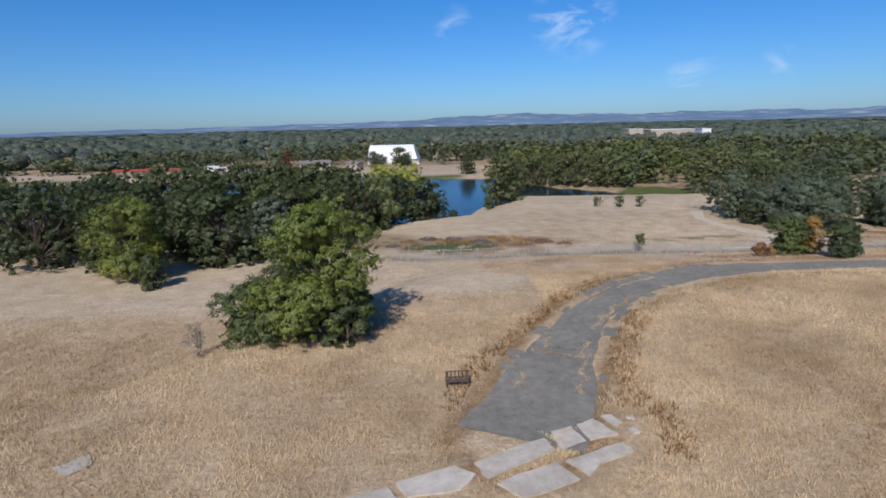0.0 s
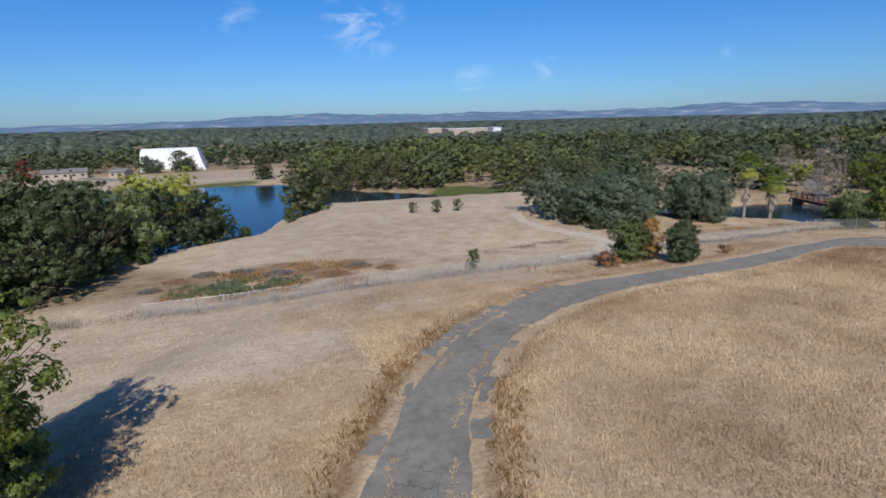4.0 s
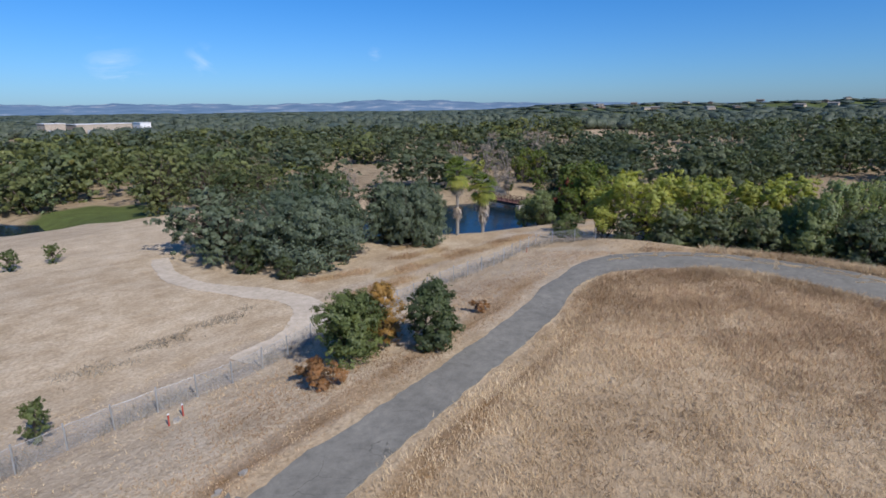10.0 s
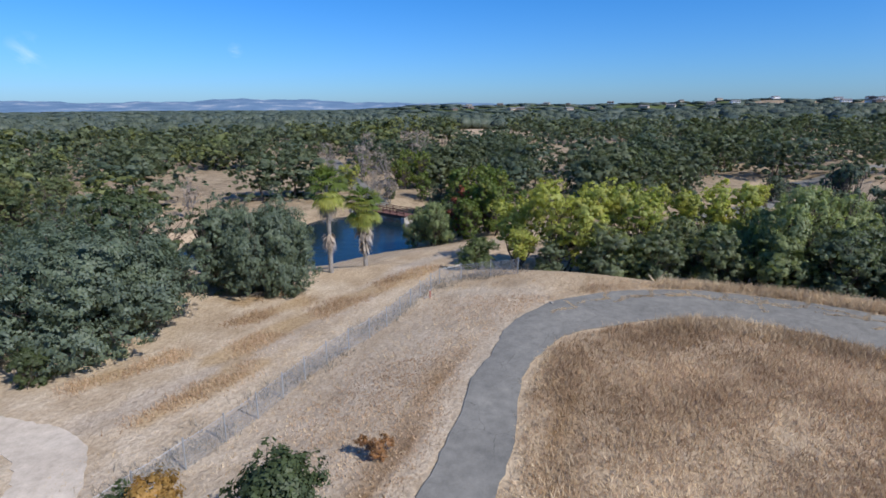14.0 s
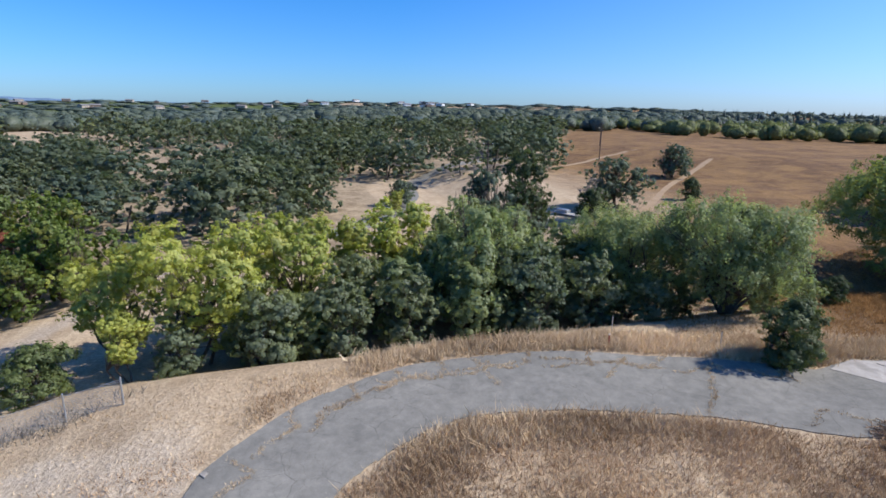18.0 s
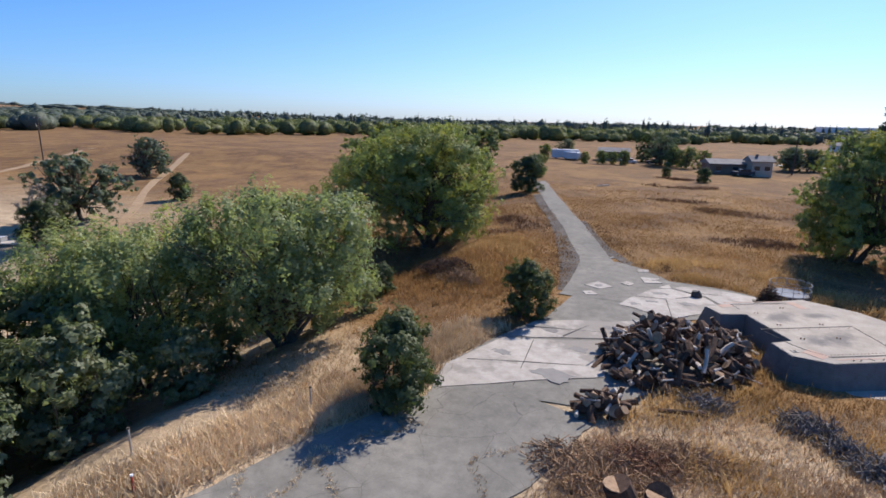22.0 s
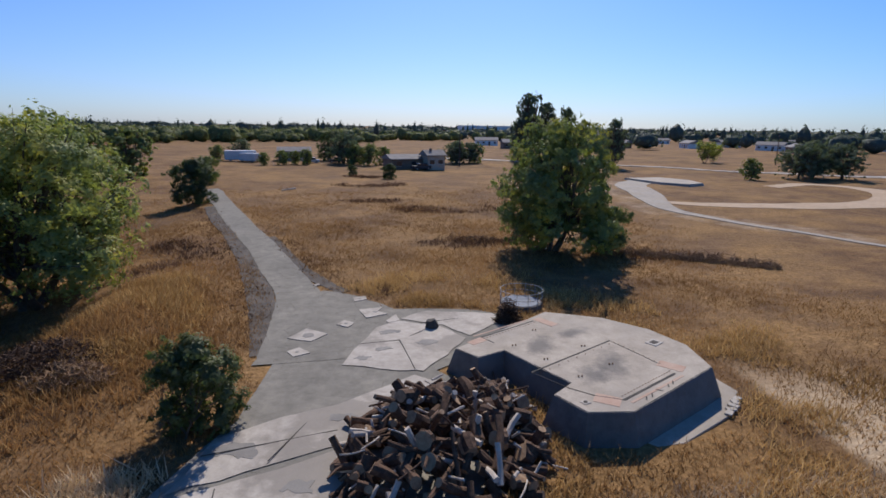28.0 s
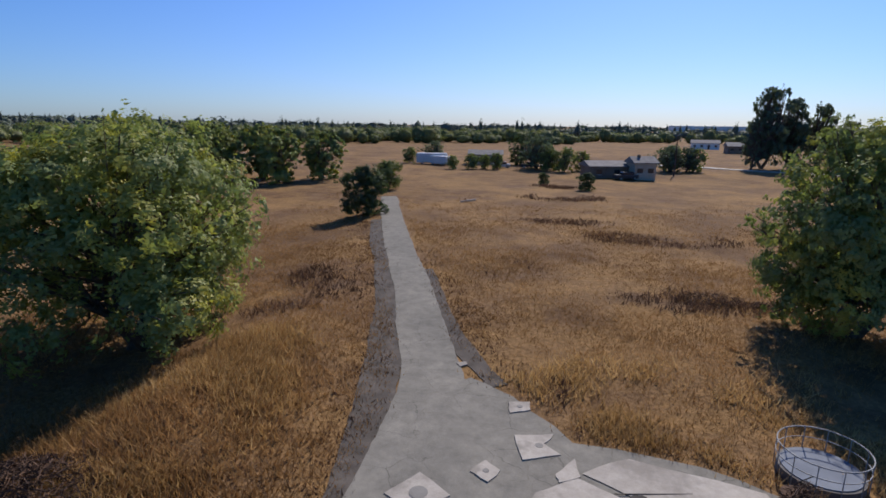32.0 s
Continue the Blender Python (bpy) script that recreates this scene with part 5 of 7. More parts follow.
# ---- more materials ----
M_WHITE = simple("white_sheet", (0.74, 0.75, 0.76), (0.84, 0.84, 0.84), 0.3, 0.6, 0, 0.1)
M_ROOF = simple("grey_roof", (0.16, 0.15, 0.15), (0.26, 0.25, 0.24), 1.0, 0.9)
M_WALL = simple("tan_wall", (0.40, 0.33, 0.26), (0.50, 0.43, 0.35), 0.6, 0.9)
M_BROWNWALL = simple("brown_wall", (0.17, 0.125, 0.095), (0.25, 0.19, 0.15), 0.6, 0.9)
M_GLASSY = simple("dark_window", (0.02, 0.025, 0.03), (0.035, 0.04, 0.045), 0.5, 0.1, 0, 0.0, 8.0, 0.6)
M_GALV = simple("galvanised_steel", (0.42, 0.43, 0.44), (0.55, 0.56, 0.57), 2.0, 0.5, 0.7, 0.1)
M_RAIL = simple("dull_painted_pipe", (0.22, 0.22, 0.22), (0.36, 0.36, 0.355), 3.0, 0.7, 0.1, 0.1)
M_RUSTY = simple("rusted_steel", (0.16, 0.075, 0.04), (0.27, 0.14, 0.08), 3.0, 0.85, 0.2, 0.4)
M_WOODD = simple("dark_weathered_wood", (0.07, 0.05, 0.04), (0.14, 0.105, 0.085), 3.0, 0.9, 0, 0.4)
M_REDWOOD = simple("red_brown_timber", (0.13, 0.06, 0.045), (0.20, 0.10, 0.075), 2.0, 0.85, 0, 0.3)
M_LOGBARK = simple("log_bark", (0.045, 0.026, 0.018), (0.15, 0.088, 0.056), 4.0, 0.95, 0, 0.9, 16.0)
M_CUT = simple("cut_wood", (0.25, 0.155, 0.09), (0.46, 0.31, 0.185), 6.0, 0.85, 0, 0.3)
M_BLEACH = simple("bleached_wood", (0.40, 0.34, 0.28), (0.58, 0.51, 0.43), 4.0, 0.85, 0, 0.3)
M_STEEL_IN = simple("pale_steel_cover", (0.10, 0.125, 0.17), (0.17, 0.20, 0.25), 0.8, 0.75, 0.0, 0.1)
M_PINK = simple("faded_orange_paint", (0.42, 0.27, 0.20), (0.48, 0.36, 0.28), 1.5, 0.9, 0, 0.2)
M_JOINT = simple("dark_joint", (0.05, 0.045, 0.04), (0.10, 0.09, 0.08), 2.0, 0.95)
M_GRAVEL = simple("dark_gravel", (0.055, 0.046, 0.038), (0.13, 0.11, 0.092), 1.2, 0.95, 0, 0.9, 14.0)
M_RED = simple("red_paint", (0.35, 0.05, 0.03), (0.45, 0.09, 0.06), 2.0, 0.6)
M_PATCHED = simple("worn_grey_paving", (0.20, 0.19, 0.175), (0.29, 0.275, 0.25), 0.9, 0.92, 0, 0.3, 30.0)
M_CARPAINT = simple("white_car_paint", (0.62, 0.63, 0.64), (0.7, 0.7, 0.7), 0.5, 0.3, 0, 0.02)
M_DARKPAINT = simple("dark_car_paint", (0.03, 0.035, 0.045), (0.05, 0.055, 0.065), 0.5, 0.3, 0, 0.02)
M_TYRE = simple("tyre_rubber", (0.02, 0.02, 0.02), (0.035, 0.035, 0.035), 2.0, 0.9)


def chain_link():
    m, t, out = nodes_of("chain_link")
    v = coords(t)
    d, tr, mx = nd(t, "BsdfDiffuse"), nd(t, "BsdfTransparent"), nd(t, "MixShader")
    d.inputs[0].default_value = (0.30, 0.305, 0.31, 1)
    rot = nd(t, "Mapping")
    rot.inputs["Rotation"].default_value = (0, radians(45), 0)
    t.links.new(v, rot.inputs["Vector"])
    sep = nd(t, "SeparateXYZ")
    t.links.new(rot.outputs[0], sep.inputs[0])
    wires = []
    for axis_name in ("X", "Z"):
        w = mathn(t, "FRACT", mathn(t, "MULTIPLY", sep.outputs[axis_name], 14.0))
        wires.append(mathn(t, "LESS_THAN", w, 0.13))
    t.links.new(mathn(t, "MAXIMUM", wires[0], wires[1]), mx.inputs[0])
    t.links.new(tr.outputs[0], mx.inputs[1])
    t.links.new(d.outputs[0], mx.inputs[2])
    t.links.new(mx.outputs[0], out.inputs[0])
    return m


M_LINK = chain_link()


def at(x, y, lift=0.0):
    """Metres of a place on the plan, on the ground."""
    return x * K, y * K, float(H(x, y)) * K + lift


def block(parent, name, x, y, z, sx, sy, sz, mat, rz=0.0, bevel=0.01, label=""):
    bm = bmesh.new()
    bmesh.ops.create_cube(bm, size=1.0, matrix=pose(x, y, z, 0, 0, rz) @ Matrix.Diagonal((sx, sy, sz, 1)))
    if bevel:
        bmesh.ops.bevel(bm, geom=bm.edges[:], offset=bevel, segments=1, affect="EDGES")
    return part(name, bm, mat, parent, label)


def rod(parent, name, pts, r, mat, sides=6, r1=None, label=""):
    v, f = tube(pts, r, r if r1 is None else r1, sides)
    n = len(pts)
    bm = bmesh.new()
    vs = [bm.verts.new(p) for p in v]
    for q in f:
        bm.faces.new([vs[i] for i in q])
    bm.faces.new(vs[:sides][::-1])
    bm.faces.new(vs[(n - 1) * sides:])
    return part(name, bm, mat, parent, label)


# ---- bunker cap ----
TOP = [(54.9, 8.8), (54.2, 9.8), (53.0, 9.3), (51.5, 12.4), (52.4, 13.1), (51.8, 14.4), (50.3, 14.6), (45.65, 12.0), (45.3, 9.9), (45.9, 8.0), (47.3, 6.3), (49.7, 5.1)]
FOOT = [(55.4, 8.7), (54.3, 10.3), (53.1, 9.75), (52.0, 12.3), (52.9, 13.1), (52.0, 14.75), (50.2, 15.05), (45.2, 12.4), (44.8, 9.9), (45.5, 7.7), (47.1, 5.9), (49.7, 4.7)]
CAP_Z = 0.15 * K


def slab_mesh(top, foot, z1, z0, bevel=0.03):
    """A solid between two outlines of the plan; heights in metres."""
    bm = bmesh.new()
    a = [bm.verts.new((x * K, y * K, z1)) for x, y in top]
    b = [bm.verts.new((x * K, y * K, z0)) for x, y in foot]
    bm.faces.new(a)
    bm.faces.new(b[::-1])
    n = len(a)
    for i in range(n):
        bm.faces.new((a[i], b[i], b[(i + 1) % n], a[(i + 1) % n]))
    bmesh.ops.recalc_face_normals(bm, faces=bm.faces)
    if bevel:
        bmesh.ops.bevel(bm, geom=[e for e in bm.edges if e.verts[0].co.z > z1 - 0.01 and e.verts[1].co.z > z1 - 0.01], offset=bevel, segments=2, affect="EDGES")
    return bm


def grow(poly, d, seed=0, jag=0.0):
    c = np.mean(poly, 0)
    rng = np.random.default_rng(seed)
    return [tuple(c + (np.array(p) - c) * (1 + d / (np.linalg.norm(np.array(p) - c) + 1e-6)) + rng.normal(0, jag, 2)) for p in poly]


cap = thing("bunker_cap", 0, 0, 0, 0, "low angular concrete bunker cap with stained top", "bunker")
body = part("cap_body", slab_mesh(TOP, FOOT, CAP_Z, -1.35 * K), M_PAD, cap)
body.data.materials.append(M_PADWALL)                      # sides: rain stains, with their shade put into the colour too
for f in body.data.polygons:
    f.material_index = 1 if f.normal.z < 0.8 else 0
APRON = [(49.7, 4.5), (47.0, 5.6), (45.3, 7.5), (44.6, 9.9), (44.4, 12.0), (46.0, 13.6), (48.6, 14.9), (51.6, 15.1), (52.8, 13.4), (50.0, 10.0)]
part("apron", slab_mesh(APRON, grow(APRON, 0.1), -0.95 * K, -1.5 * K, 0.02), M_PAD, cap, "cracked concrete apron round the foot")


def strip(parent, name, a, b, w, z, h, mat, label=""):
    (ax, ay), (bx, by) = a, b
    L = math.hypot(bx - ax, by - ay) * K
    return block(parent, name, (ax + bx) / 2 * K, (ay + by) / 2 * K, z, L, w, h, mat, math.degrees(math.atan2(by - ay, bx - ax)), 0.004, label)


SEAMS = [((53.6, 7.85), (50.7, 6.25), 0.08), ((53.6, 7.85), (53.2, 8.5), 0.05), ((52.6, 11.4), (48.3, 9.0), 0.08), ((50.26, 13.85), (47.4, 12.3), 0.12), ((51.75, 12.75), (51.1, 13.4), 0.06), ((51.1, 13.4), (50.26, 13.85), 0.05), ((48.3, 9.0), (47.5, 11.5), 0.03), ((52.6, 11.4), (51.75, 12.75), 0.03)]
for a, b, w in SEAMS:
    strip(cap, "door_seam", a, b, w, CAP_Z + 0.004, 0.02, M_JOINT, "dark seam between the doors")
for a, b, n in (((53.5, 8.0), (50.75, 6.5), 18), ((50.2, 13.6), (47.5, 12.1), 18), ((48.2, 9.2), (47.45, 11.4), 10), ((52.3, 11.5), (48.5, 9.35), 9)):
    for k in range(n):
        x, y = a[0] + (b[0] - a[0]) * k / (n - 1), a[1] + (b[1] - a[1]) * k / (n - 1)
        rod(cap, "hinge_bolt", [(x * K, y * K, CAP_Z - 0.02), (x * K, y * K, CAP_Z + 0.035)], 0.022, M_RUSTY, 5)
for a, b, w in (((50.45, 5.95), (49.9, 6.95), 0.6), ((54.2, 8.45), (53.5, 8.0), 0.5), ((51.15, 13.5), (50.45, 14.0), 0.75), ((47.5, 11.35), (46.85, 12.05), 0.7), ((50.1, 14.05), (47.2, 12.5), 0.12), ((53.9, 7.7), (50.9, 6.05), 0.10)):
    strip(cap, "paint_mark", a, b, w, CAP_Z + 0.003, 0.016, M_PINK, "faded orange paint")
for x, y, turn in ((49.45, 13.85, 62), (49.15, 13.7, 62), (48.7, 13.4, -28), (48.2, 13.15, 62), (47.9, 12.95, 62)):
    block(cap, "paint_bar", x * K, y * K, CAP_Z + 0.004, 0.3, 0.06, 0.016, M_JOINT, turn, 0.002, "dark worn paint bar")
for x, y in ((51.6, 10.4), (49.6, 9.4), (52.4, 8.9), (51.0, 7.4), (50.9, 12.0), (49.3, 11.2)):
    for dx in (0, 0.16):
        rod(cap, "anchor_bolt", [(x * K + dx, y * K, CAP_Z - 0.02), (x * K + dx, y * K, CAP_Z + 0.07)], 0.03, M_RUSTY, 6)
block(cap, "hatch_frame", 46.55 * K, 9.5 * K, CAP_Z + 0.01, 0.75, 0.6, 0.05, M_CONC, 30)
# flat dark block in place of a hole, its shade put into the colour
block(cap, "hatch_hole", 46.55 * K, 9.5 * K, CAP_Z + 0.015, 0.5, 0.35, 0.05, M_JOINT, 30)
block(cap, "socket_block", 51.6 * K, 13.8 * K, CAP_Z + 0.012, 0.34, 0.3, 0.03, M_PALE, 20)
rod(cap, "socket", [(51.6 * K, 13.8 * K, CAP_Z), (51.6 * K, 13.8 * K, CAP_Z + 0.04)], 0.09, M_JOINT, 10)
for k in range(5):
    block(cap, "broken_slab", (44.9 + 0.25 * k) * K, (12.6 + 0.22 * k) * K, -0.92 * K, 0.45, 0.3, 0.09, M_CONC, 30 + 47 * k, 0.02)


# ---- paving ----
def paving(name, poly, material, lift, label, seed=0, jag=0.05, group="", thick=0.1, category="slab", kind="", sub=3):
    """A flat piece with an uneven edge, lying on the ground."""
    rng = np.random.default_rng(seed)
    pts = []
    for (ax, ay), (bx, by) in zip(poly, list(poly[1:]) + [poly[0]]):
        for u in np.arange(sub) / sub:
            n = rng.normal(0, jag, 2) if u or jag < 0.04 else rng.normal(0, jag * 0.5, 2)
            pts.append((ax + (bx - ax) * u + n[0], ay + (by - ay) * u + n[1]))
    bm = bmesh.new()
    top = [bm.verts.new((x * K, y * K, float(H(x, y)) * K + lift)) for x, y in pts]
    low = [bm.verts.new((x * K, y * K, float(H(x, y)) * K + lift - thick)) for x, y in pts]
    n = len(pts)
    bm.faces.new(top)
    for i in range(n):
        bm.faces.new((top[i], low[i], low[(i + 1) % n], top[(i + 1) % n]))
    bmesh.ops.recalc_face_normals(bm, faces=bm.faces)
    big_faces = [f for f in bm.faces if len(f.verts) > 4]
    spread = max(f.calc_area() for f in big_faces)
    bmesh.ops.triangulate(bm, faces=big_faces)
    if spread > 12:                                     # large pieces bend with the ground
        lows = set(low)
        for _ in range(2):
            inner = [e for e in bm.edges if e.calc_length() > 1.6 and not (set(e.verts) & lows)]
            bmesh.ops.subdivide_edges(bm, edges=inner, cuts=1, use_grid_fill=True)
        for v in bm.verts:
            if v not in lows:
                v.co.z = hm(v.co.x, v.co.y) + lift
        bmesh.ops.triangulate(bm, faces=bm.faces)
    ob = part(name, bm, material)
    return tagged(ob, label, category, group, kind)


paving("yard_paving", [(58.8, 20.4), (65.6, 21.7), (66.0, 19.2), (64.6, 15.0), (63.0, 11.6), (62.3, 8.0), (62.2, 3.5), (62.9, -1.0), (60.4, -3.4), (58.6, -2.0), (56.6, 0.6), (52.8, 1.2), (50.4, 2.6), (51.2, 5.6), (55.6, 8.6), (54.6, 10.5), (55.5, 16), (57.2, 18.2)],
       M_ASPHALT, 0.05, "worn grey paving of the yard beside the bunker", 1, 0.08, kind="structure", category="paving")
PALE = [
    ([(65.4, 21.3), (66.0, 19.3), (64.4, 15.3), (62.2, 14.6), (59.3, 13.6), (59.2, 17.7)], "broad pale concrete slab across the path"),
    ([(64.2, 15.0), (63.4, 12.5), (61.5, 11.6), (59.6, 10.9), (56.6, 8.95), (55.2, 10.0), (57.1, 11.7), (58.9, 13.2), (62.2, 14.3)], "pale concrete slab with stains beside the log pile"),
    ([(57.8, 3.4), (59.4, 7.6), (57.1, 8.5), (56.2, 8.7), (54.9, 7.2), (53.6, 5.3), (54.6, 3.6), (56.6, 2.4)], "pale concrete slab with dark patches"),
    ([(56.4, 2.2), (54.9, 1.2), (51.4, 2.2), (51.3, 3.3), (53.4, 5.0), (54.4, 3.4)], "pale concrete slab reaching to the dry grass"),
]
CRACKS = {0: [((65.2, 18.4), (62.0, 17.4)), ((62.0, 17.4), (59.3, 16.6)), ((62.6, 20.0), (62.9, 14.9))], 1: [((61.6, 14.0), (60.2, 11.2)), ((63.6, 13.4), (59.6, 12.6)), ((58.4, 12.6), (57.2, 9.4))],
          2: [((58.6, 5.5), (56.8, 5.3)), ((56.8, 5.3), (55.4, 4.0)), ((56.8, 5.3), (56.5, 8.5))], 3: [((55.6, 3.0), (52.4, 2.4))]}
for k, (poly, lab) in enumerate(PALE):
    ob = paving("concrete_slab", poly, M_PALE, 0.085, lab, 20 + k, 0.045, "pale yard slabs")
    for a, b in CRACKS[k]:
        cz = float(H((a[0] + b[0]) / 2, (a[1] + b[1]) / 2)) * K + 0.087
        strip(ob, "crack", a, b, 0.045, cz, 0.02, M_JOINT)
for k, (x, y, r) in enumerate(((57.6, 6.2, 0.42), (62.6, 13.2, 0.7), (61.2, 18.4, 0.9), (58.6, 7.1, 0.3), (55.6, 5.7, 0.5), (57.2, 4.1, 0.45), (59.4, 11.8, 0.5), (63.9, 17.0, 0.5), (60.6, 15.2, 0.45))):
    poly = [(x + r * (1 + 0.3 * math.sin(3 * q + k)) * math.cos(q), y + r * 0.62 * (1 + 0.3 * math.cos(2 * q + k)) * math.sin(q)) for q in np.arange(10) * 0.628]
    paving("grey_patch", poly, M_PATCHED, 0.095, "dark worn patch in the pale concrete", 40 + k, 0.09, "worn patches", 0.02, "patch", sub=2)
PATCH = [([(60.1, 4.0), (61.1, 3.1), (61.9, 4.2), (60.8, 4.8)], 0.27), ([(59.3, 2.2), (58.8, 2.6), (59.1, 3.2), (59.7, 2.8)], 0.10), ([(58.5, 0.6), (57.2, 0.3), (57.5, 0.9), (57.0, 1.4), (58.2, 1.9)], 0.13),
         ([(58.8, -1.6), (58.0, -1.7), (58.0, -1.1), (58.7, -0.8)], 0.10), ([(57.2, 2.4), (56.6, 1.5), (56.5, 2.4), (57.1, 2.8)], 0), ([(61.3, 5.4), (60.8, 6.1), (61.5, 6.4), (61.8, 5.8)], 0.09), ([(61.2, -4.6), (60.8, -4.8), (60.7, -4.5), (61.0, -4.3)], 0)]
for k, (poly, hole) in enumerate(PATCH):
    ob = paving("manhole_slab" if hole else "concrete_patch", poly, M_PALE, 0.10, "square white concrete surround with a round cover" if hole else "small white concrete patch", 60 + k, 0.02, "white concrete squares", 0.06)
    if hole:
        cx, cy = np.mean(poly, 0)
        rod(ob, "cover", [(cx * K, cy * K, float(H(cx, cy)) * K + 0.05), (cx * K, cy * K, float(H(cx, cy)) * K + 0.112)], hole * K, M_PATCHED, 16, label="grey round cover")
SLABS = [[(1.0, 20.2), (4.4, 22.0), (4.7, 21.1), (1.6, 19.1)], [(4.7, 22.5), (5.7, 22.9), (6.2, 21.7), (4.9, 20.9)], [(5.95, 23.0), (7.0, 23.5), (7.7, 22.1), (6.4, 21.7)], [(4.95, 20.2), (7.8, 21.5), (8.0, 20.8), (6.4, 20.0), (5.6, 19.1)],
         [(1.9, 18.8), (4.5, 20.1), (5.3, 19.0), (2.8, 17.8)], [(-2.2, 19.1), (0.3, 20.1), (1.2, 19.4), (0.6, 18.5), (-1.7, 18.1)], [(7.4, 23.7), (7.9, 23.8), (8.2, 23.0), (7.8, 22.6)], [(-4.6, 17.8), (-2.4, 18.8), (-1.8, 17.9), (-3.4, 17.0)], [(8.3, 22.5), (8.7, 22.6), (8.8, 22.1), (8.4, 22.0)], [(8.5, 23.5), (8.9, 23.6), (8.9, 23.2)]]
for k, poly in enumerate(SLABS):
    paving("concrete_slab", grow(poly, -0.06), M_SLAB, 0.11, "weathered pale concrete slab sunk in the grass at the path's end", 80 + k, 0.035, "slabs at the path's end", 0.14)
paving("rock_slab", [(-16.8, 20.5), (-15.7, 21.3), (-15.1, 20.6), (-16.0, 19.9)], M_CONC, 0.09, "flat grey rock half hidden in dry grass", 95, 0.08, "", 0.1, "rock")
road_line = spline(ROAD[1:8], 5)
rr = np.random.default_rng(77)
for k in range(0, len(road_line) - 1, 1):
    (x, y, w), (x2, y2, w2) = road_line[k], road_line[k + 1]
    tx, ty = np.array((x2 - x, y2 - y)) / math.hypot(x2 - x, y2 - y)
    for side, a, b2 in ((1, w + 0.08, w + rr.uniform(0.3, 1.05)), (-1, w + 0.08, w + rr.uniform(0.25, 0.9))):
        if (side < 0 and k > 16) or rr.uniform() < (0.3 if side > 0 else 0.45) or k > 26:
            continue
        g = rr.uniform(0.02, 0.1)
        poly = [(x - ty * side * a + tx * g, y + tx * side * a + ty * g), (x2 - ty * side * a - tx * g, y2 + tx * side * a - ty * g), (x2 - ty * side * b2 - tx * g, y2 + tx * side * b2 - ty * g), (x - ty * side * b2 + tx * g, y + tx * side * b2 + ty * g)]
        paving("asphalt_piece", poly, M_ASPHALT, 0.05 + rr.uniform(-0.015, 0.02), "broken piece of asphalt along the path's edge", 100 + k, 0.11, "broken path edge", 0.08, "asphalt piece")


# ---- log piles ----
def log_mesh(seed, r, L, split=False):
    rng = np.random.default_rng(seed)
    bm = bmesh.new()
    sides, rings = 9, 4
    vs = []
    for i in range(rings):
        u = i / (rings - 1) - 0.5
        bend = 0.06 * L * (0.25 - u * u) * 4 * (seed % 3 - 1)
        vs.append([bm.verts.new((u * L, bend + r * (0.55 if split and s > 4 else 1) * (1 + rng.normal(0, 0.08)) * math.cos(s * 6.283 / sides), r * (1 + rng.normal(0, 0.08)) * math.sin(s * 6.283 / sides))) for s in range(sides)])
    for i in range(rings - 1):
        for s in range(sides):
            f = bm.faces.new((vs[i][s], vs[i + 1][s], vs[i + 1][(s + 1) % sides], vs[i][(s + 1) % sides]))
            f.material_index = 1 if split and s > 4 else 0
            f.smooth = False
    for ring in (vs[0], vs[-1][::-1]):
        bm.faces.new(ring).material_index = 1
    bmesh.ops.recalc_face_normals(bm, faces=bm.faces)
    me = bpy.data.meshes.new("log")
    bm.to_mesh(me)
    bm.free()
    me.materials.append(M_LOGBARK)
    me.materials.append(M_CUT)
    return me


LOGS = [log_mesh(k, r, L, sp) for k, (r, L, sp) in enumerate(((0.20, 0.9, False), (0.27, 0.8, False), (0.15, 1.3, False), (0.28, 1.1, False), (0.24, 0.6, True), (0.19, 0.8, True), (0.29, 0.5, False), (0.25, 0.9, False), (0.20, 1.2, False), (0.30, 0.65, True), (0.12, 0.9, True), (0.10, 0.7, True)))]
LOGS += [log_mesh(40 + k, r, L) for k, (r, L) in enumerate(((0.08, 2.2), (0.10, 1.7), (0.13, 2.0), (0.16, 1.5), (0.12, 1.3), (0.20, 1.3), (0.15, 1.0)))]
STICKS = [log_mesh(60 + k, r, L) for k, (r, L) in enumerate(((0.035, 1.6), (0.05, 1.2), (0.04, 2.0), (0.03, 0.9), (0.045, 0.7), (0.06, 0.5)))]
for me in STICKS[3:]:
    me.materials.clear()
    me.materials.append(M_BLEACH)
    me.materials.append(M_BLEACH)
LOG_PALE = log_mesh(90, 0.10, 1.3)
LOG_PALE.materials.clear()
LOG_PALE.materials.append(M_BLEACH)
LOG_PALE.materials.append(M_BLEACH)


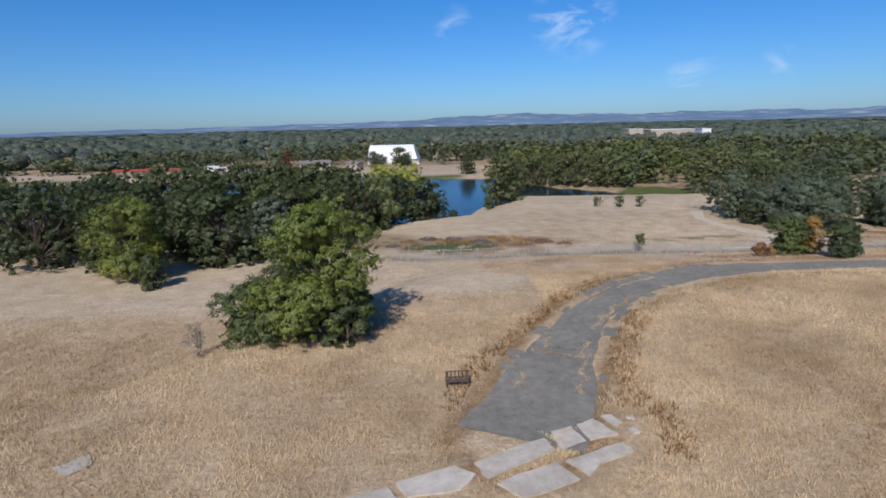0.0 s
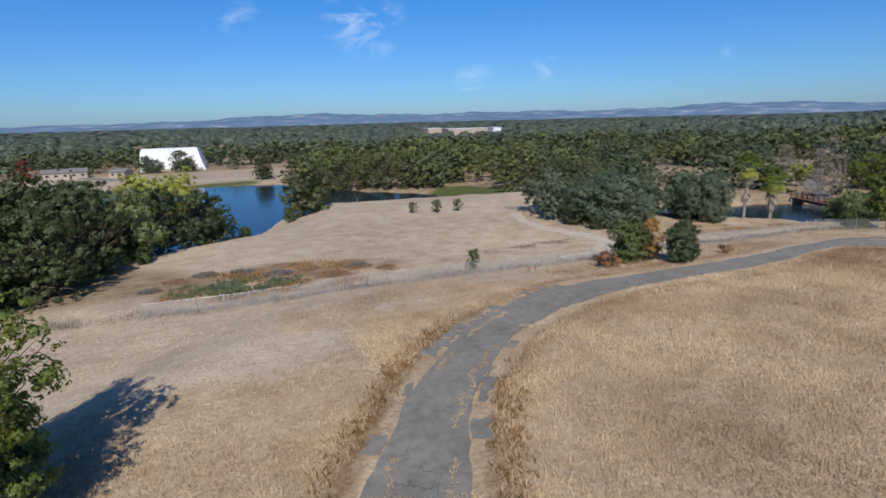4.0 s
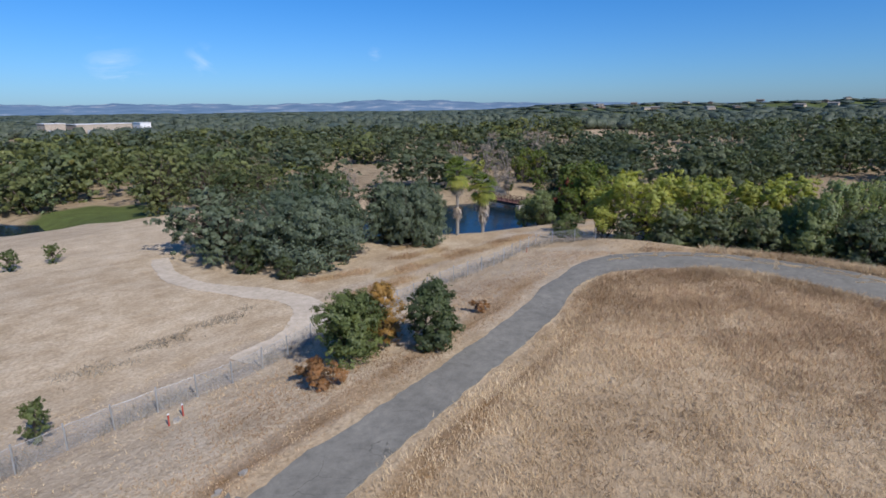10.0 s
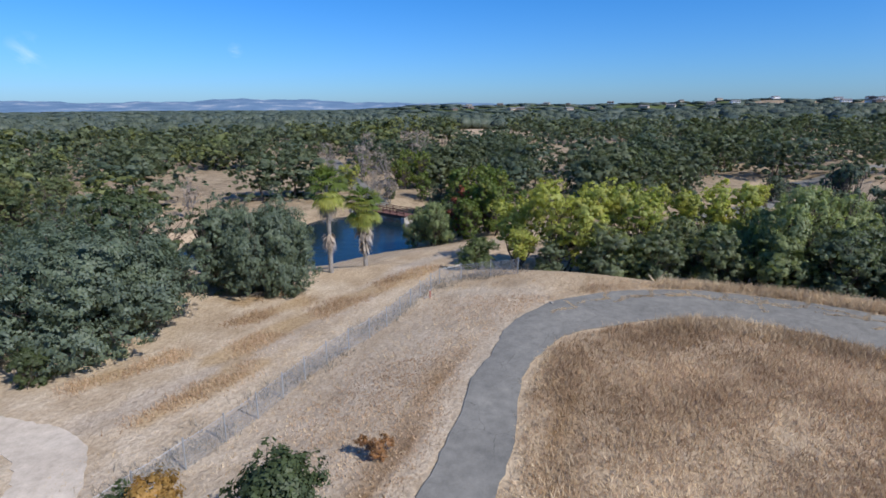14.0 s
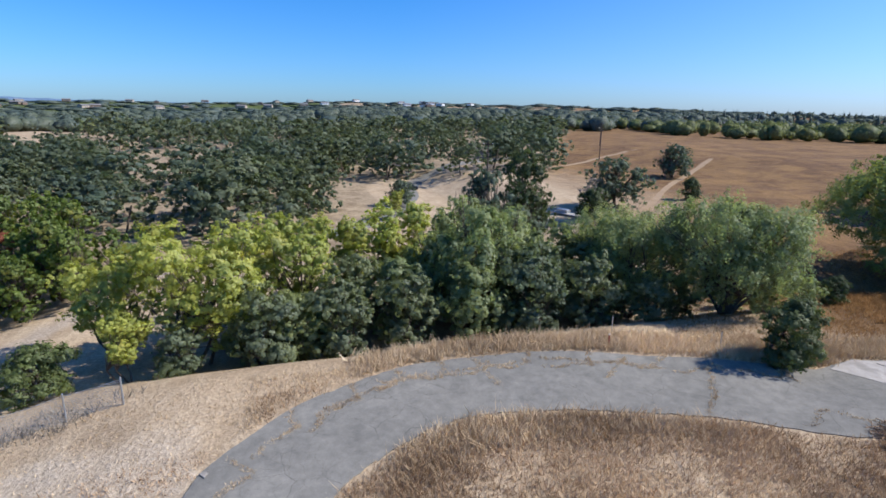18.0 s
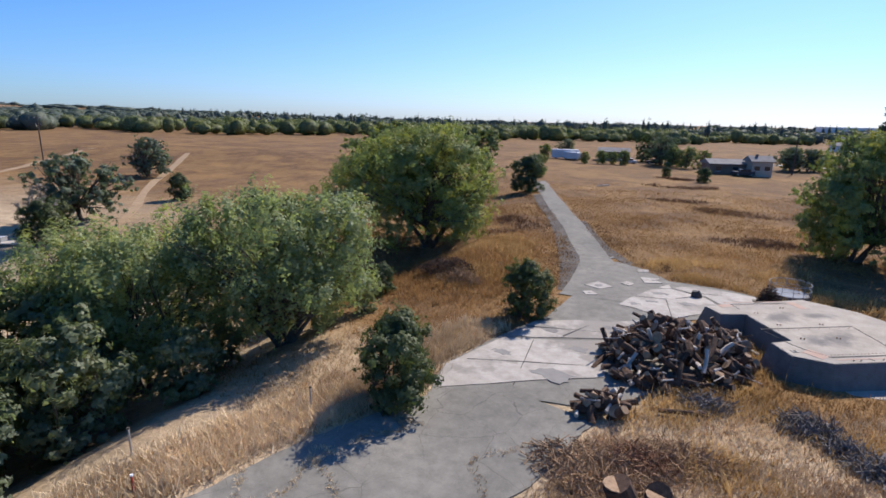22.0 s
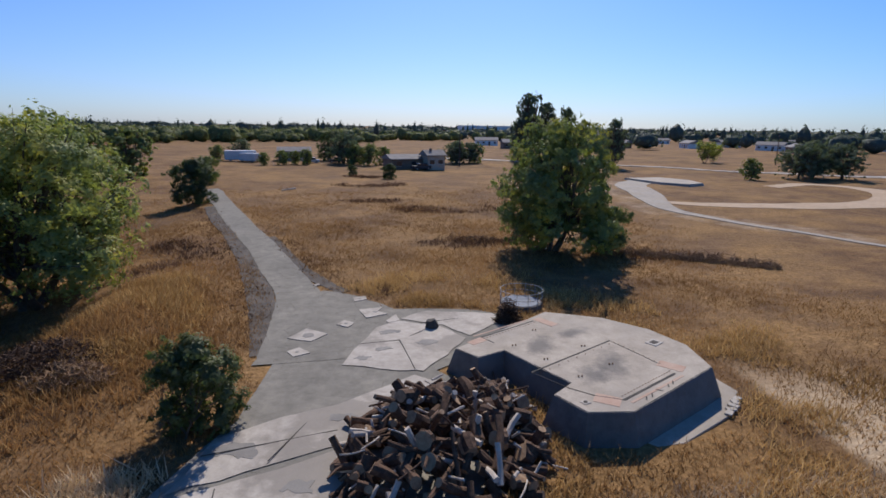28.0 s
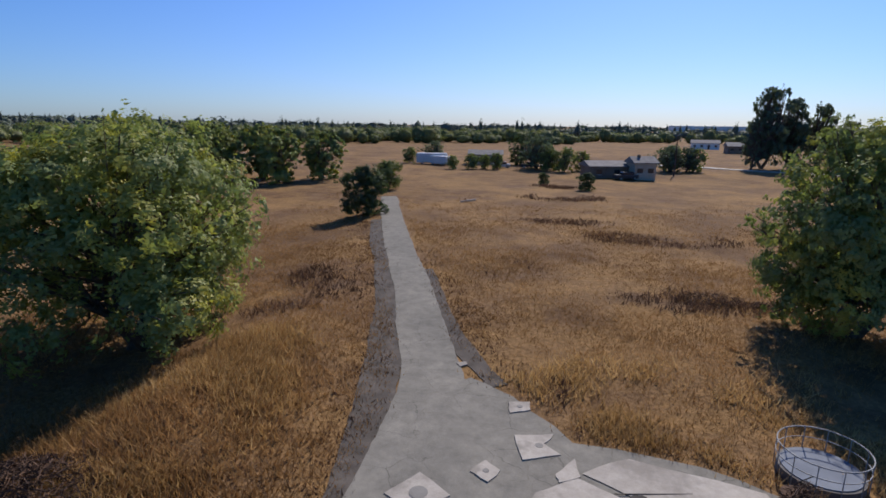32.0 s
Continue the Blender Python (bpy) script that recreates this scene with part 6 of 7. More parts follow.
def log_pile(x, y, rx, ry, turn, height, count, label, seed, pale=0.13):
    X, Y, Z = at(x, y)
    root = thing("log_pile", X, Y, Z, turn, label, "log pile")
    rng = random.Random(seed)
    for k in range(count):
        q, u = rng.uniform(0, 6.283), math.sqrt(rng.random())
        px, py = u * rx * math.cos(q), u * ry * math.sin(q)
        top = height * (1 - u ** 2.2) * rng.uniform(0.75, 1.1) + 0.18
        pz = 0.12 + (top - 0.1) * rng.random() ** 0.45
        me = LOG_PALE if rng.random() < pale else rng.choice(LOGS)
        ob = new("log", me)
        ob.parent = root
        ob.matrix_local = pose(px, py, pz, rng.uniform(0, 360), rng.gauss(0, 30), rng.uniform(0, 360))
    for k in range(count // 4):                          # branches and pale splinters on top
        q, u = rng.uniform(0, 6.283), math.sqrt(rng.random())
        ob = new("branch", rng.choice(STICKS))
        ob.parent = root
        ob.matrix_local = pose(u * rx * 1.1 * math.cos(q), u * ry * 1.1 * math.sin(q), 0.12 + (height * (1 - u ** 2.2) + 0.1) * rng.uniform(0.6, 1.1), rng.uniform(0, 360), rng.gauss(0, 24), rng.uniform(0, 360))
    return root


log_pile(56.4, 14.3, 3.7, 4.9, -22, 1.85, 260, "large heap of cut dark logs and split firewood", 4)
log_pile(54.2, 12.0, 1.3, 2.4, 10, 0.9, 45, "loose logs fallen against the bunker wall", 9, 0.2)
log_pile(58.9, 20.6, 1.3, 0.8, 20, 0.75, 30, "small stack of split dark logs with a pale one", 5, 0.15)


def stump(x, y, r, h, rx, rz, label):
    X, Y, Z = at(x, y)
    root = thing("tree_stump", X, Y, Z, rz, label, "stump", "stumps in the grass")
    char = "charred" in label
    rod(root, "bark", [(0, 0, -0.12), (0.02, 0.05, h * 0.5), (rx, 0, h)], r * 1.08, M_JOINT if char else M_LOGBARK, 12, r * 0.7 if char else r)
    rod(root, "cut_face", [(rx, 0, h - 0.02), (rx, 0.0, h + 0.012)], r * (0.6 if char else 0.9), M_JOINT if char else M_CUT, 12)
    return root


stump(57.9, 25.6, 0.5, 0.85, 0.25, 30, "thick sawn log standing in dry brush, pale cut face")
stump(56.9, 25.3, 0.46, 0.7, 0.3, 80, "short thick sawn log leaning in dry brush")
stump(38.6, 31.8, 0.4, 0.35, 0.0, 0, "grey old stump in dry grass")
stump(55.0, 3.6, 0.42, 0.5, 0.1, 10, "black charred stump on the concrete")
fallen = thing("fallen_log", *at(56.2, 19.6), 15, "dark fallen log in dry grass", "log")
rod(fallen, "trunk", [(-1.1, 0, 0.12), (-0.2, 0.1, 0.2), (1.0, 0.0, 0.15)], 0.16, M_LOGBARK, 8, 0.1)
far_log = thing("fallen_log", *at(66.3, -47.4), 40, "bleached fallen log in the dry field", "log")
rod(far_log, "trunk", [(-1.3, 0, 0.3), (0.2, 0.1, 0.25), (1.3, 0, 0.2)], 0.16, M_BLEACH, 8, 0.1)
rod(far_log, "branch", [(0.2, 0, 0.2), (0.6, 0.3, 0.7)], 0.09, M_LOGBARK, 6, 0.04)


def brush(x, y, w, h, n, mat, label, seed, name="brush_pile", stick=1.0):
    """A tangle of thin sticks."""
    rng = np.random.default_rng(seed)
    X, Y, Z = at(x, y)
    V, F = [], []
    for _ in range(n):
        q, u = rng.uniform(0, 6.283), math.sqrt(rng.random())
        p = np.array([u * w * math.cos(q), u * w * 0.7 * math.sin(q), 0.05 + h * (1 - u * u) * rng.random()])
        d = rng.normal(size=3) * (1, 1, 0.45)
        d = d / np.linalg.norm(d) * rng.uniform(0.3, 0.8) * stick
        v, f = tube([p - d / 2, p + rng.normal(0, 0.05, 3) * stick, p + d / 2], 0.022 * stick ** 0.5, 0.008, 3)
        F += [tuple(i + len(V) for i in t) for t in f]
        V += v
    V = np.array(V)
    V[:, 2] = np.maximum(V[:, 2], 0.0)
    ob = new(name, np_mesh(name, V + np.array((X, Y, Z)), np.array(F), mat))
    return tagged(ob, label, "brush pile", kind="stuff")


M_GREYTWIG = simple("grey_twigs", (0.11, 0.098, 0.09), (0.24, 0.215, 0.195), 4.0, 0.9)
M_RUSTTWIG = simple("rusty_twigs", (0.16, 0.075, 0.04), (0.30, 0.15, 0.08), 4.0, 0.9)
M_BROWNTWIG = simple("brown_twigs", (0.22, 0.13, 0.07), (0.40, 0.26, 0.15), 4.0, 0.9)
brush(55.3, 18.6, 1.1, 0.5, 260, M_GREYTWIG, "grey heap of dead twigs", 1, stick=1.8)
brush(51.9, 18.8, 1.2, 0.6, 280, M_GREYTWIG, "grey heap of dead twigs in the grass", 2, stick=2.0)
brush(51.0, 19.9, 0.9, 0.4, 160, M_GREYTWIG, "grey heap of dead twigs in the grass", 8, stick=1.8)
brush(50.2, 20.9, 1.2, 0.6, 260, M_GREYTWIG, "grey heap of dead twigs in the grass", 3, stick=2.0)
brush(58.8, 24.2, 2.6, 0.35, 620, M_BROWNTWIG, "wide heap of brown cut brush beside the path", 4, stick=1.5)
brush(57.4, 23.3, 1.6, 0.4, 300, M_RUSTTWIG, "rusty cut brush beside the path", 9, stick=1.4)
brush(56.2, 22.6, 1.9, 0.35, 380, M_BROWNTWIG, "brown cut brush beside the path", 5, stick=1.5)
brush(70.6, 6.8, 2.6, 1.1, 1500, M_LOGBARK, "dark brown dead scrub on the side of the mound", 71)
brush(69.4, 8.2, 1.8, 0.8, 700, M_BROWNTWIG, "rusty dead scrub on the side of the mound", 72)
brush(48.2, -14.6, 2.4, 0.4, 260, M_LOGBARK, "dark brown dead scrub in the dry field", 73)
brush(45.0, -14.0, 1.6, 0.5, 220, M_LOGBARK, "dark brown dead scrub in the dry field", 74)
brush(51.0, 3.4, 0.8, 1.6, 600, M_LOGBARK, "dark dead brush before the railed tank", 6)
for k in range(9):
    brush(37.0 - 1.05 * k, -9.6 + 0.62 * k, 1.0, 0.7, 220, M_BROWNTWIG, "low row of dead brown brush", 20 + k)
brush(-2.0, 73.0, 1.6, 0.5, 300, M_GREYTWIG, "burnt grey brush", 40)
brush(10.0, 68.0, 1.8, 0.7, 400, M_BROWNTWIG, "heap of rusty dead brush", 41)
brush(5.0, 70.5, 1.8, 0.5, 350, M_GREYTWIG, "burnt grey brush", 42)
for k, (x, y, w) in enumerate(((-4.5, 71.5, 1.5), (1.5, 72.5, 1.6), (8.0, 71.0, 1.5), (13.0, 69.5, 1.8), (15.5, 67.5, 1.3), (-6.5, 69.0, 1.2))):
    brush(x, y, w, 0.5, 220, (M_BROWNTWIG, M_GREYTWIG)[k % 2], "low charred brush in the burnt hollow", 50 + k)

# ---- railed tank ----
tank = thing("railed_tank", *at(49.5, 1.0), 0, "round sunken tank inside a dull grey pipe railing", "tank")


def ring_part(parent, name, r, z, tube_r, mat, n=40, label=""):
    bm = bmesh.new()
    vs = [[bm.verts.new(((r + tube_r * math.cos(b)) * math.cos(a), (r + tube_r * math.cos(b)) * math.sin(a), z + tube_r * math.sin(b))) for b in np.arange(6) * 1.0472] for a in np.arange(n) * 6.28319 / n]
    for i in range(n):
        for s in range(6):
            bm.faces.new((vs[i][s], vs[(i + 1) % n][s], vs[(i + 1) % n][(s + 1) % 6], vs[i][(s + 1) % 6]))
    return part(name, bm, mat, parent, label)


ring_part(tank, "top_rail", 1.42, 1.2, 0.024, M_RAIL, label="dull grey pipe rail")
ring_part(tank, "mid_rail", 1.42, 0.78, 0.018, M_RAIL)
rod(tank, "tank_wall", [(0, 0, -0.2), (0, 0, 0.36)], 1.36, M_PADWALL, 36)
rod(tank, "cover", [(0, 0, 0.36), (0, 0, 0.40)], 1.26, M_STEEL_IN, 36, label="dull blue-grey steel cover")
for k in range(12):
    a = k * 6.28319 / 12
    rod(tank, "post", [(1.42 * math.cos(a), 1.42 * math.sin(a), -0.1), (1.42 * math.cos(a), 1.42 * math.sin(a), 1.2)], 0.018, M_RAIL)
shaft = thing("rusty_shaft", *at(51.0, 3.0), 0, "dark rusted pipe stub beside the tank", "pipe")
rod(shaft, "pipe", [(0, 0, -0.2), (0, 0, 0.75)], 0.42, M_RUSTY, 14)
rod(shaft, "rim", [(0, 0, 0.7), (0, 0, 0.82)], 0.48, M_LOGBARK, 14)

# ---- bench ----
bench = thing("bench", *at(0.6, 27.3), 4, "dark weathered wooden bench with a slatted back", "bench")
for k in range(3):
    block(bench, "seat_slat", 0, -0.16 + 0.15 * k, 0.46, 1.55, 0.12, 0.04, M_WOODD)
for k in range(6):
    block(bench, "back_slat", -0.62 + 0.25 * k, 0.28, 0.78, 0.09, 0.03, 0.42, M_WOODD)
block(bench, "back_rail", 0, 0.28, 1.0, 1.55, 0.05, 0.07, M_WOODD)
block(bench, "back_rail", 0, 0.28, 0.58, 1.55, 0.05, 0.07, M_WOODD)
for x in (-0.7, 0.7):
    for y, h in ((-0.2, 0.46), (0.26, 1.0)):
        block(bench, "leg", x, y, h / 2 - 0.06, 0.07, 0.07, h + 0.12, M_WOODD)
    block(bench, "armrest", x, 0.02, 0.66, 0.07, 0.5, 0.05, M_WOODD)

# ---- fence ----
FENCE = [(-6.0 + 2.0 * k, 61.2 + 0.25 * math.sin(k * 0.9)) for k in range(38)] + [(69.4, 61.3), (70.6, 59.9), (71.2, 57.6), (71.5, 55.4)]
fence = thing("chain_link_fence", *at(-6.0, 61.2), 0, "old galvanised chain-link fence across the dry slope", "fence")
fo = Vector(at(-6.0, 61.2))
for k, (x, y) in enumerate(FENCE):
    p = Vector(at(x, y)) - fo
    lean = 0.08 * math.sin(k * 2.3)
    rod(fence, "post", [p - Vector((0, 0, 0.2)), p + Vector((lean, lean * 0.6, 1.65))], 0.045, M_GALV)
for (x, y), (x2, y2) in zip(FENCE[:-1], FENCE[1:]):
    a, b = Vector(at(x, y)) - fo, Vector(at(x2, y2)) - fo
    rod(fence, "wire", [a + Vector((0, 0, 1.5)), (a + b) / 2 + Vector((0, 0, 1.46)), b + Vector((0, 0, 1.5))], 0.012, M_GALV, 4)
    me = np_mesh("mesh_panel", np.array([a + Vector((0, 0, 0.03)), b + Vector((0, 0, 0.03)), b + Vector((0, 0, 1.48)), a + Vector((0, 0, 1.48))]), [(0, 1, 2, 3)], M_LINK)
    part("mesh_panel", me, None, fence)
for k, (x, y, red) in enumerate(((27.5, 59.2, True), (28.4, 59.6, True), (66.0, 60.6, True), (70.9, 30.9, True), (72.6, 29.6, False), (69.0, 25.0, False), (23.4, 119.5, False), (-29.2, 52.4, False))):
    marker = thing("marker_post", *at(x, y), 0, "short red marker post" if red else "short grey marker post", "post", "marker posts")
    rod(marker, "stake", [(0, 0, -0.1), (0.02, 0, 0.7 if red else 1.1 if y < 100 else 2.0)], 0.045, M_RED if red else M_GALV)
    rod(marker, "cap", [(0.02, 0, 0.7 if red else 1.1 if y < 100 else 2.0), (0.02, 0, (0.7 if red else 1.1 if y < 100 else 2.0) + 0.06)], 0.06, M_WHITE if red else M_JOINT)
for k, (x, y) in enumerate(((27.9, 59.2), (28.0, 59.5), (64.6, 51.2), (65.9, 60.9), (25.4, 51.6), (26.6, 51.8), (20.0, 58.5), (9.7, 68.9), (10.2, 68.7), (10.6, 69.0))):
    paving("white_stone", [(x - 0.2, y), (x, y - 0.14), (x + 0.2, y - 0.03), (x + 0.1, y + 0.14)], M_PALE, 0.12, "broken white stone on the dry ground", 300 + k, 0.03, "white stones", 0.12, "stone")


# ---- palms ----
def palm(x, y, h, seed):
    rng = np.random.default_rng(seed)
    root = thing("fan_palm", *at(x, y), 0, "tall fan palm with a skirt of dead grey fronds", "palm tree", "fan palms")
    rod(root, "trunk", [(0, 0, -0.3), (0.05, 0, h * 0.4), (0.1, 0.05, h)], 0.26, M_GREYBARK, 10, 0.17)

    def fronds(name, n, up0, up1, z0, z1, mat, length):
        V, F = [], []
        for _ in range(n):
            az, el = rng.uniform(0, 6.283), rng.uniform(up0, up1)
            out = np.array([math.cos(az) * math.cos(el), math.sin(az) * math.cos(el), math.sin(el)])
            side = np.array([-math.sin(az), math.cos(az), 0])
            o = np.array([0.1, 0.05, rng.uniform(z0, z1)])
            hub = o + out * length * 0.5
            for a in np.linspace(-1.25, 1.25, 11):
                d = out * math.cos(a) + side * math.sin(a)
                tip = hub + d * length * 0.62 - np.array((0, 0, 0.28 * length * rng.uniform(0.5, 1.1)))
                w = np.cross(d, (0, 0, 1)) * 0.10
                m = hub + d * length * 0.3
                i = len(V)
                V += [hub, m + w, tip, m - w]
                F.append((i, i + 1, i + 2, i + 3))
            i = len(V)
            V += [o - side * 0.03, o + side * 0.03, hub + side * 0.02, hub - side * 0.02]
            F.append((i, i + 1, i + 2, i + 3))
        part(name, np_mesh(name, np.array(V), np.array(F), mat), None, root)
    fronds("green_fronds", 44, -0.2, 1.35, h - 0.1, h + 0.4, L_GREEN, 2.3)
    fronds("yellow_fronds", 20, -1.0, -0.2, h - 0.7, h - 0.1, L_BRIGHT, 2.1)
    fronds("dead_skirt", 26, -1.5, -1.1, h - 2.2 if h < 9 else h - 1.6, h - 0.7, L_DEAD, 1.9)
    fronds("lower_skirt", 14, -1.5, -1.25, h * 0.42, h * 0.55, L_DEAD, 1.5)


L_DEAD = leaf_mat("dead_fronds", (0.22, 0.185, 0.16), (0.42, 0.37, 0.32), None, 0, 0.1)
palm(69.2, 71.6, 9.2, 1)
palm(72.5, 70.1, 6.8, 2)
palm(64.0, 78.5, 5.0, 3)

# ---- footbridge ----
bridge = thing("footbridge", 112.6 * K, 91.2 * K, -5.9 * K, 73, "red-brown timber footbridge over the pond", "bridge")
for k in range(20):
    block(bridge, "deck_board", -7.6 + 0.8 * k, 0, 0, 0.74, 3.0, 0.12, M_REDWOOD)
for s in (-1, 1):
    block(bridge, "beam", 0, 1.3 * s, -0.35, 16.4, 0.3, 0.55, M_WOODD)
    for h in (0.55, 0.85, 1.2):
        block(bridge, "rail", 0, 1.45 * s, h, 16.4, 0.08, 0.12, M_REDWOOD)
    for k in range(9):
        block(bridge, "post", -8 + 2 * k, 1.45 * s, 0.6, 0.14, 0.14, 1.35, M_REDWOOD)
for x in (-7.8, 7.8):
    block(bridge, "abutment", x, 0, -1.3, 1.0, 3.4, 2.0, M_CONC)
ribbon("road_far", [(120, 95.5, 1.6), (126, 101, 1.8), (134, 108, 2.0), (148, 120, 2.2), (170, 138, 2.4), (195, 160, 2.4)], M_ASPHALT, 0.12, "grey asphalt drive beyond the footbridge", "road", 0.1, 5, 0.4)
ribbon("road_wood", [(112, 43, 1.8), (126, 33, 1.8), (140, 27, 2.0), (158, 22, 2.0), (176, 4, 2.0), (200, -28, 1.5)], M_ASPHALT, 0.1, "grey drive between the oaks", "road", 0.1, 6, 0.3)
ribbon("field_track", [(99, 16, 0.35), (104.9, 7.5, 0.45), (112.4, -2.4, 0.5), (124.4, -14, 0.45), (135.5, -26, 0.6), (146, -39, 0.6), (156, -52, 0.6)], M_TRACK, 0.04, "pale worn track through the dry field", "path", 0.2, 14)
ribbon("field_track", [(150, -2, 0.6), (161.2, -11.2, 0.7), (170, -24, 0.8), (178.9, -36, 0.8), (188, -53, 0.9)], M_TRACK, 0.05, "pale worn track past the utility pole", "path", 0.2, 15)
ribbon("road_west", [(8, -58, 2.2), (14.5, -50, 2.4), (17.5, -41, 2.2), (21.5, -30, 1.4), (21, -23.5, 0.8), (17.5, -16, 0.45), (12.6, -7.5, 0.4), (4, 4, 0.4)], M_OLDROAD, 0.07, "old grey road to the second bunker cap", "road", 0.15, 8)
ribbon("dirt_loop", [(19, -32.5, 1.2), (5, -28, 1.8), (-8, -29, 2.4), (-18, -35, 2.6), (-22, -43, 2.4), (-19, -50, 1.8), (-8, -47, 1.2)], M_TAN, 0.04, "pale dirt loop worn in the field", "path", 0.3, 9)
ribbon("highway", [(40, -128, 1.6), (-9, -93, 1.6), (-25, -75, 1.7), (-50, -61.5, 1.8), (-110, -40, 2.0), (-220, -10, 2.4)], M_PALE, 0.12, "pale road along the edge of the town", "road", 0.05, 10, 0.4)
ribbon("gravel_verge", [(62.9, 6.0, 0.45), (63.4, 1.0, 0.75), (64.2, -3.5, 0.8), (65.6, -9, 0.7), (68, -17, 0.6), (70.8, -25, 0.55), (73.6, -34, 0.5)], M_GRAVEL, 0.045, "dark gravel verge beside the path", "gravel", 0.14, 11)
ribbon("gravel_edge", [(59.3, -2.8, 0.4), (61.0, -6.0, 0.45), (62.5, -10, 0.35), (65.1, -18, 0.25)], M_GRAVEL, 0.045, "dark gravel edge of the path", "gravel", 0.14, 12)
CAP2 = [(10, -60), (3, -60.5), (0.5, -56), (1.5, -50.5), (5, -49), (8, -52)]
cap2 = thing("bunker_cap", 0, 0, 0, 0, "second low concrete bunker cap far in the field", "bunker")
part("cap_body", slab_mesh(CAP2, grow(CAP2, 0.4), 0.42, -0.4), M_PAD, cap2)


# ---- buildings ----
def gable(parent, name, lx, ly, z0, h, over, mat, label=""):
    bm = bmesh.new()
    X, Y = lx / 2 + over, ly / 2 + over
    p = [(-X, -Y, z0), (X, -Y, z0), (X, Y, z0), (-X, Y, z0), (-X, 0, z0 + h), (X, 0, z0 + h)]
    lo = [bm.verts.new(v) for v in p]
    hi = [bm.verts.new((v[0], v[1], v[2] + 0.16)) for v in p]
    for q in ((0, 1, 5, 4), (2, 3, 4, 5), (0, 4, 3), (1, 2, 5)):
        bm.faces.new([hi[i] for i in q])
    bm.faces.new([lo[i] for i in (3, 2, 1, 0)])
    for a, b in ((0, 1), (1, 2), (2, 3), (3, 0)):
        bm.faces.new((lo[a], lo[b], hi[b], hi[a]))
    bmesh.ops.recalc_face_normals(bm, faces=bm.faces)
    return part(name, bm, mat, parent, label)


def house(x, y, rz, lx, ly, h, rise, wall, roof, label, group="", category="house"):
    root = thing("house", *at(x, y), rz, label, category, group)
    block(root, "wall", 0, 0, h / 2 - 0.1, lx, ly, h + 0.2, wall)
    gable(root, "roof", lx, ly, h, rise, 0.45, roof)
    for s in (-1, 1):
        for k in range(max(2, int(lx / 3.2))):
            px = -lx / 2 + (k + 0.5) * lx / max(2, int(lx / 3.2))
            w = block(root, "window", px, s * (ly / 2 + 0.02), h * 0.56, 1.2, 0.06, 1.0, M_GLASSY, 0, 0)
            block(w, "sill", px, s * (ly / 2 + 0.06), h * 0.56 - 0.55, 1.35, 0.1, 0.06, M_WHITE, 0, 0)
    block(root, "door", lx * 0.12, -ly / 2 - 0.02, 1.0, 0.95, 0.07, 2.05, M_WOODD, 0, 0.005)
    return root


house(45.2, -85.5, 14, 11.5, 6.5, 2.4, 1.0, M_BROWNWALL, M_ROOF, "low brown ranch house in the dry field")
block(house(40.6, -83.0, 14, 4.5, 4.5, 3.4, 1.2, M_WALL, M_ROOF, "small tan outbuilding beside the ranch house", category="shed"), "chimney", 0.8, 0.4, 4.4, 0.5, 0.5, 1.4, M_BROWNWALL)
house(70.5, -112, 5, 9, 6, 2.6, 1.2, M_WALL, M_ROOF, "grey-roofed bungalow behind the trees")


def car(x, y, rz, L, W, h, paint, label, box=False):
    root = thing("parked_vehicle", *at(x, y), rz, label, "car", "parked vehicles")
    if box:
        block(root, "body", 0, 0, h * 0.55, L, W, h * 0.8, paint, 0, 0.12)
        block(root, "roof", 0, 0, h * 0.97, L * 0.96, W * 0.94, 0.08, M_WHITE, 0, 0.03)
        for k in range(3):
            block(root, "window", -L * 0.28 + k * L * 0.28, -W / 2 - 0.01, h * 0.66, L * 0.16, 0.04, h * 0.2, M_GLASSY, 0, 0.005)
    else:
        block(root, "body", 0, 0, h * 0.42, L, W, h * 0.48, paint, 0, 0.1)
        block(root, "cabin", -L * 0.04, 0, h * 0.78, L * 0.5, W * 0.86, h * 0.42, M_GLASSY, 0, 0.14)
        block(root, "roof", -L * 0.04, 0, h * 0.99, L * 0.42, W * 0.8, 0.05, paint, 0, 0.02)
    for sx in (-0.32, 0.32):
        for sy in (-1, 1):
            w = rod(root, "wheel", [(sx * L, sy * (W / 2 - 0.2), 0.33), (sx * L, sy * (W / 2 + 0.02), 0.33)], 0.34, M_TYRE, 14)
            rod(w, "rim", [(sx * L, sy * (W / 2 + 0.02), 0.33), (sx * L, sy * (W / 2 + 0.04), 0.33)], 0.19, M_GALV, 10)
    return root


car(82.5, -108, 10, 8.5, 2.5, 3.1, M_CARPAINT, "long white camper parked by the trees", True)
car(80.2, -106, -30, 5.5, 2.2, 2.5, M_CARPAINT, "white van parked by the trees", True)
car(43.4, -80.4, 20, 4.8, 1.9, 1.6, M_DARKPAINT, "dark car parked before the house")
car(56, -101, 5, 4.6, 1.8, 1.5, M_DARKPAINT, "dark car parked under the trees")
car(60, -102, 5, 4.6, 1.8, 1.5, M_DARKPAINT, "dark blue car parked under the trees")
car(66, -101, 5, 4.6, 1.8, 1.5, M_CARPAINT, "pale car parked in the yard")
car(150, 24.5, 70, 4.6, 1.8, 1.5, M_DARKPAINT, "dark car parked among the oaks")
car(-99, 246, 20, 8.0, 2.5, 3.2, M_CARPAINT, "cream camper by the lake shore", True)
car(-107, 256, 0, 9.0, 2.5, 3.2, M_CARPAINT, "white trailer among the oaks", True)
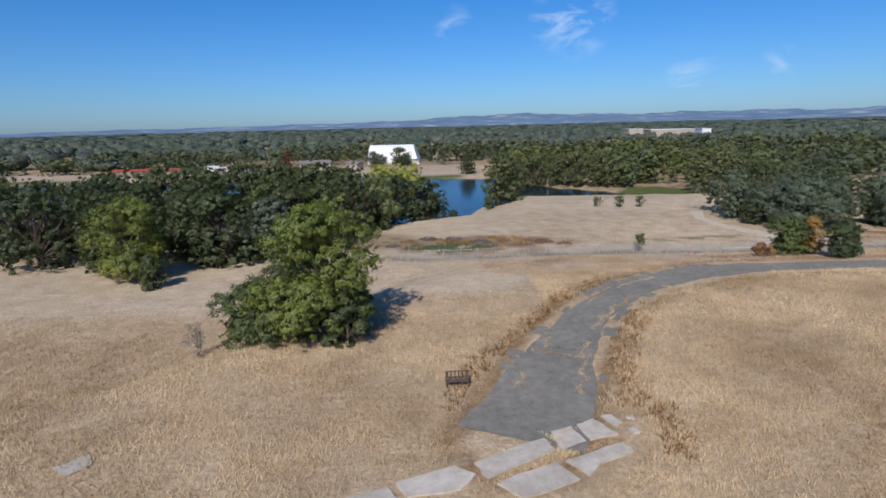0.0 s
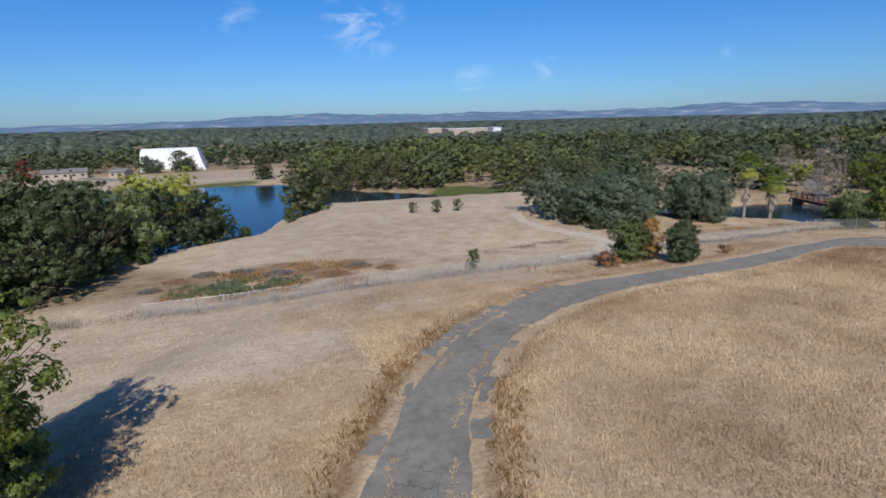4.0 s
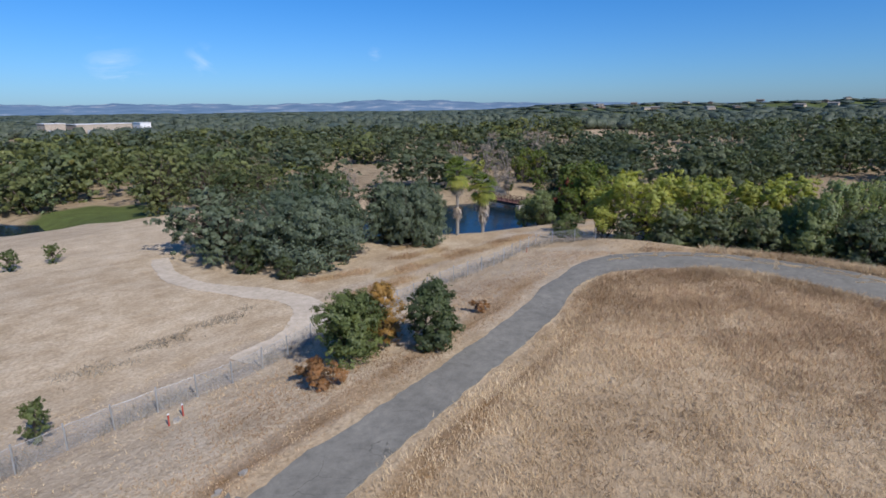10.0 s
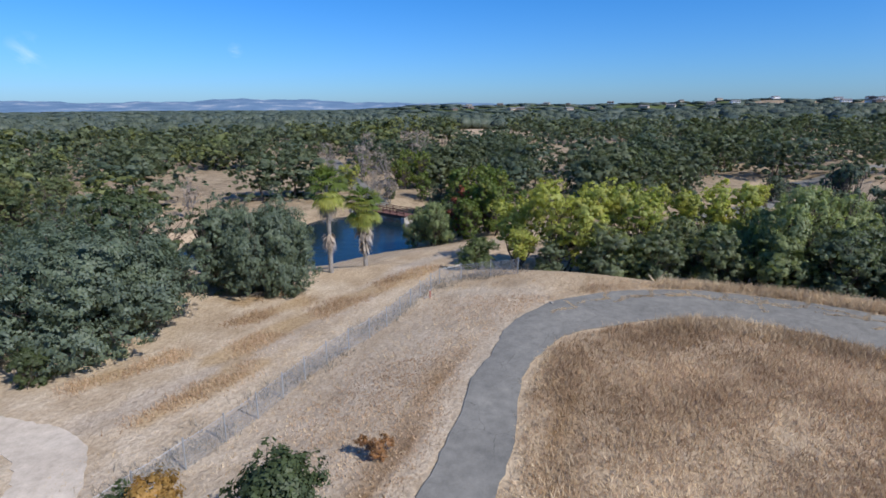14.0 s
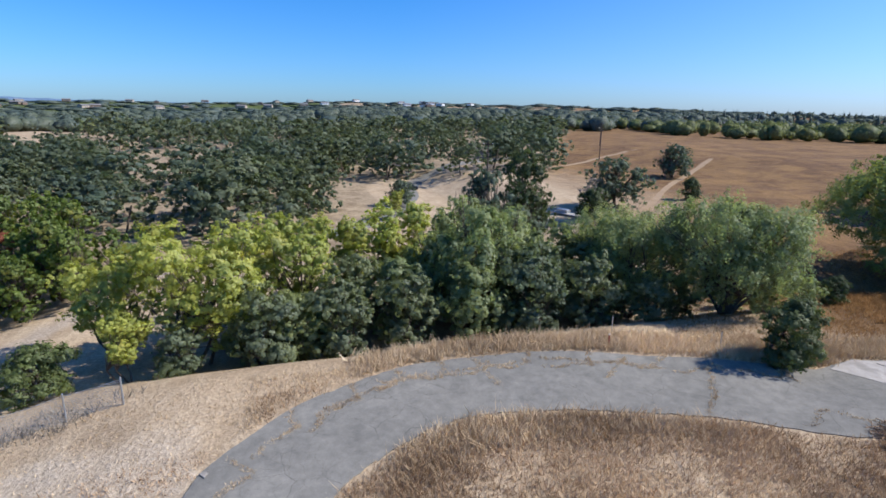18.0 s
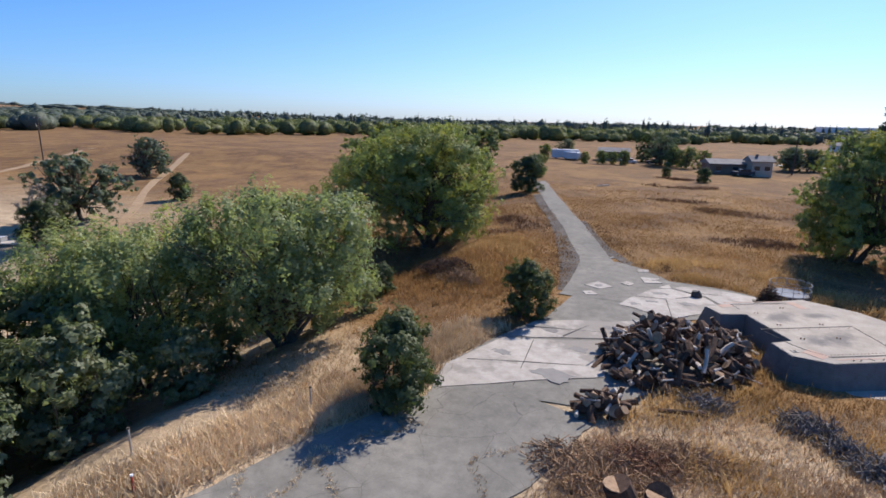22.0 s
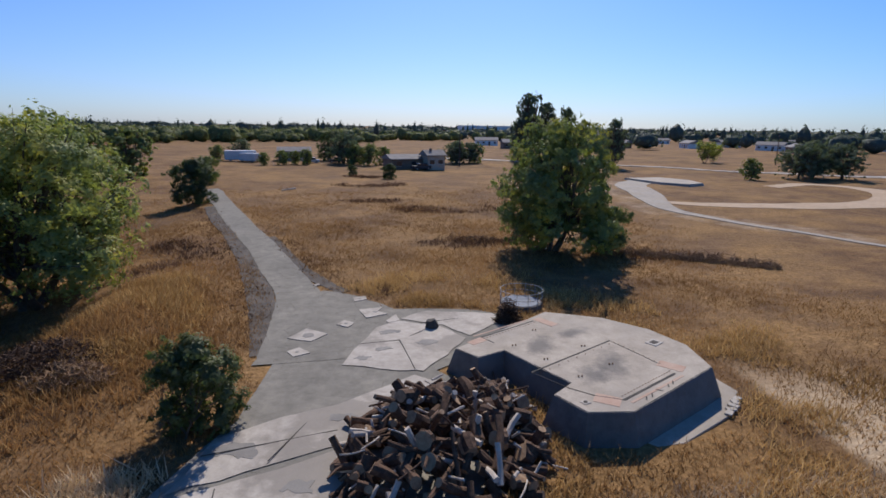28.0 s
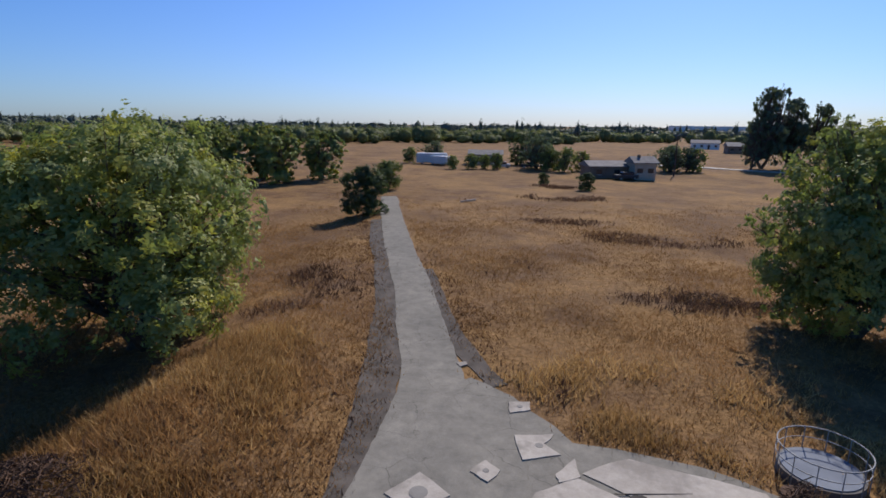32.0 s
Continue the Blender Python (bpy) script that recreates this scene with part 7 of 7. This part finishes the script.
car(-88, 254, 50, 4.6, 1.8, 1.5, M_CARPAINT, "white car by the lake camp")
car(-112, 262, 10, 9.0, 2.5, 3.2, M_CARPAINT, "white trailer at the edge of the oaks", True)
for x, y, L, rz in ((-136, 248, 9, 8), (-147, 251, 6, -5), (-128, 246, 7, 14), (-120, 250, 8, 3)):
    r_stand = thing("picnic_shelter", *at(x, y), rz, "low red-roofed shelter at the lake camp", "shelter", "camp shelters")
    block(r_stand, "wall", 0, 0, 1.0, L, 3.0, 2.2, M_BROWNWALL)
    gable(r_stand, "roof", L, 3.0, 2.1, 0.7, 0.3, M_RED, "red metal roof")
house(-60, 262, 12, 17, 8, 2.9, 1.5, M_WALL, M_ROOF, "long grey-roofed park building", category="building")
house(-40, 255, -30, 8, 6, 2.6, 1.2, M_WALL, M_ROOF, "small grey-roofed park building", category="building")
ribbon("camp_road", [(-38, 240, 2.0), (-48, 252, 2.2), (-62, 272, 2.2), (-80, 292, 2.2)], M_ASPHALT, 0.1, "dark asphalt road in the lake camp", "road", 0.1, 13, 0.3)

barn = thing("white_barn", -23.5 * K, 283 * K, float(H(-23.5, 283)) * K, -3, "large white sheet-metal barn with a steep curved roof", "barn")


def barn_shell():
    bm = bmesh.new()
    prof = [(-9.5, -0.3), (-9.0, 3.2), (-7.6, 7.0), (-5.2, 9.6), (-2.4, 11.0), (0, 11.4), (2.4, 11.0), (5.2, 9.6), (7.6, 7.0), (9.0, 3.2), (9.5, -0.3)]
    ends = [[bm.verts.new((x + lean * (1 - pz / 11.4), py, pz)) for py, pz in prof] for x, lean in ((-14.8, -0.4), (11.8, 4.0))]
    for i in range(len(prof) - 1):
        bm.faces.new((ends[0][i], ends[0][i + 1], ends[1][i + 1], ends[1][i]))
    for e in ends:
        bm.faces.new(e)
    bmesh.ops.recalc_face_normals(bm, faces=bm.faces)
    return bm


part("shell", barn_shell(), M_WHITE, barn, "white sheet roof and walls")
for x in (-10, -5, 0, 5, 10):
    block(barn, "rib", x, -9.15, 2.2, 0.25, 0.25, 4.4, M_GALV)
block(barn, "base_wall", 0, -9.6, 0.4, 29, 0.3, 1.6, M_WALL)
block(barn, "sliding_door", 14.9, 0, 1.5, 0.6, 5.0, 3.2, M_WALL)


def shed_block(x, y, rz, L, W, h, mat, label):
    root = thing("warehouse", *at(x, y), rz, label, "warehouse", "far warehouses")
    block(root, "wall", 0, 0, h / 2, L, W, h, mat)
    block(root, "roof", 0, 0, h + 0.15, L + 0.8, W + 0.8, 0.4, M_WHITE)
    for k in range(int(L / 6)):
        block(root, "dock_door", -L / 2 + 3 + 6 * k, -W / 2 - 0.05, h * 0.35, 3.2, 0.12, h * 0.6, M_GALV)


shed_block(185, 450, 0, 42, 20, 12, M_WALL, "long tan warehouse above the tree tops")
shed_block(157, 452, 0, 14, 16, 13, M_WALL, "tan warehouse above the tree tops")
shed_block(214, 452, 0, 9, 14, 12, M_WHITE, "white warehouse above the tree tops")
for x, y, L in ((-211, -853, 60), (-178, -862, 46), (-150, -869, 34), (-262, -838, 40)):
    shed_block(x, y, 12, L, 30, 14, M_WHITE, "white warehouse on the skyline of the town")
for k, (x, y) in enumerate(((176, -33.7), (215, -58), (-52, -96), (140, 12), (33, -92))):
    pole = thing("utility_pole", *at(x, y), 20 * k, "tall weathered wooden utility pole", "pole", "utility poles")
    rod(pole, "mast", [(0, 0, -0.4), (0, 0, 5), (0, 0, 9.5)], 0.17, M_WOODD, 8, 0.11)
    block(pole, "cross_arm", 0, 0, 8.9, 2.2, 0.12, 0.14, M_WOODD)
    for dx in (-0.9, 0, 0.9):
        rod(pole, "insulator", [(dx, 0, 8.97), (dx, 0, 9.15)], 0.05, M_WHITE, 6)
trough = thing("cattle_trough", *at(110.8, 11.3), 20, "pale concrete slab and trough in the field", "trough")
block(trough, "slab", 0, 0, 0.05, 5.5, 2.2, 0.16, M_CONC)
block(trough, "basin", 1.0, 0.2, 0.35, 2.2, 0.9, 0.6, M_GALV)

hr = random.Random(31)
proto = [house(0, 400, 0, 13, 8, 2.9, 1.6, w, M_ROOF, lab, "town houses") for w, lab in ((M_WALL, "tan suburban house under a grey roof"), (M_WHITE, "white suburban house under a grey roof"), (M_BROWNWALL, "brown suburban house under a grey roof"))]
spots = []
while len(spots) < 130:
    az, r = radians(hr.uniform(128, 262)), hr.uniform(200, 800)
    x, y = 40 + r * math.sin(az), 40 + r * math.cos(az)
    if (az < radians(190) and r < 420) or (x > -40 and y > -150):
        continue
    spots.append((x, y))
while len(spots) < 160:
    az, r = radians(hr.uniform(66, 110)), hr.uniform(1100, 1600)
    spots.append((40 + r * math.sin(az), 40 + r * math.cos(az)))
for x, y in spots:
    X, Y, Z = at(x, y)
    big = 1.0 if math.hypot(x, y) < 950 else 1.5
    copy_thing(hr.choice(proto), pose(X, Y, Z + (0 if big == 1 else 7), 0, 0, hr.uniform(0, 180)) @ Matrix.Diagonal((big, big, big, 1)))
for p in proto:
    for o in (*p.children_recursive, p):
        bpy.data.objects.remove(o)


# ---- grass ----
def tufts(name, label, material, count, box, keep, height, seed, blades=4, width=0.07, spread=0.16, places=None):
    """Clumps of dry blades. keep(x, y): how likely a clump grows there."""
    rng = np.random.default_rng(seed)
    x0, x1, y0, y1 = box
    x, y = rng.uniform(x0, x1, count * 3), rng.uniform(y0, y1, count * 3)
    if places is not None:
        x, y = places.T
    else:
        ok = rng.uniform(0, 1, count * 3) < keep(x, y)
        x, y = x[ok][:count], y[ok][:count]
    z = H(x, y) * K
    n = len(x)
    t = np.repeat(np.arange(n), blades)
    m = len(t)
    base = np.stack([x[t] * K, y[t] * K, z[t] - 0.03], -1) + np.column_stack([rng.normal(0, spread, (m, 2)), np.zeros(m)])
    hgt = height * (0.6 + 0.8 * rng.uniform(0, 1, n))[t] * rng.uniform(0.6, 1.15, m)
    lean = rng.normal(0, 0.5, (m, 2)) * hgt[:, None]
    a = rng.uniform(0, 6.283, m)
    side = np.column_stack([np.cos(a), np.sin(a), np.zeros(m)]) * (width * rng.uniform(0.6, 1.3, m))[:, None]
    tip = base + np.column_stack([lean, hgt])
    v = np.stack([base - side, base + side, tip], 1).reshape(-1, 3)
    me = np_mesh(name, v, np.arange(3 * m).reshape(-1, 3), material)
    return tagged(new(name, me), label, "grass", kind="stuff")


def off_paving(x, y):
    road = spline(ROAD, 4)
    d = np.full(np.shape(x), 9e9)
    for (ax, ay, w), (bx, by, w2) in zip(road[:-1], road[1:]):
        ex, ey = bx - ax, by - ay
        u = np.clip(((x - ax) * ex + (y - ay) * ey) / (ex * ex + ey * ey), 0, 1)
        d = np.minimum(d, np.hypot(x - ax - u * ex, y - ay - u * ey) - (w + (w2 - w) * u))
    for (ax, ay, w), (bx, by, w2) in zip(SOUTH_ROAD[:-1], SOUTH_ROAD[1:]):
        ex, ey = bx - ax, by - ay
        u = np.clip(((x - ax) * ex + (y - ay) * ey) / (ex * ex + ey * ey), 0, 1)
        d = np.minimum(d, np.hypot(x - ax - u * ex, y - ay - u * ey) - (w + (w2 - w) * u))
    for poly in ([(58.8, 20.4), (65.6, 21.7), (66.0, 19.2), (64.6, 15.0), (63.0, 11.6), (62.3, 8.0), (62.2, 3.5), (62.9, -1.0), (60.4, -3.4), (58.6, -2.0), (56.6, 0.6), (52.8, 1.2), (50.4, 2.6), (51.2, 5.6), (55.6, 8.6), (54.6, 10.5), (55.5, 16), (57.2, 18.2)], APRON, TOP):
        d = np.minimum(d, poly_dist(x, y, np.array(poly)))
    for poly in SLABS:
        d = np.minimum(d, poly_dist(x, y, np.array(poly)))
    return d


def patchy(x, y, s=1.0):
    return 0.7 + 0.18 * np.sin(x * 0.7 * s + 1.7 * np.sin(y * 0.45 * s)) + 0.18 * np.sin(y * 0.9 * s + 1.3 * np.sin(x * 0.6 * s))


def knoll(x, y):
    return S(0.1, 0.6, off_paving(x, y)) * S(51.5, 50, y) * S(72.5, 71, x) * patchy(x, y)


def not_pieces(x, y):
    """Leaves the broken pieces along the path's edge free."""
    return 1 - S(1.25, 1.05, off_paving(x, y)) * S(27, 25, x) * S(25, 28, y)


tufts("dry_grass", "tall straw-coloured dry grass covering the knoll", G_STRAW, 42000, (8, 72, 17, 50), lambda x, y: knoll(x, y) * not_pieces(x, y), 0.30, 1, 6, 0.021, 0.2)
tufts("rusty_grass", "pinkish brown seeded grass on the crown of the knoll", G_MIX, 16000, (38, 70, 22, 49.5), lambda x, y: knoll(x, y) * S(40, 58, x), 0.36, 12, 5, 0.02, 0.2)
tufts("dry_grass", "tall straw-coloured dry grass beside the path", G_STRAW, 20000, (-38, 8, 14, 46), lambda x, y: S(0.1, 0.6, off_paving(x, y)) * S(47, 32, y) * patchy(x, y) * not_pieces(x, y), 0.30, 2, 6, 0.021, 0.2)
tufts("rusty_grass", "rusty brown dry grass round the bunker", G_RUST, 46000, (26, 86, -60, 26), lambda x, y: S(0.05, 0.5, off_paving(x, y)) * np.clip(1.7 * patchy(x, y, 0.6) - 0.65, 0.1, 1) * S(30, 22, y + 0.25 * (x - 60)) * S(-60, -8, y) * S(26, 38, x), 0.24, 3, 5, 0.024, 0.22)
tufts("rusty_grass", "rusty weeds along the edges of the path", G_RUST, 3600, (0, 30, 20, 53), lambda x, y: S(17, 12, x) * S(1.0, 0.4, np.abs(off_paving(x, y) - 1.7)) * S(0.25, 0.7, patchy(x, y, 2.3)), 0.4, 4, 4, 0.05)
tufts("dry_grass", "pale tall grass on the verge above the bank", G_STRAW, 12000, (60, 76, 14, 56), lambda x, y: S(0.1, 0.4, off_paving(x, y)) * S(3.0, 2.0, off_paving(x, y)) * S(61, 66, x) * S(45.5, 43.5, y), 0.55, 5, 6, 0.03, 0.2)
tufts("short_grass", "short stubble on the mown slope", G_STRAW, 9000, (-20, 72, 50, 66), lambda x, y: S(0.3, 1.2, off_paving(x, y)) * patchy(x, y, 0.7) * 0.8, 0.14, 6, 4, 0.028, 0.2)
tufts("weeds", "green weeds in the burnt hollow", L_THICK, 1300, (-6, 12, 64, 74), lambda x, y: S(1.0, 0.5, np.hypot((x - 1) / 7, (y - 67.5) / 3.2)) * S(0.3, 0.8, patchy(x, y, 1.5)), 0.4, 7, 5, 0.08)
tufts("rusty_weeds", "tall rusty weeds on the mound beside the path", G_RUST, 3500, (62, 78, -8, 16), lambda x, y: S(6.5, 3, np.hypot(x - 70, (y - 4) / 1.6)) * S(0.6, 1.2, off_paving(x, y)), 0.5, 8, 6, 0.03, 0.25)
tufts("grey_weeds", "grey dead weeds along the chain-link fence", G_GREY, 3200, (-14, 73, 54, 64), lambda x, y: S(1.5, 0.4, line_dist(x, y, [(-14, 61.9), (40, 62.2), (66, 61.8), (70.8, 60.4), (72, 56)])) * S(0.3, 0.8, patchy(x, y, 1.1)), 0.5, 21, 5, 0.03, 0.3)
tufts("amber_grass", "amber tall grass beside the dirt track", G_MIX, 5000, (44, 78, 62, 74), lambda x, y: zones(x, y)[2][..., 1] * S(0.5, 0.95, patchy(x, y, 1.3)), 0.3, 22, 5, 0.025, 0.3)
tufts("dark_scrub", "dark brown dead scrub in the rusty field", G_DARK, 6500, (30, 76, -68, 10), lambda x, y: S(0.5, 0.9, zones(x, y)[2][..., 2]) * S(0.5, 0.85, patchy(x, y, 0.9)) * S(0.3, 0.9, off_paving(x, y)), 0.42, 23, 7, 0.05, 0.4)
tufts("stubble", "brown stubble on the mown slope below the path", G_MIX, 11000, (4, 66, 49, 62), lambda x, y: S(0.2, 0.8, off_paving(x, y)) * S(0.35, 0.95, patchy(x, y, 0.55)) * S(62, 56, y), 0.13, 24, 4, 0.03, 0.25)
tufts("field_weeds", "grey-green low weeds in the pale field", G_GREY, 600, (26, 40, 66, 73), lambda x, y: S(1.6, 0.3, np.abs(y - 69.8 - 0.08 * (x - 33))) * S(0.4, 0.9, patchy(x, y, 2.0)), 0.22, 25, 6, 0.05, 0.25)
tufts("bunker_grass", "tall golden grass tufts round the bunker", G_AMBER, 5200, (34, 60, -6, 24), lambda x, y: S(0.2, 0.7, off_paving(x, y)) * S(9, 2, off_paving(x, y)) * S(0.62, 0.9, patchy(x, y, 1.2)), 0.5, 26, 8, 0.025, 0.3)
tufts("mound_grass", "sunlit golden grass on the mound beside the path", G_AMBER, 9000, (64, 76, -10, 16), lambda x, y: S(4.5, 1.5, np.hypot((x - 69.4) / 0.8, (y - 1.5) / 1.9)) * S(0.8, 1.5, off_paving(x, y)) * S(0.45, 0.9, patchy(x, y, 1.1)), 0.45, 27, 7, 0.028, 0.28)
tufts("burn_weeds", "amber and rusty weeds in the burnt hollow", G_AMBER, 900, (-9, 19, 62, 76), lambda x, y: S(1.1, 0.6, np.hypot((x - 5) / 12.5, (y - 69) / 6)) * S(0.7, 0.95, patchy(x, y, 1.0)), 0.45, 28, 6, 0.05, 0.35)
tufts("verge_weeds", "low dark weeds along the gravel verges", G_DARK, 2600, (56, 76, -38, 10), lambda x, y: S(1.7, 0.6, np.minimum(line_dist(x, y, [(63.2, 6), (64.2, 0), (65.3, -6), (69, -17), (74.6, -34)]), line_dist(x, y, [(56.6, 0.2), (58.4, -2.4), (60.4, -6), (62, -10), (66, -22)]))) * S(-0.1, 0.15, off_paving(x, y)) * S(0.35, 0.8, patchy(x, y, 1.7)), 0.2, 29, 5, 0.04, 0.3)
JOINTS = [[(63.3, 30.7), (65.2, 28.8), (67.4, 27.2)], [(5.2, 31.9), (7, 31.0), (9.2, 30.3)], [(60.9, 23.6), (62.5, 25.2), (61.8, 27.0)], [(66.5, 47.6), (68.8, 45.2), (70.2, 41.5)], [(69.8, 44.2), (69.6, 40), (70.3, 37)], [(70.4, 35.6), (69.0, 32.6), (67.6, 29.6)], [(67.6, 33.0), (69.4, 30.8)], [(64.8, 24.2), (66.0, 23.6)], [(68.2, 38.8), (70.6, 38.4)], [(1.3, 20.2), (4.6, 21.7), (6.0, 22.9)], [(1.8, 19.0), (4.8, 20.6), (7.8, 21.8)], [(4.5, 22.3), (5.3, 19.6)]]
jr = np.random.default_rng(3)
lane = spline(ROAD[0:6], 6)
ahead = np.gradient(lane[:, :2], axis=0)
ahead /= np.linalg.norm(ahead, axis=1)[:, None]
beside = np.stack([-ahead[:, 1], ahead[:, 0]], -1)
for k in range(5, len(lane) - 3, 2):
    for off, chance in ((0.6, 0.3), (-0.68, 0.55)):
        if jr.uniform() < chance:
            JOINTS.append([tuple(lane[k, :2] + beside[k] * off * lane[k, 2]), tuple(lane[k + 2, :2] + beside[k + 2] * off * lane[k + 2, 2])])
    if jr.uniform() < 0.35:
        JOINTS.append([tuple(lane[k, :2] - beside[k] * 0.6 * lane[k, 2]), tuple(lane[k, :2] - beside[k] * 1.1 * lane[k, 2] + ahead[k] * jr.uniform(-0.5, 0.5))])
bend = spline(ROAD[12:19], 8)
way = np.gradient(bend[:, :2], axis=0)
way /= np.linalg.norm(way, axis=1)[:, None]
outer = np.stack([-way[:, 1], way[:, 0]], -1)
for k in range(3, len(bend) - 4, 4):
    p, q, w = bend[k, :2], bend[k + 3, :2], bend[k, 2]
    a, b = p + outer[k] * w * jr.uniform(0.35, 0.6), q + outer[k + 3] * w * jr.uniform(0.4, 0.7)
    JOINTS.append([tuple(a), tuple(b)])
    JOINTS.append([tuple(b), tuple(q + outer[k + 3] * w * 1.0 + way[k] * jr.uniform(-0.6, 0.6))])
spots_j = np.vstack([np.column_stack([np.interp(u, np.linspace(0, 1, len(j)), [p[0] for p in j]), np.interp(u, np.linspace(0, 1, len(j)), [p[1] for p in j])]) for j in JOINTS for u in [jr.uniform(0, 1, int(40 * math.dist(j[0], j[-1])))]])
spots_j += jr.normal(0, 0.07, spots_j.shape) + 0.15 * np.sin(spots_j[:, ::-1] * 3)
tufts("joint_weeds", "dry weeds growing in the cracks of the path", G_STRAW, len(spots_j), (0, 1, 0, 1), None, 0.16, 9, 5, 0.04, 0.05, spots_j)
